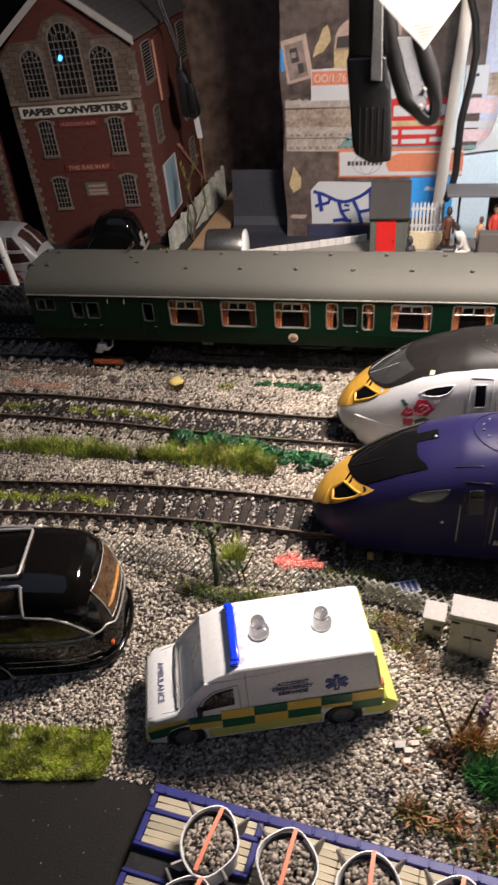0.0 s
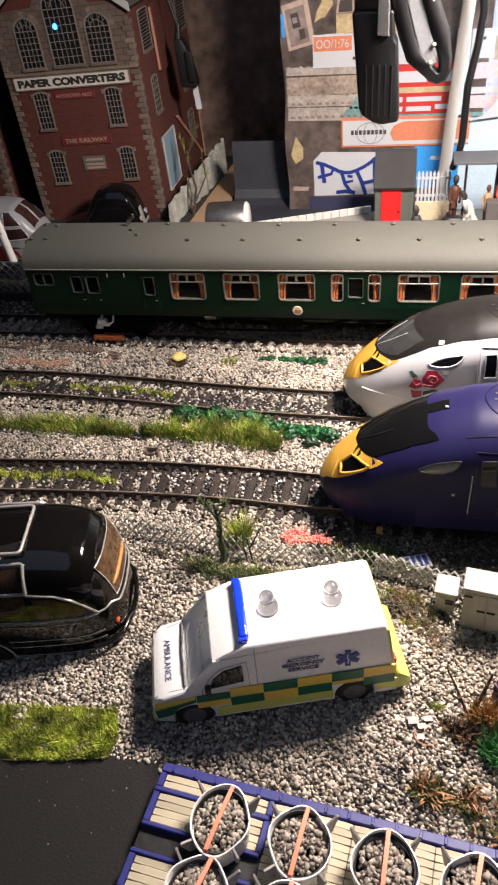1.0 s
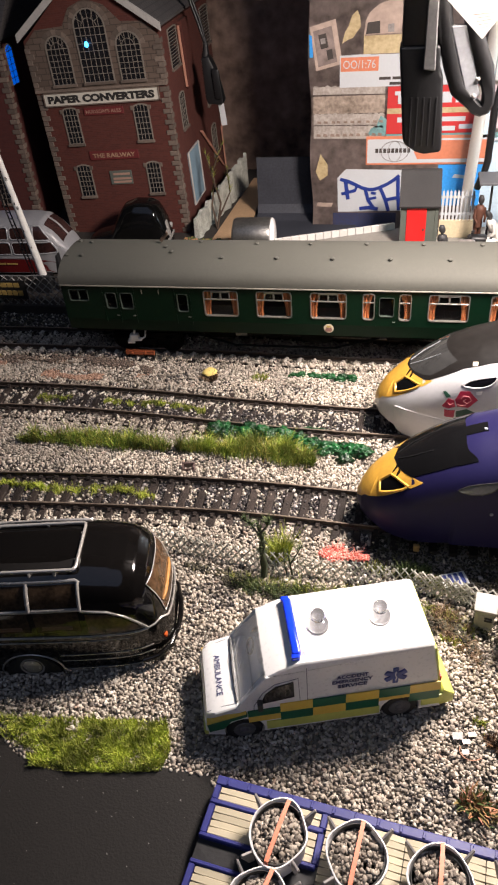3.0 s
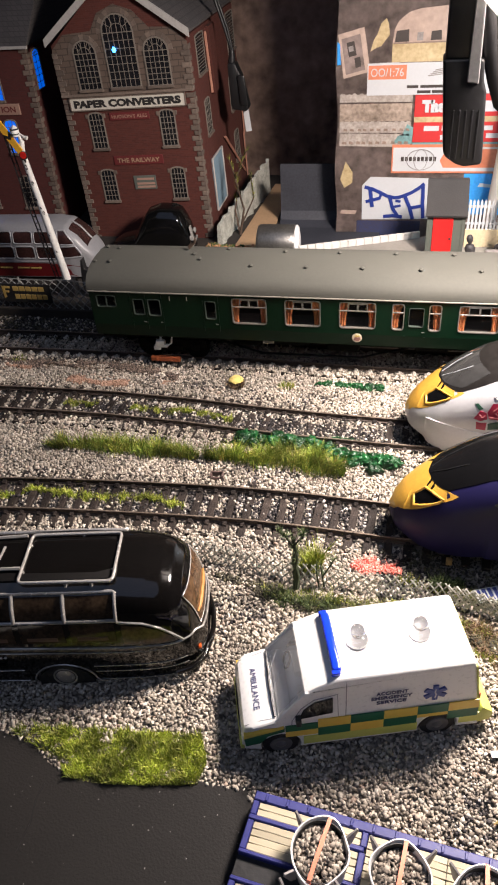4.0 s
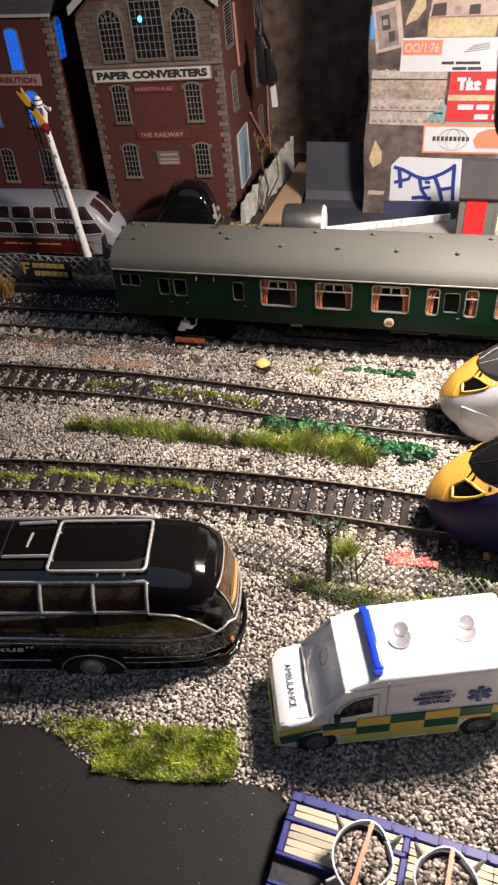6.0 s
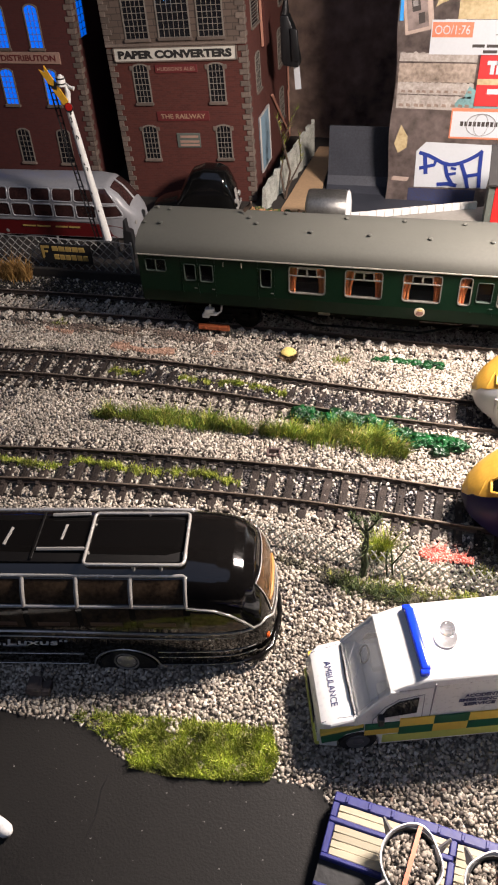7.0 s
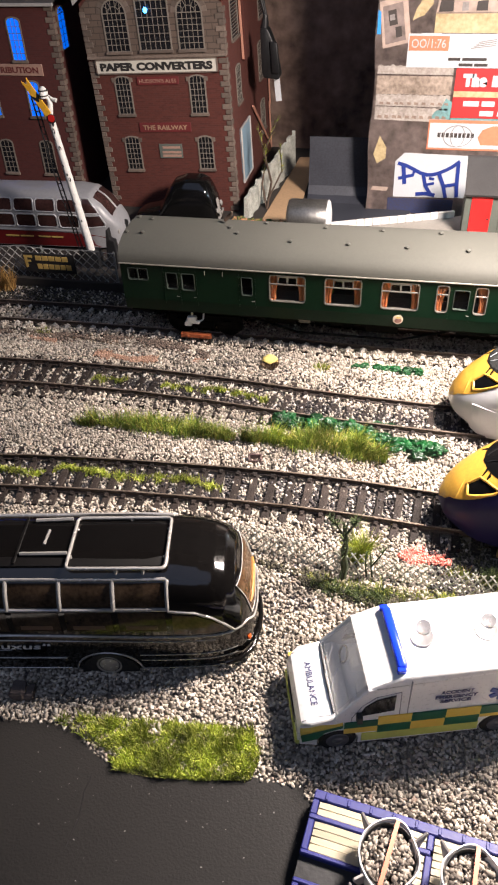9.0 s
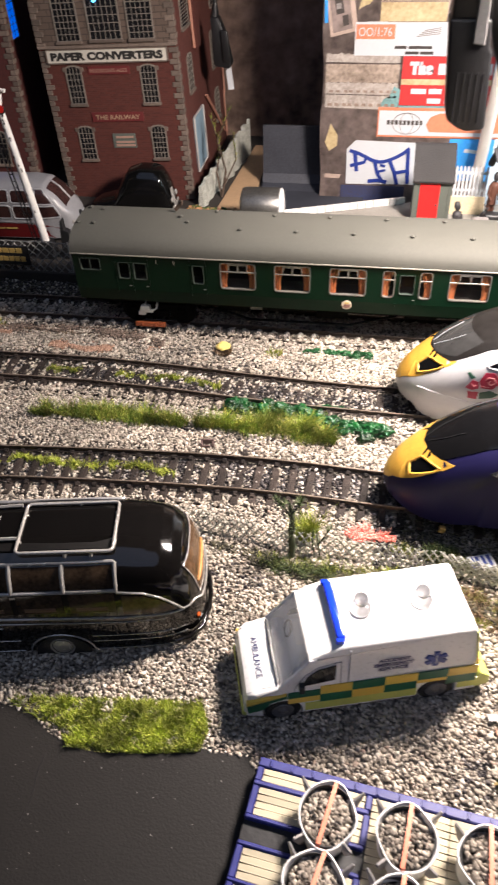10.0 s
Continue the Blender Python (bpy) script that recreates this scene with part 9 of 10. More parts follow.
def blades(name, pts, high, wide, material, label, category="grass", lean=0.55, z0=0.0, bend=(0.0, 0.0), hub=None):
    """Grass: each blade a bent, tapering two-piece strip."""
    n = len(pts)
    pts = np.asarray(pts)
    tuft = np.array([noise.noise((x * 0.22, y * 0.34, 2.1)) for x, y in pts])
    h = high * rng.uniform(0.55, 1.15, n) * np.clip(0.85 + 0.9 * tuft, 0.25, 1.5)
    a = rng.uniform(0, 6.283, n)
    d = lean * rng.uniform(0.1, 1.0, n)[:, None] * np.stack([np.cos(a), np.sin(a)], 1) * h[:, None] + np.asarray(bend) * h[:, None]
    if hub is not None:
        d = d + (pts - np.asarray(hub)) * 0.5
    b = rng.uniform(0, 6.283, n)
    side = np.stack([np.cos(b), np.sin(b), np.zeros(n)], 1) * (wide * rng.uniform(0.6, 1.3, n))[:, None]
    base = np.c_[pts, np.full(n, z0)]
    mid = base + np.c_[d * 0.38, h * 0.58]
    tip = base + np.c_[d, h * 0.96]
    V = np.stack([base - side, base + side, mid - side * 0.75, mid + side * 0.75, tip], 1).reshape(-1, 3)
    k = 5 * np.arange(n)[:, None]
    F = np.concatenate([k + np.array([0, 1, 3]), k + np.array([0, 3, 2]), k + np.array([2, 3, 4])])
    return tagged(raw_mesh(name, V, F, material), label, category, kind="stuff")


def blob_pts(n, poly_or_path, width=None):
    """Random places in a band along a path (soft edges), or in a polygon."""
    if width is None:
        xs, ys = [p[0] for p in poly_or_path], [p[1] for p in poly_or_path]
        x, y = rng.uniform(min(xs), max(xs), n * 3), rng.uniform(min(ys), max(ys), n * 3)
        keep = inside(list(poly_or_path), x, y)
        return np.c_[x[keep], y[keep]][:n]
    path = np.array([p[:2] for p in poly_or_path], float)
    wid = np.array([p[2] if len(p) > 2 else width for p in poly_or_path], float)
    seg = np.hypot(*(path[1:] - path[:-1]).T)
    cum = np.r_[0, np.cumsum(seg)]
    u = rng.uniform(0, cum[-1], n)
    x, y, w = np.interp(u, cum, path[:, 0]), np.interp(u, cum, path[:, 1]), np.interp(u, cum, wid)
    lump = np.array([noise.noise((q * 0.16, 3.3, 0)) for q in u])
    keep = rng.random(n) < 0.75 + lump
    off = rng.normal(0, 0.45, n) * w * (1 + 0.6 * lump)
    return np.c_[x, y + off][keep]


# long strips between the tracks
blades("grass_strip", blob_pts(6200, [(-163, 215.5, 1.2), (-152, 217, 2.8), (-132, 218, 4.4), (-122, 217.4, 4.0), (-111, 216.6, 3.0), (-99, 215.4, 1.2)], 3), 7.0, 0.11, M_GRASSMID, "strip of long green static grass between tracks", lean=0.75, bend=(0.12, -0.1))
blades("grass_strip", blob_pts(7600, [(-96, 215.4, 0.8), (-84, 216.6, 3.2), (-66, 217.8, 5.2), (-52, 215, 4.8), (-41, 212.4, 2.2)], 3), 8.4, 0.11, M_GRASSMID, "strip of tall yellow-green static grass between tracks", lean=0.75, bend=(0.15, -0.12))
# moss and short grass between rails
blades("track_grass", blob_pts(5600, [(-196, 184.6, 1.4), (-181, 184.8, 2.0), (-168, 183.8, 2.0), (-163, 186, 0.8), (-158, 189.6, 1.6), (-152, 188.6, 0.5), (-148, 188.4, 1.8), (-130, 187.6, 2.4), (-118, 189.8, 2.2), (-110, 189.6, 1.0), (-106, 189.2, 2.0), (-97, 187.6, 2.0)], 2), 2.8, 0.11, M_GRASSBR, "short bright grass growing between the rails")
blades("track_grass", blob_pts(1700, [(-168, 246.0, 2.0), (-152, 246.4, 1.8)], 2), 2.4, 0.13, M_GRASS, "short dull grass growing between the rails")
blades("track_grass", blob_pts(4000, [(-137, 245.6, 1.8), (-120, 245.0, 2.2), (-110, 245, 1.0), (-100, 243.6, 2.0), (-90, 241.6, 1.6)], 2), 2.6, 0.11, M_GRASSBR, "short bright grass growing between the rails")
# lawn beside the road
blades("grass_patch", blob_pts(19000, [(-116, 95), (-108, 96), (-98, 97.5), (-84, 98.8), (-68.5, 100.5), (-65.5, 93), (-66.5, 87), (-80, 84.6), (-92, 83.2), (-101, 83.5), (-105, 88)]), 2.9, 0.11, M_GRASSBR, "thick bright green grass patch beside the road", lean=0.6)
blades("grass_patch", blob_pts(420, [(-122, 94), (-112, 97.0), (-104, 95), (-107, 88), (-114, 91)]), 3.2, 0.13, M_GRASS, "thin dull grass at the road edge", lean=0.9)
# tufts
for x, y, n, h, m, lab in ((-47.5, 163.5, 900, 11.0, M_GRASSBR, "yellow-green tuft of grass behind the fence"), (-71.5, 268.2, 160, 3.2, M_GRASS, "small olive tuft beside the far track"), (-94.0, 266.6, 620, 3.4, M_DRY, "brown tuft under a yellow flower head"), (-205, 279, 160, 2.4, M_GRASS, "thin olive grass beside the far track")):
    r, a = 3.2 * np.sqrt(rng.random(n)), rng.uniform(0, 6.283, n)
    blades("grass_tuft", np.c_[x + r * np.cos(a), y + 0.7 * r * np.sin(a)], h, 0.13, m, lab, hub=(x, y))
blades("dry_grass", blob_pts(900, [(-216, 277.5, 1.5), (-190, 276.5, 2.2), (-160, 275, 2.0)], 2), 1.8, 0.13, M_DRY, "short dry grass beside the far track")
blades("fence_grass", blob_pts(2200, [(-62, 153, 2.6), (-50, 151.5, 4.2), (-38, 150, 4.0), (-20, 151, 2.4), (2, 147, 3.0), (14, 141, 4.0)], 2), 3.2, 0.13, M_GRASS, "dark olive grass along the foot of the fence", lean=1.0)
blades("fence_grass", blob_pts(1500, [(2, 146, 3.0), (9, 138, 5.0), (15, 131, 4.0)], 2), 2.2, 0.12, M_DRY, "dry matted grass along the foot of the fence", lean=1.6)
blades("fence_grass", blob_pts(1300, [(-60, 151, 2.0), (-52, 149.5, 3.6), (-44, 148, 3.4), (-36, 148, 2.0)], 2), 3.6, 0.14, M_WEED, "matted dark grass at the foot of the weeds", lean=1.2)
blades("moss_patch", blob_pts(360, [(4, 138, 1.6), (12, 135.5, 2.0)], 2), 1.6, 0.16, M_GRASSBR, "bright moss on the ballast")
blades("track_side_grass", blob_pts(700, [(-20, 163, 2.2), (-4, 160, 2.6), (6, 159, 2.0)], 2), 2.4, 0.13, M_GRASS, "dull grass in the shade beside the track")


def flock(name, path, n, size, material, label, z=0.6, tall=1.2):
    q = blob_pts(n, path, 2)
    if tall < 1:
        q = q[[noise.noise((x * 0.11, y * 0.28, 7.7)) > -0.16 for x, y in q]]
    m = len(q)
    return stones(name, q[:, 0], q[:, 1], z + rng.uniform(0, tall, m), rng.uniform(0.6, 1.2, m) * size, material, label)


def crumple(name, path, high, label):
    """A glossy mass of crumpled lumps heaped along a path."""
    bm = bmesh.new()
    bmesh.ops.create_icosphere(bm, subdivisions=4, radius=1.0)
    base = np.array([v.co[:] for v in bm.verts])
    tri = np.array([[v.index for v in q.verts] for q in bm.faces])
    bm.free()
    q = blob_pts(int(16 + 16 * high), path, 2)
    vs, fs = [], []
    for k, (x, y) in enumerate(q):
        r = rng.uniform(0.75, 1.3) * (0.85 + 0.34 * high)
        out = np.array([1 + 0.5 * noise.noise((a * 1.4 + k, b * 1.4, c * 1.4)) - 0.55 * abs(noise.noise((a * 3.1, b * 3.1 + k, c * 3.1))) - 0.5 * abs(noise.noise((a * 7.5, b * 7.5, c * 7.5 + k))) for a, b, c in base])
        p = base * out[:, None] * np.array([1.25, 0.85, 0.8]) * r
        fs.append(tri + len(base) * len(vs))
        vs.append(p + np.array([x, y, 0.35 * r + rng.uniform(0, 0.28) * high]))
    return tagged(raw_mesh(name, np.concatenate(vs), np.concatenate(fs), M_CLUMP), label, "shrub", kind="stuff")


crumple("foam_shrub", [(-84, 228, 2.6), (-66, 228.5, 3.4), (-52, 227, 3.0), (-43, 222, 3.4), (-30, 220, 3.6), (-22, 220, 2.0)], 5.2, "glossy dark green crumpled shrub between the tracks")
crumple("foam_shrub", [(-47, 233, 0.8), (-34, 231.5, 1.2)], 1.1, "small green crumpled clump beside the rail")
crumple("foam_shrub", [(-57, 271.5, 0.9), (-44, 271.5, 1.8), (-30, 270, 1.5)], 2.2, "low green crumpled clump before the coach")
flock("shrub_base", [(-84, 228, 2.2), (-66, 228.5, 3.0), (-52, 227, 2.6), (-43, 222, 3.0), (-30, 220, 3.2), (-22, 220, 1.8)], 900, 0.6, M_CLUMP, "dark green crumbs under the shrub between the tracks", 0.4, 1.4)
flock("red_flock", [(-34, 166.5, 1.5), (-27, 166.5, 2.8), (-18, 165.8, 1.4)], 1500, 0.36, M_REDFLOCK, "coral red flock spilt beside the track", 0.6, 1.1)
blades("red_tuft", blob_pts(1500, [(-34, 166.5, 1.2), (-28, 167.0, 2.6), (-20, 166.2, 1.6)], 2), 2.6, 0.13, M_REDFLOCK, "coral red tuft of fibres beside the track", lean=1.2)
# the dark weed greens put the blue train's shade into this tuft's colour
blades("dark_tuft", blob_pts(900, [(-8, 161.5, 2.0), (-3.5, 162.2, 3.0), (1.5, 163, 1.8)], 2), 4.4, 0.14, M_WEED, "olive tuft of grass behind the fence, coloured dark for the train's shade", lean=0.8)
blades("dark_tuft", blob_pts(520, [(2, 147, 2.0), (9, 145, 3.0), (13, 140, 2.0)], 2), 3.6, 0.14, M_DRY, "dry brown grass beside the cabinets", lean=1.3)
flock("heath_flock", [(-196, 277, 1.2), (-176, 277.5, 2.6), (-156, 278, 3.4), (-138, 275, 3.4), (-122, 270, 2.6)], 4600, 0.5, M_HEATH, "dull olive-brown flock beside the far track", 0.5, 0.9)
flock("heath_flock", [(-245, 280, 2.6), (-205, 277, 3.0), (-180, 274, 2.4)], 1900, 0.5, M_HEATH, "thin brown flock beside the far track", 0.5, 0.7)
flock("rusty_flock", [(-174, 265, 2.4), (-156, 264, 3.4), (-144, 264, 2.0)], 1700, 0.45, M_RUST, "pinkish rusty sand beside the far track", 0.6, 0.5)
flock("rusty_flock", [(-128, 266, 1.2), (-118, 265, 1.4)], 500, 0.45, M_RUST, "pinkish rusty sand beside the far track", 0.6, 0.5)
flock("rusty_flock", [(-215, 274, 1.2), (-196, 272.5, 1.4)], 700, 0.45, M_RUST, "pinkish rusty sand beside the far track", 0.6, 0.5)
flock("dark_soil", [(-64, 152, 2.0), (-56, 152, 3.6), (-46, 149, 4.0), (-34, 148, 2.4)], 2200, 0.55, M_SOIL, "dark soil at the foot of the weeds", 0.3, 0.8)
flock("dark_soil", [(-78, 157, 1.0), (-68, 155, 2.2), (-60, 154, 2.4), (-46, 152, 2.2), (8, 142, 2.5), (16, 132, 4)], 1500, 0.6, M_SOIL, "dark soil and moss along the fence", 0.3, 0.8)
flock("yard_debris", [(-140, 404, 3.0), (-120, 402, 3.0), (-104, 400, 2.0)], 500, 1.0, M_AUTUMN, "mossy debris at the factory corner", 5.2, 1.6)
flock("shrub_soil", [(8, 90, 2.0), (16, 88, 4.0), (26, 86, 5.0), (36, 90, 5)], 1500, 0.6, M_HEATH, "dark soil under the shrubs beside the wagon", 0.3, 0.8)
blades("autumn_shrub", blob_pts(1500, [(8, 90, 1.6), (16, 88, 4.4), (26, 85, 5.0), (36, 86, 5)], 3), 3.6, 0.42, M_AUTUMN, "rusty red and green leafy shrub beside the wagon", "shrub", lean=1.3)
blades("autumn_shrub", blob_pts(700, [(15, 107, 1.2), (20, 104, 3.4), (25, 102, 3.6)], 3), 3.2, 0.4, M_TWIGLEAF, "dark brown leafy heap on the ballast", "shrub", lean=1.3)
blades("dry_bush", blob_pts(3000, [(-292, 318, 3.0), (-270, 318, 3.4), (-250, 318, 3.4), (-238, 318, 1.6)], 3), 11.0, 0.2, ramp_mat("ginger_plume", [(0.0, (0.14, 0.07, 0.02)), (0.5, (0.34, 0.18, 0.045)), (1.0, (0.50, 0.31, 0.10))], rough=0.8), "ginger dry bush before the yard fence", "bush", lean=0.7)
blades("green_shrub", blob_pts(1500, [(24, 101, 3.0), (32, 99, 5.0), (40, 99, 4)], 3), 9.0, 0.22, ramp_mat("lush_green", [(0.0, (0.01, 0.06, 0.015)), (0.6, (0.03, 0.17, 0.04)), (1.0, (0.10, 0.30, 0.08))], rough=0.5), "lush green leafy shrub on the ballast", "shrub", lean=0.9)
blades("ginger_shrub", blob_pts(900, [(21, 110, 2.0), (28, 108, 3.4), (36, 109, 3)], 3), 8.5, 0.18, ramp_mat("ginger_grass", [(0.0, (0.20, 0.09, 0.02)), (0.6, (0.42, 0.22, 0.06)), (1.0, (0.5, 0.34, 0.14))]), "ginger feathery shrub on the ballast", "shrub", lean=0.7)
flock("heather", [(27, 113, 1.0), (29, 116, 1.4), (30, 119, 1.0)], 320, 0.6, ramp_mat("heather_mauve", [(0.0, (0.06, 0.035, 0.05)), (1.0, (0.20, 0.13, 0.17))]), "mauve heather sprig above the shrub", 3.5, 6.5)
blades("sprout", blob_pts(130, [(12, 112, 1.0), (15, 111, 1.4)], 1), 2.6, 0.2, M_GRASSBR, "small bright green sprout on the ballast")


def plant(name, label, base, stems, material, leafmat, leaf=0.0, n=0):
    c = thing(name, label, "plant", base)
    for pts, r in stems:
        bm = bmesh.new()
        tube(bm, pts, [r * (1 - 0.6 * i / (len(pts) - 1)) for i in range(len(pts))], 6)
        part("stem", bm, material, c, smooth=60)
        if n:
            vs, fs = [], []
            for _ in range(n):
                f = rng.uniform(0.45, 1.0) * (len(pts) - 1)
                i = min(int(f), len(pts) - 2)
                o = Vector(pts[i]).lerp(Vector(pts[i + 1]), f - i)
                d = Vector((rng.normal(), rng.normal(), abs(rng.normal()) + 0.6)).normalized() * leaf * rng.uniform(0.5, 1.3)
                sd = d.cross(Vector((0.3, 0.2, 1))).normalized() * leaf * 0.06
                b = len(vs)
                vs += [tuple(o - sd), tuple(o + sd), tuple(o + d)]
                fs.append((b, b + 1, b + 2))
            tagged(raw_mesh("leaves", vs, fs, leafmat, c), kind="stuff")
    return c


plant("tall_weed", "dark twisted green weed growing through the fence", (-51.0, 155.0, 0),
      [([(0, 0, 0), (0.6, 0.3, 6), (-0.3, 0.6, 12), (0.4, 0.2, 18), (-0.8, 0.8, 24)], 1.15), ([(0.6, 0, 0), (-0.3, 0.4, 7), (0.8, 0.2, 14), (-0.2, 0.6, 21)], 0.85), ([(0.3, 0, 18), (-2.5, 1.0, 22), (-5.5, 1.4, 24.5)], 0.4), ([(0.2, 0, 20), (2.2, 0.6, 23), (3.0, 0.8, 25)], 0.35)], M_STEM, M_WEED, 3.0, 80)
plant("weed_stems", "pair of thin dark weed stems at the fence", (-43.5, 156.5, 0),
      [([(0, 0, 0), (-0.8, 0.4, 5), (-1.0, 0.8, 10)], 0.4), ([(1.6, 0, 0), (1.0, 0.4, 5), (0.2, 0.8, 11)], 0.4), ([(1.0, 0.4, 5), (3.4, 0.6, 10), (5.0, 0.8, 14)], 0.3)], M_STEM, M_WEED, 2.2, 40)
plant("dry_twig", "bare brown twig standing in the shrub", (21.5, 110.0, 0),
      [([(0, 0, 0), (-1.8, 1.6, 4), (-3.6, 3.0, 8), (-6.0, 4.4, 13)], 0.5), ([(0, 0, 0), (2.4, 2.0, 6), (4.6, 4.4, 13)], 0.8), ([(-1.8, 1.6, 4), (-5.0, 1.8, 7)], 0.3)], M_TWIG, M_AUTUMN, 1.6, 30)
plant("corner_creeper", "tangled dry creeper at the factory corner", (-124, 424, 5),
      [([(0, 0, 0), (2, 6, 14), (-3, 10, 30), (4, 14, 46)], 0.9), ([(0, 0, 0), (-4, 8, 12), (-2, 12, 26), (-8, 18, 40)], 0.7), ([(1, 2, 6), (8, 8, 20), (6, 12, 34)], 0.6)], M_TWIG, M_GRASS, 4.0, 60)

mesh_fence("track_fence", "pale diamond-mesh fence sagging along the track", [(-90, 163), (-70, 160), (-50, 156.5), (-30, 155.5), (-5, 154.5), (14, 150)], 0.2, 7.6, 2.6, 0.27, M_MOSSY, lean=(0, 2.2), posts=False)
mesh_fence("track_fence", "pale diamond-mesh fence behind the ambulance", [(-4, 154.6), (6, 152.6), (44, 144)], 0.2, 8.0, 2.6, 0.28, M_WIRE, lean=(0, 1.0), posts=False)

# relay cabinets
M_CAB = mat("warm_white_card", (0.29, 0.28, 0.265), 0.65, var=0.2, coarse=0.08, fine=0.8, bump=0.15)
for x, y, w, d, h, rz, lab in ((13.6, 143.2, 5.4, 5.0, 8.6, -9, "small off-white relay cabinet beside the fence"), (20.4, 138.2, 12.4, 5.8, 16.8, -9, "large off-white relay cabinet with double doors")):
    c = thing("relay_cabinet", lab, "cabinet", (x, y, 0), rz, group="relay cabinets")
    bm = bmesh.new()
    box(bm, (0, 0, -0.5), (w, d, h - 0.8), bev=0.2)
    part("cabinet_body", bm, M_CAB, c)
    bm = bmesh.new()
    prism(bm, [(-0.7, h - 0.9), (d + 0.6, h + 0.2), (d + 0.6, h + 0.9), (-0.7, h)], "x", -0.5, w + 0.5, bev=0.12, seg=1)
    part("lid", bm, M_CAB, c)
    nd = 2 if w > 10 else 1
    for k in range(nd):
        bm = bmesh.new()
        box(bm, (0.8 + k * (w - 1.0) / nd, -0.28, 1.0), (0.6 + (k + 1) * (w - 1.0) / nd - 0.3, 0.1, h - 2.2), bev=0.12, seg=1)
        dd = part("door", bm, M_CAB, c)
        for z, s in ((h * 0.5, 1), (h - 3.2, 0)):
            bm = bmesh.new()
            u = (w / 2 + (k - 0.5) * 2.6) if (s and nd == 2) else (w - 1.6 if k or nd == 1 else 1.2)
            box(bm, (u - 1.1, -0.7, z - 0.25), (u + 1.1, -0.2, z + 0.25), bev=0.1, seg=1)
            part("hinge" if not s else "handle", bm, M_BLACK, dd, "dark handle" if s else "dark hinge")

# flower head, litter, little parts
c = thing("yellow_flower_head", "yellow foam flower head on a brown tuft", "flower", (-94.2, 268.6, 0))
bm = bmesh.new()
lathe(bm, [(0.3, 2.0), (2.2, 2.2), (3.3, 2.7), (3.2, 3.2), (2.0, 3.7), (0.3, 3.8)], n=18)
for v in bm.verts:
    v.co += Vector((noise.noise(v.co * 1.3), noise.noise(v.co * 1.3 + Vector((9, 0, 0))), 0)) * 0.5
part("head", bm, mat("foam_yellow", (0.66, 0.52, 0.16), 0.8, var=0.15, fine=1.5, bump=0.5), c, smooth=50)
bm = bmesh.new()
tube(bm, [(0, 0, -0.3), (0.2, 0, 3)], 0.6, 6)
part("stem", bm, M_TWIG, c)

c = thing("track_clip", "small brown plastic clip lying on ballast", "clip", (-88.6, 204.6, 0.7), 6)
bm = bmesh.new()
for x in (-2.4, 2.0):
    box(bm, (x, -1.4, 0), (x + 0.7, 1.4, 1.9), bev=0.2)
box(bm, (-2.4, 0.8, 0.0), (2.7, 1.5, 2.1), bev=0.2)
box(bm, (-2.4, -1.5, 0), (2.7, -0.9, 1.1), bev=0.2)
part("clip_body", bm, mat("brown_plastic", (0.10, 0.065, 0.06), 0.45, var=0.4, coarse=0.4), c)
c = thing("litter_card", "scrap of white and blue printed card on ballast", "litter", (8.8, 159.8, 1.2), 20)
bm = bmesh.new()
box(bm, (-4.0, -2.6, 0), (4.0, 2.6, 0.3))
part("card", bm, M_PWHITE, c)
for k in range(4):
    bm = bmesh.new()
    box(bm, (-3.4 + 1.8 * k, -2.2, 0.28), (-2.2 + 1.8 * k, 2.2, 0.4))
    part("print_bar", bm, M_PNAVY, c)
c = thing("litter_paper", "scraps of torn white paper on ballast", "litter", (10.6, 105.8, 1.3), 10)
for i, (x, y, w, d, m) in enumerate(((-2.6, 1.4, 2.6, 2.0, M_PGREY), (1.2, 1.6, 2.2, 1.4, M_PINKY), (-0.8, -0.4, 2.0, 1.4, M_PINKY), (-1.6, -3.2, 1.8, 1.4, M_PINKY))):
    bm = bmesh.new()
    box(bm, (x - w / 2, y - d / 2, 0.1 * i), (x + w / 2, y + d / 2, 0.1 * i + 0.2))
    part("scrap", bm, m, c)
bm = bmesh.new()
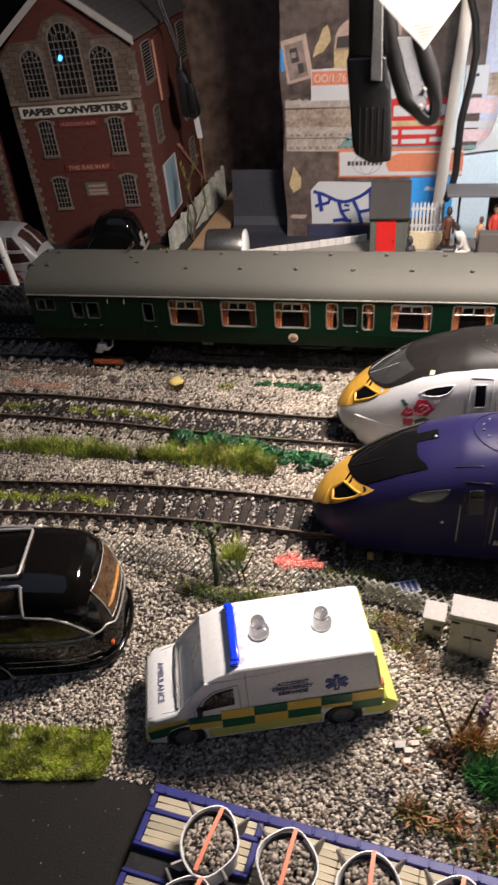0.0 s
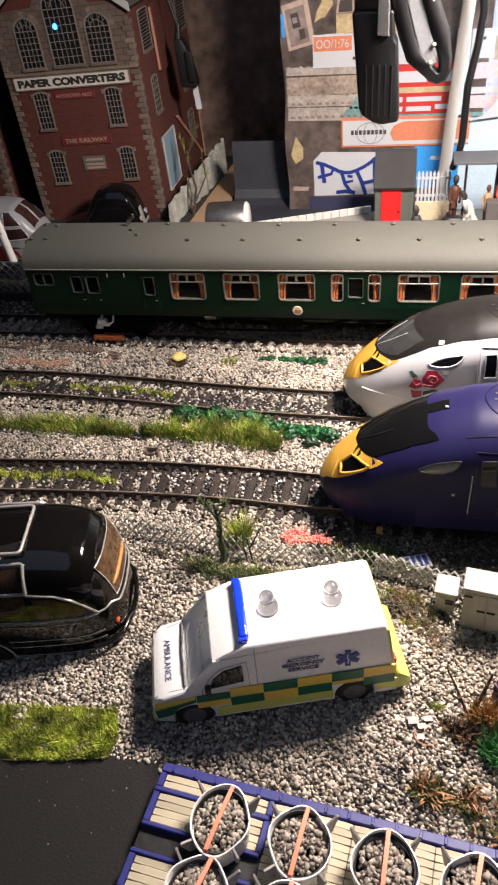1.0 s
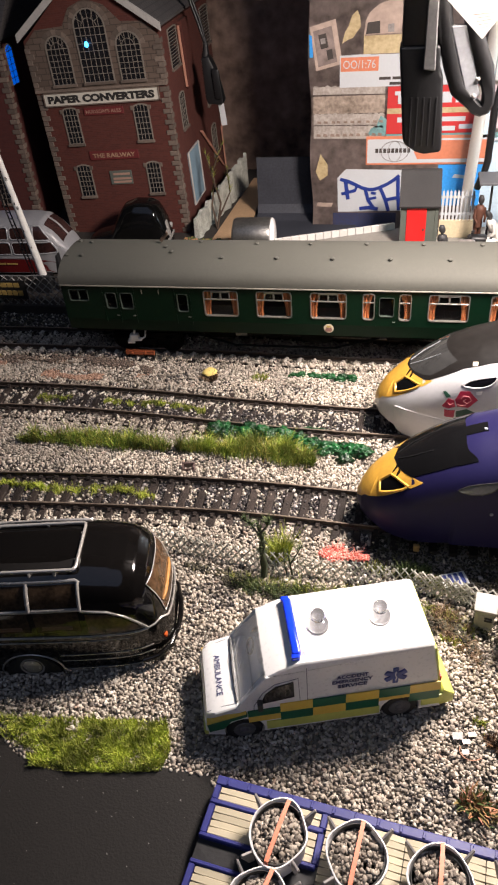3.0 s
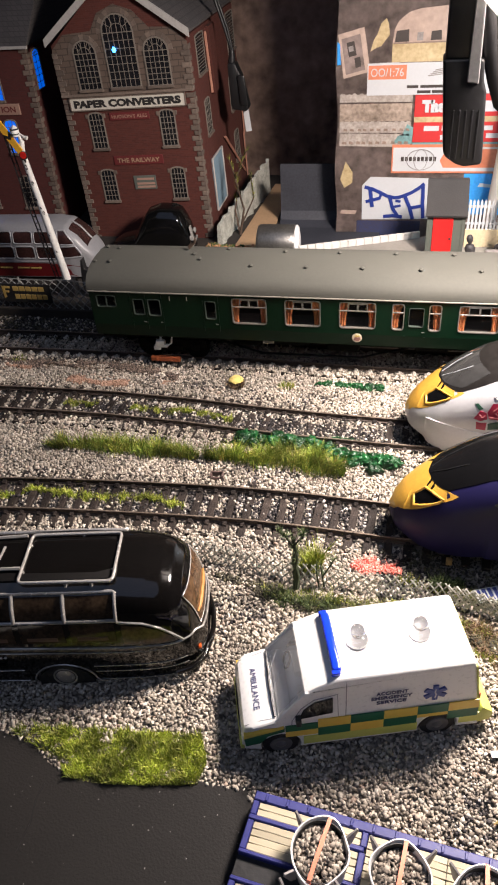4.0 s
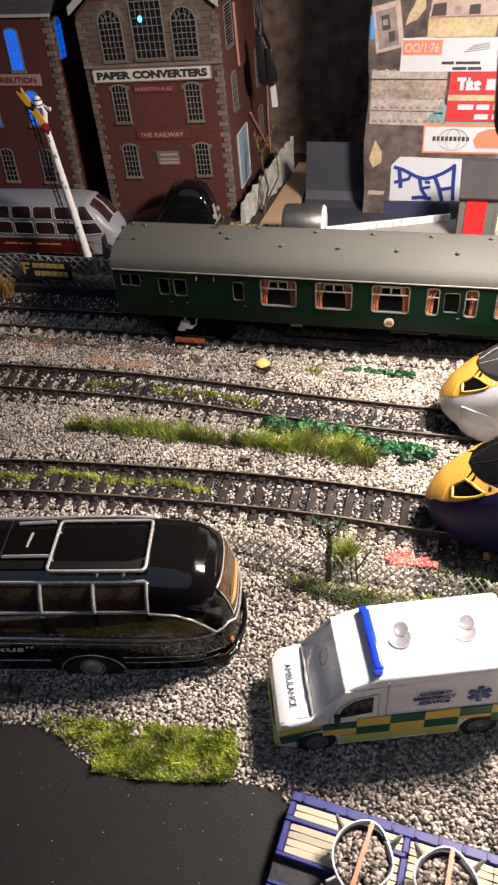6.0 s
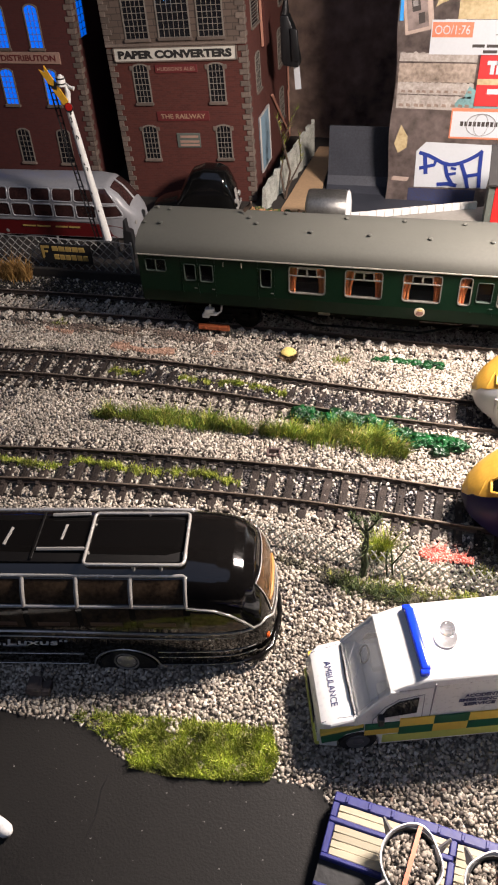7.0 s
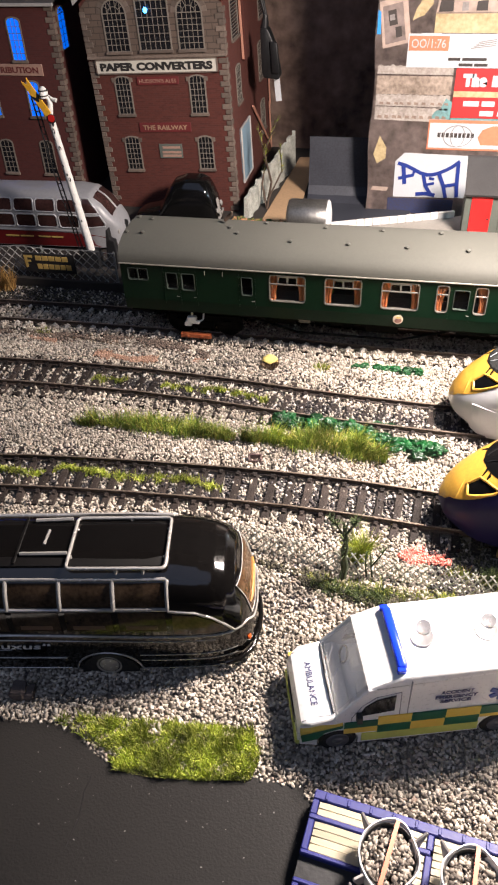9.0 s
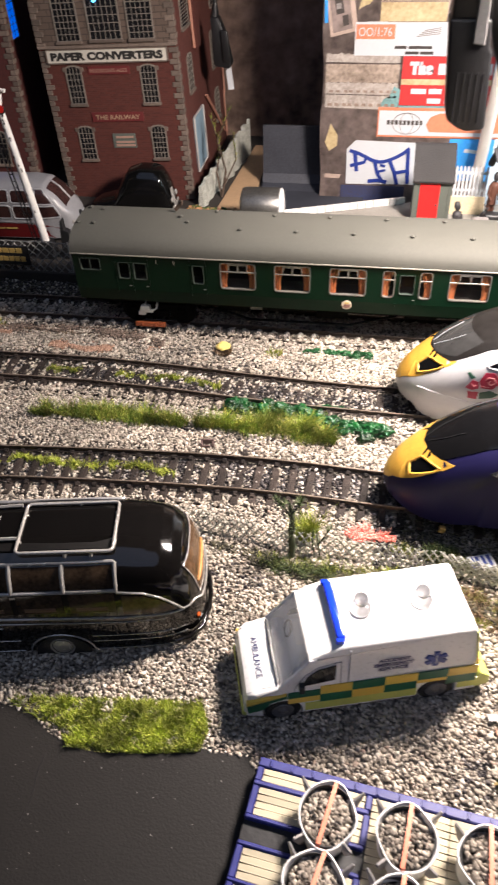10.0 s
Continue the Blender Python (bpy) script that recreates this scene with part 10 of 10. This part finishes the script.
tube(bm, [(3.0 * math.cos(t), -3.0 + 2.6 * math.sin(t), 0.5) for t in np.linspace(2.6, 5.4, 14)], 0.14, 5)
part("thread", bm, mat("pale_orange_thread", (0.45, 0.24, 0.16), 0.6), c)
c = thing("rusty_lump", "dark rusty lump of scrap lying on ballast", "scrap", (-132.5, 99.6, 0.5), 10)
bm = bmesh.new()
box(bm, (-3.4, -2.4, 0), (0.8, 2.0, 3.4), bev=0.8)
box(bm, (0.0, -2.2, 0), (3.2, 1.6, 2.4), bev=0.6)
for v in bm.verts:
    v.co += Vector((noise.noise(v.co), noise.noise(v.co + Vector((5, 0, 0))), noise.noise(v.co + Vector((0, 7, 0))))) * 0.7
part("lump", bm, mat("rusty_scrap", (0.09, 0.07, 0.062), 0.8, var=0.4), c)
c = thing("point_motor_peg", "small ochre peg beside the near rail", "peg", (-3.0, 171.5, 0.8))
bm = bmesh.new()
box(bm, (-1.0, -0.8, 0), (1.0, 0.8, 2.4), bev=0.3)
part("peg", bm, mat("ochre_plastic", (0.42, 0.26, 0.09), 0.6), c)
c = thing("white_rod", "rounded white plastic rod lying on the road", "rod", (-126.6, 63.6, 2.4), -16)
bm = bmesh.new()
lathe(bm, [(0.2, 4.0), (0.9, 3.7), (1.6, 2.8), (1.9, 1.2), (2.0, -2), (2.1, -12), (2.1, -30)], (0, 0, 0), 18, "x")
part("shaft", bm, M_WHITEPL, c, smooth=50)
c = thing("roof_knot", "dark knotted scrap caught on the coach roof edge", "scrap", (-117.5, 300.5, 50.8))
bm = bmesh.new()
tube(bm, [(-1.5, 0, 0), (0, 0.4, 1.6), (1.4, 0, 2.8), (2.0, -0.6, 4.4)], [0.8, 1.0, 0.8, 0.5], 6)
part("knot", bm, M_TWIG, c)

# fine scratches on the road
c = thing("road_crack", "thin dark crack across the road card", "crack")
bm = bmesh.new()
tube(bm, [(-106.0, 81.2, 0.48), (-106.4, 77, 0.48), (-105.5, 71, 0.48), (-106.0, 64, 0.48)], [0.10, 0.14, 0.12, 0.06], 4)
part("crack_line", bm, M_BLACK, c)
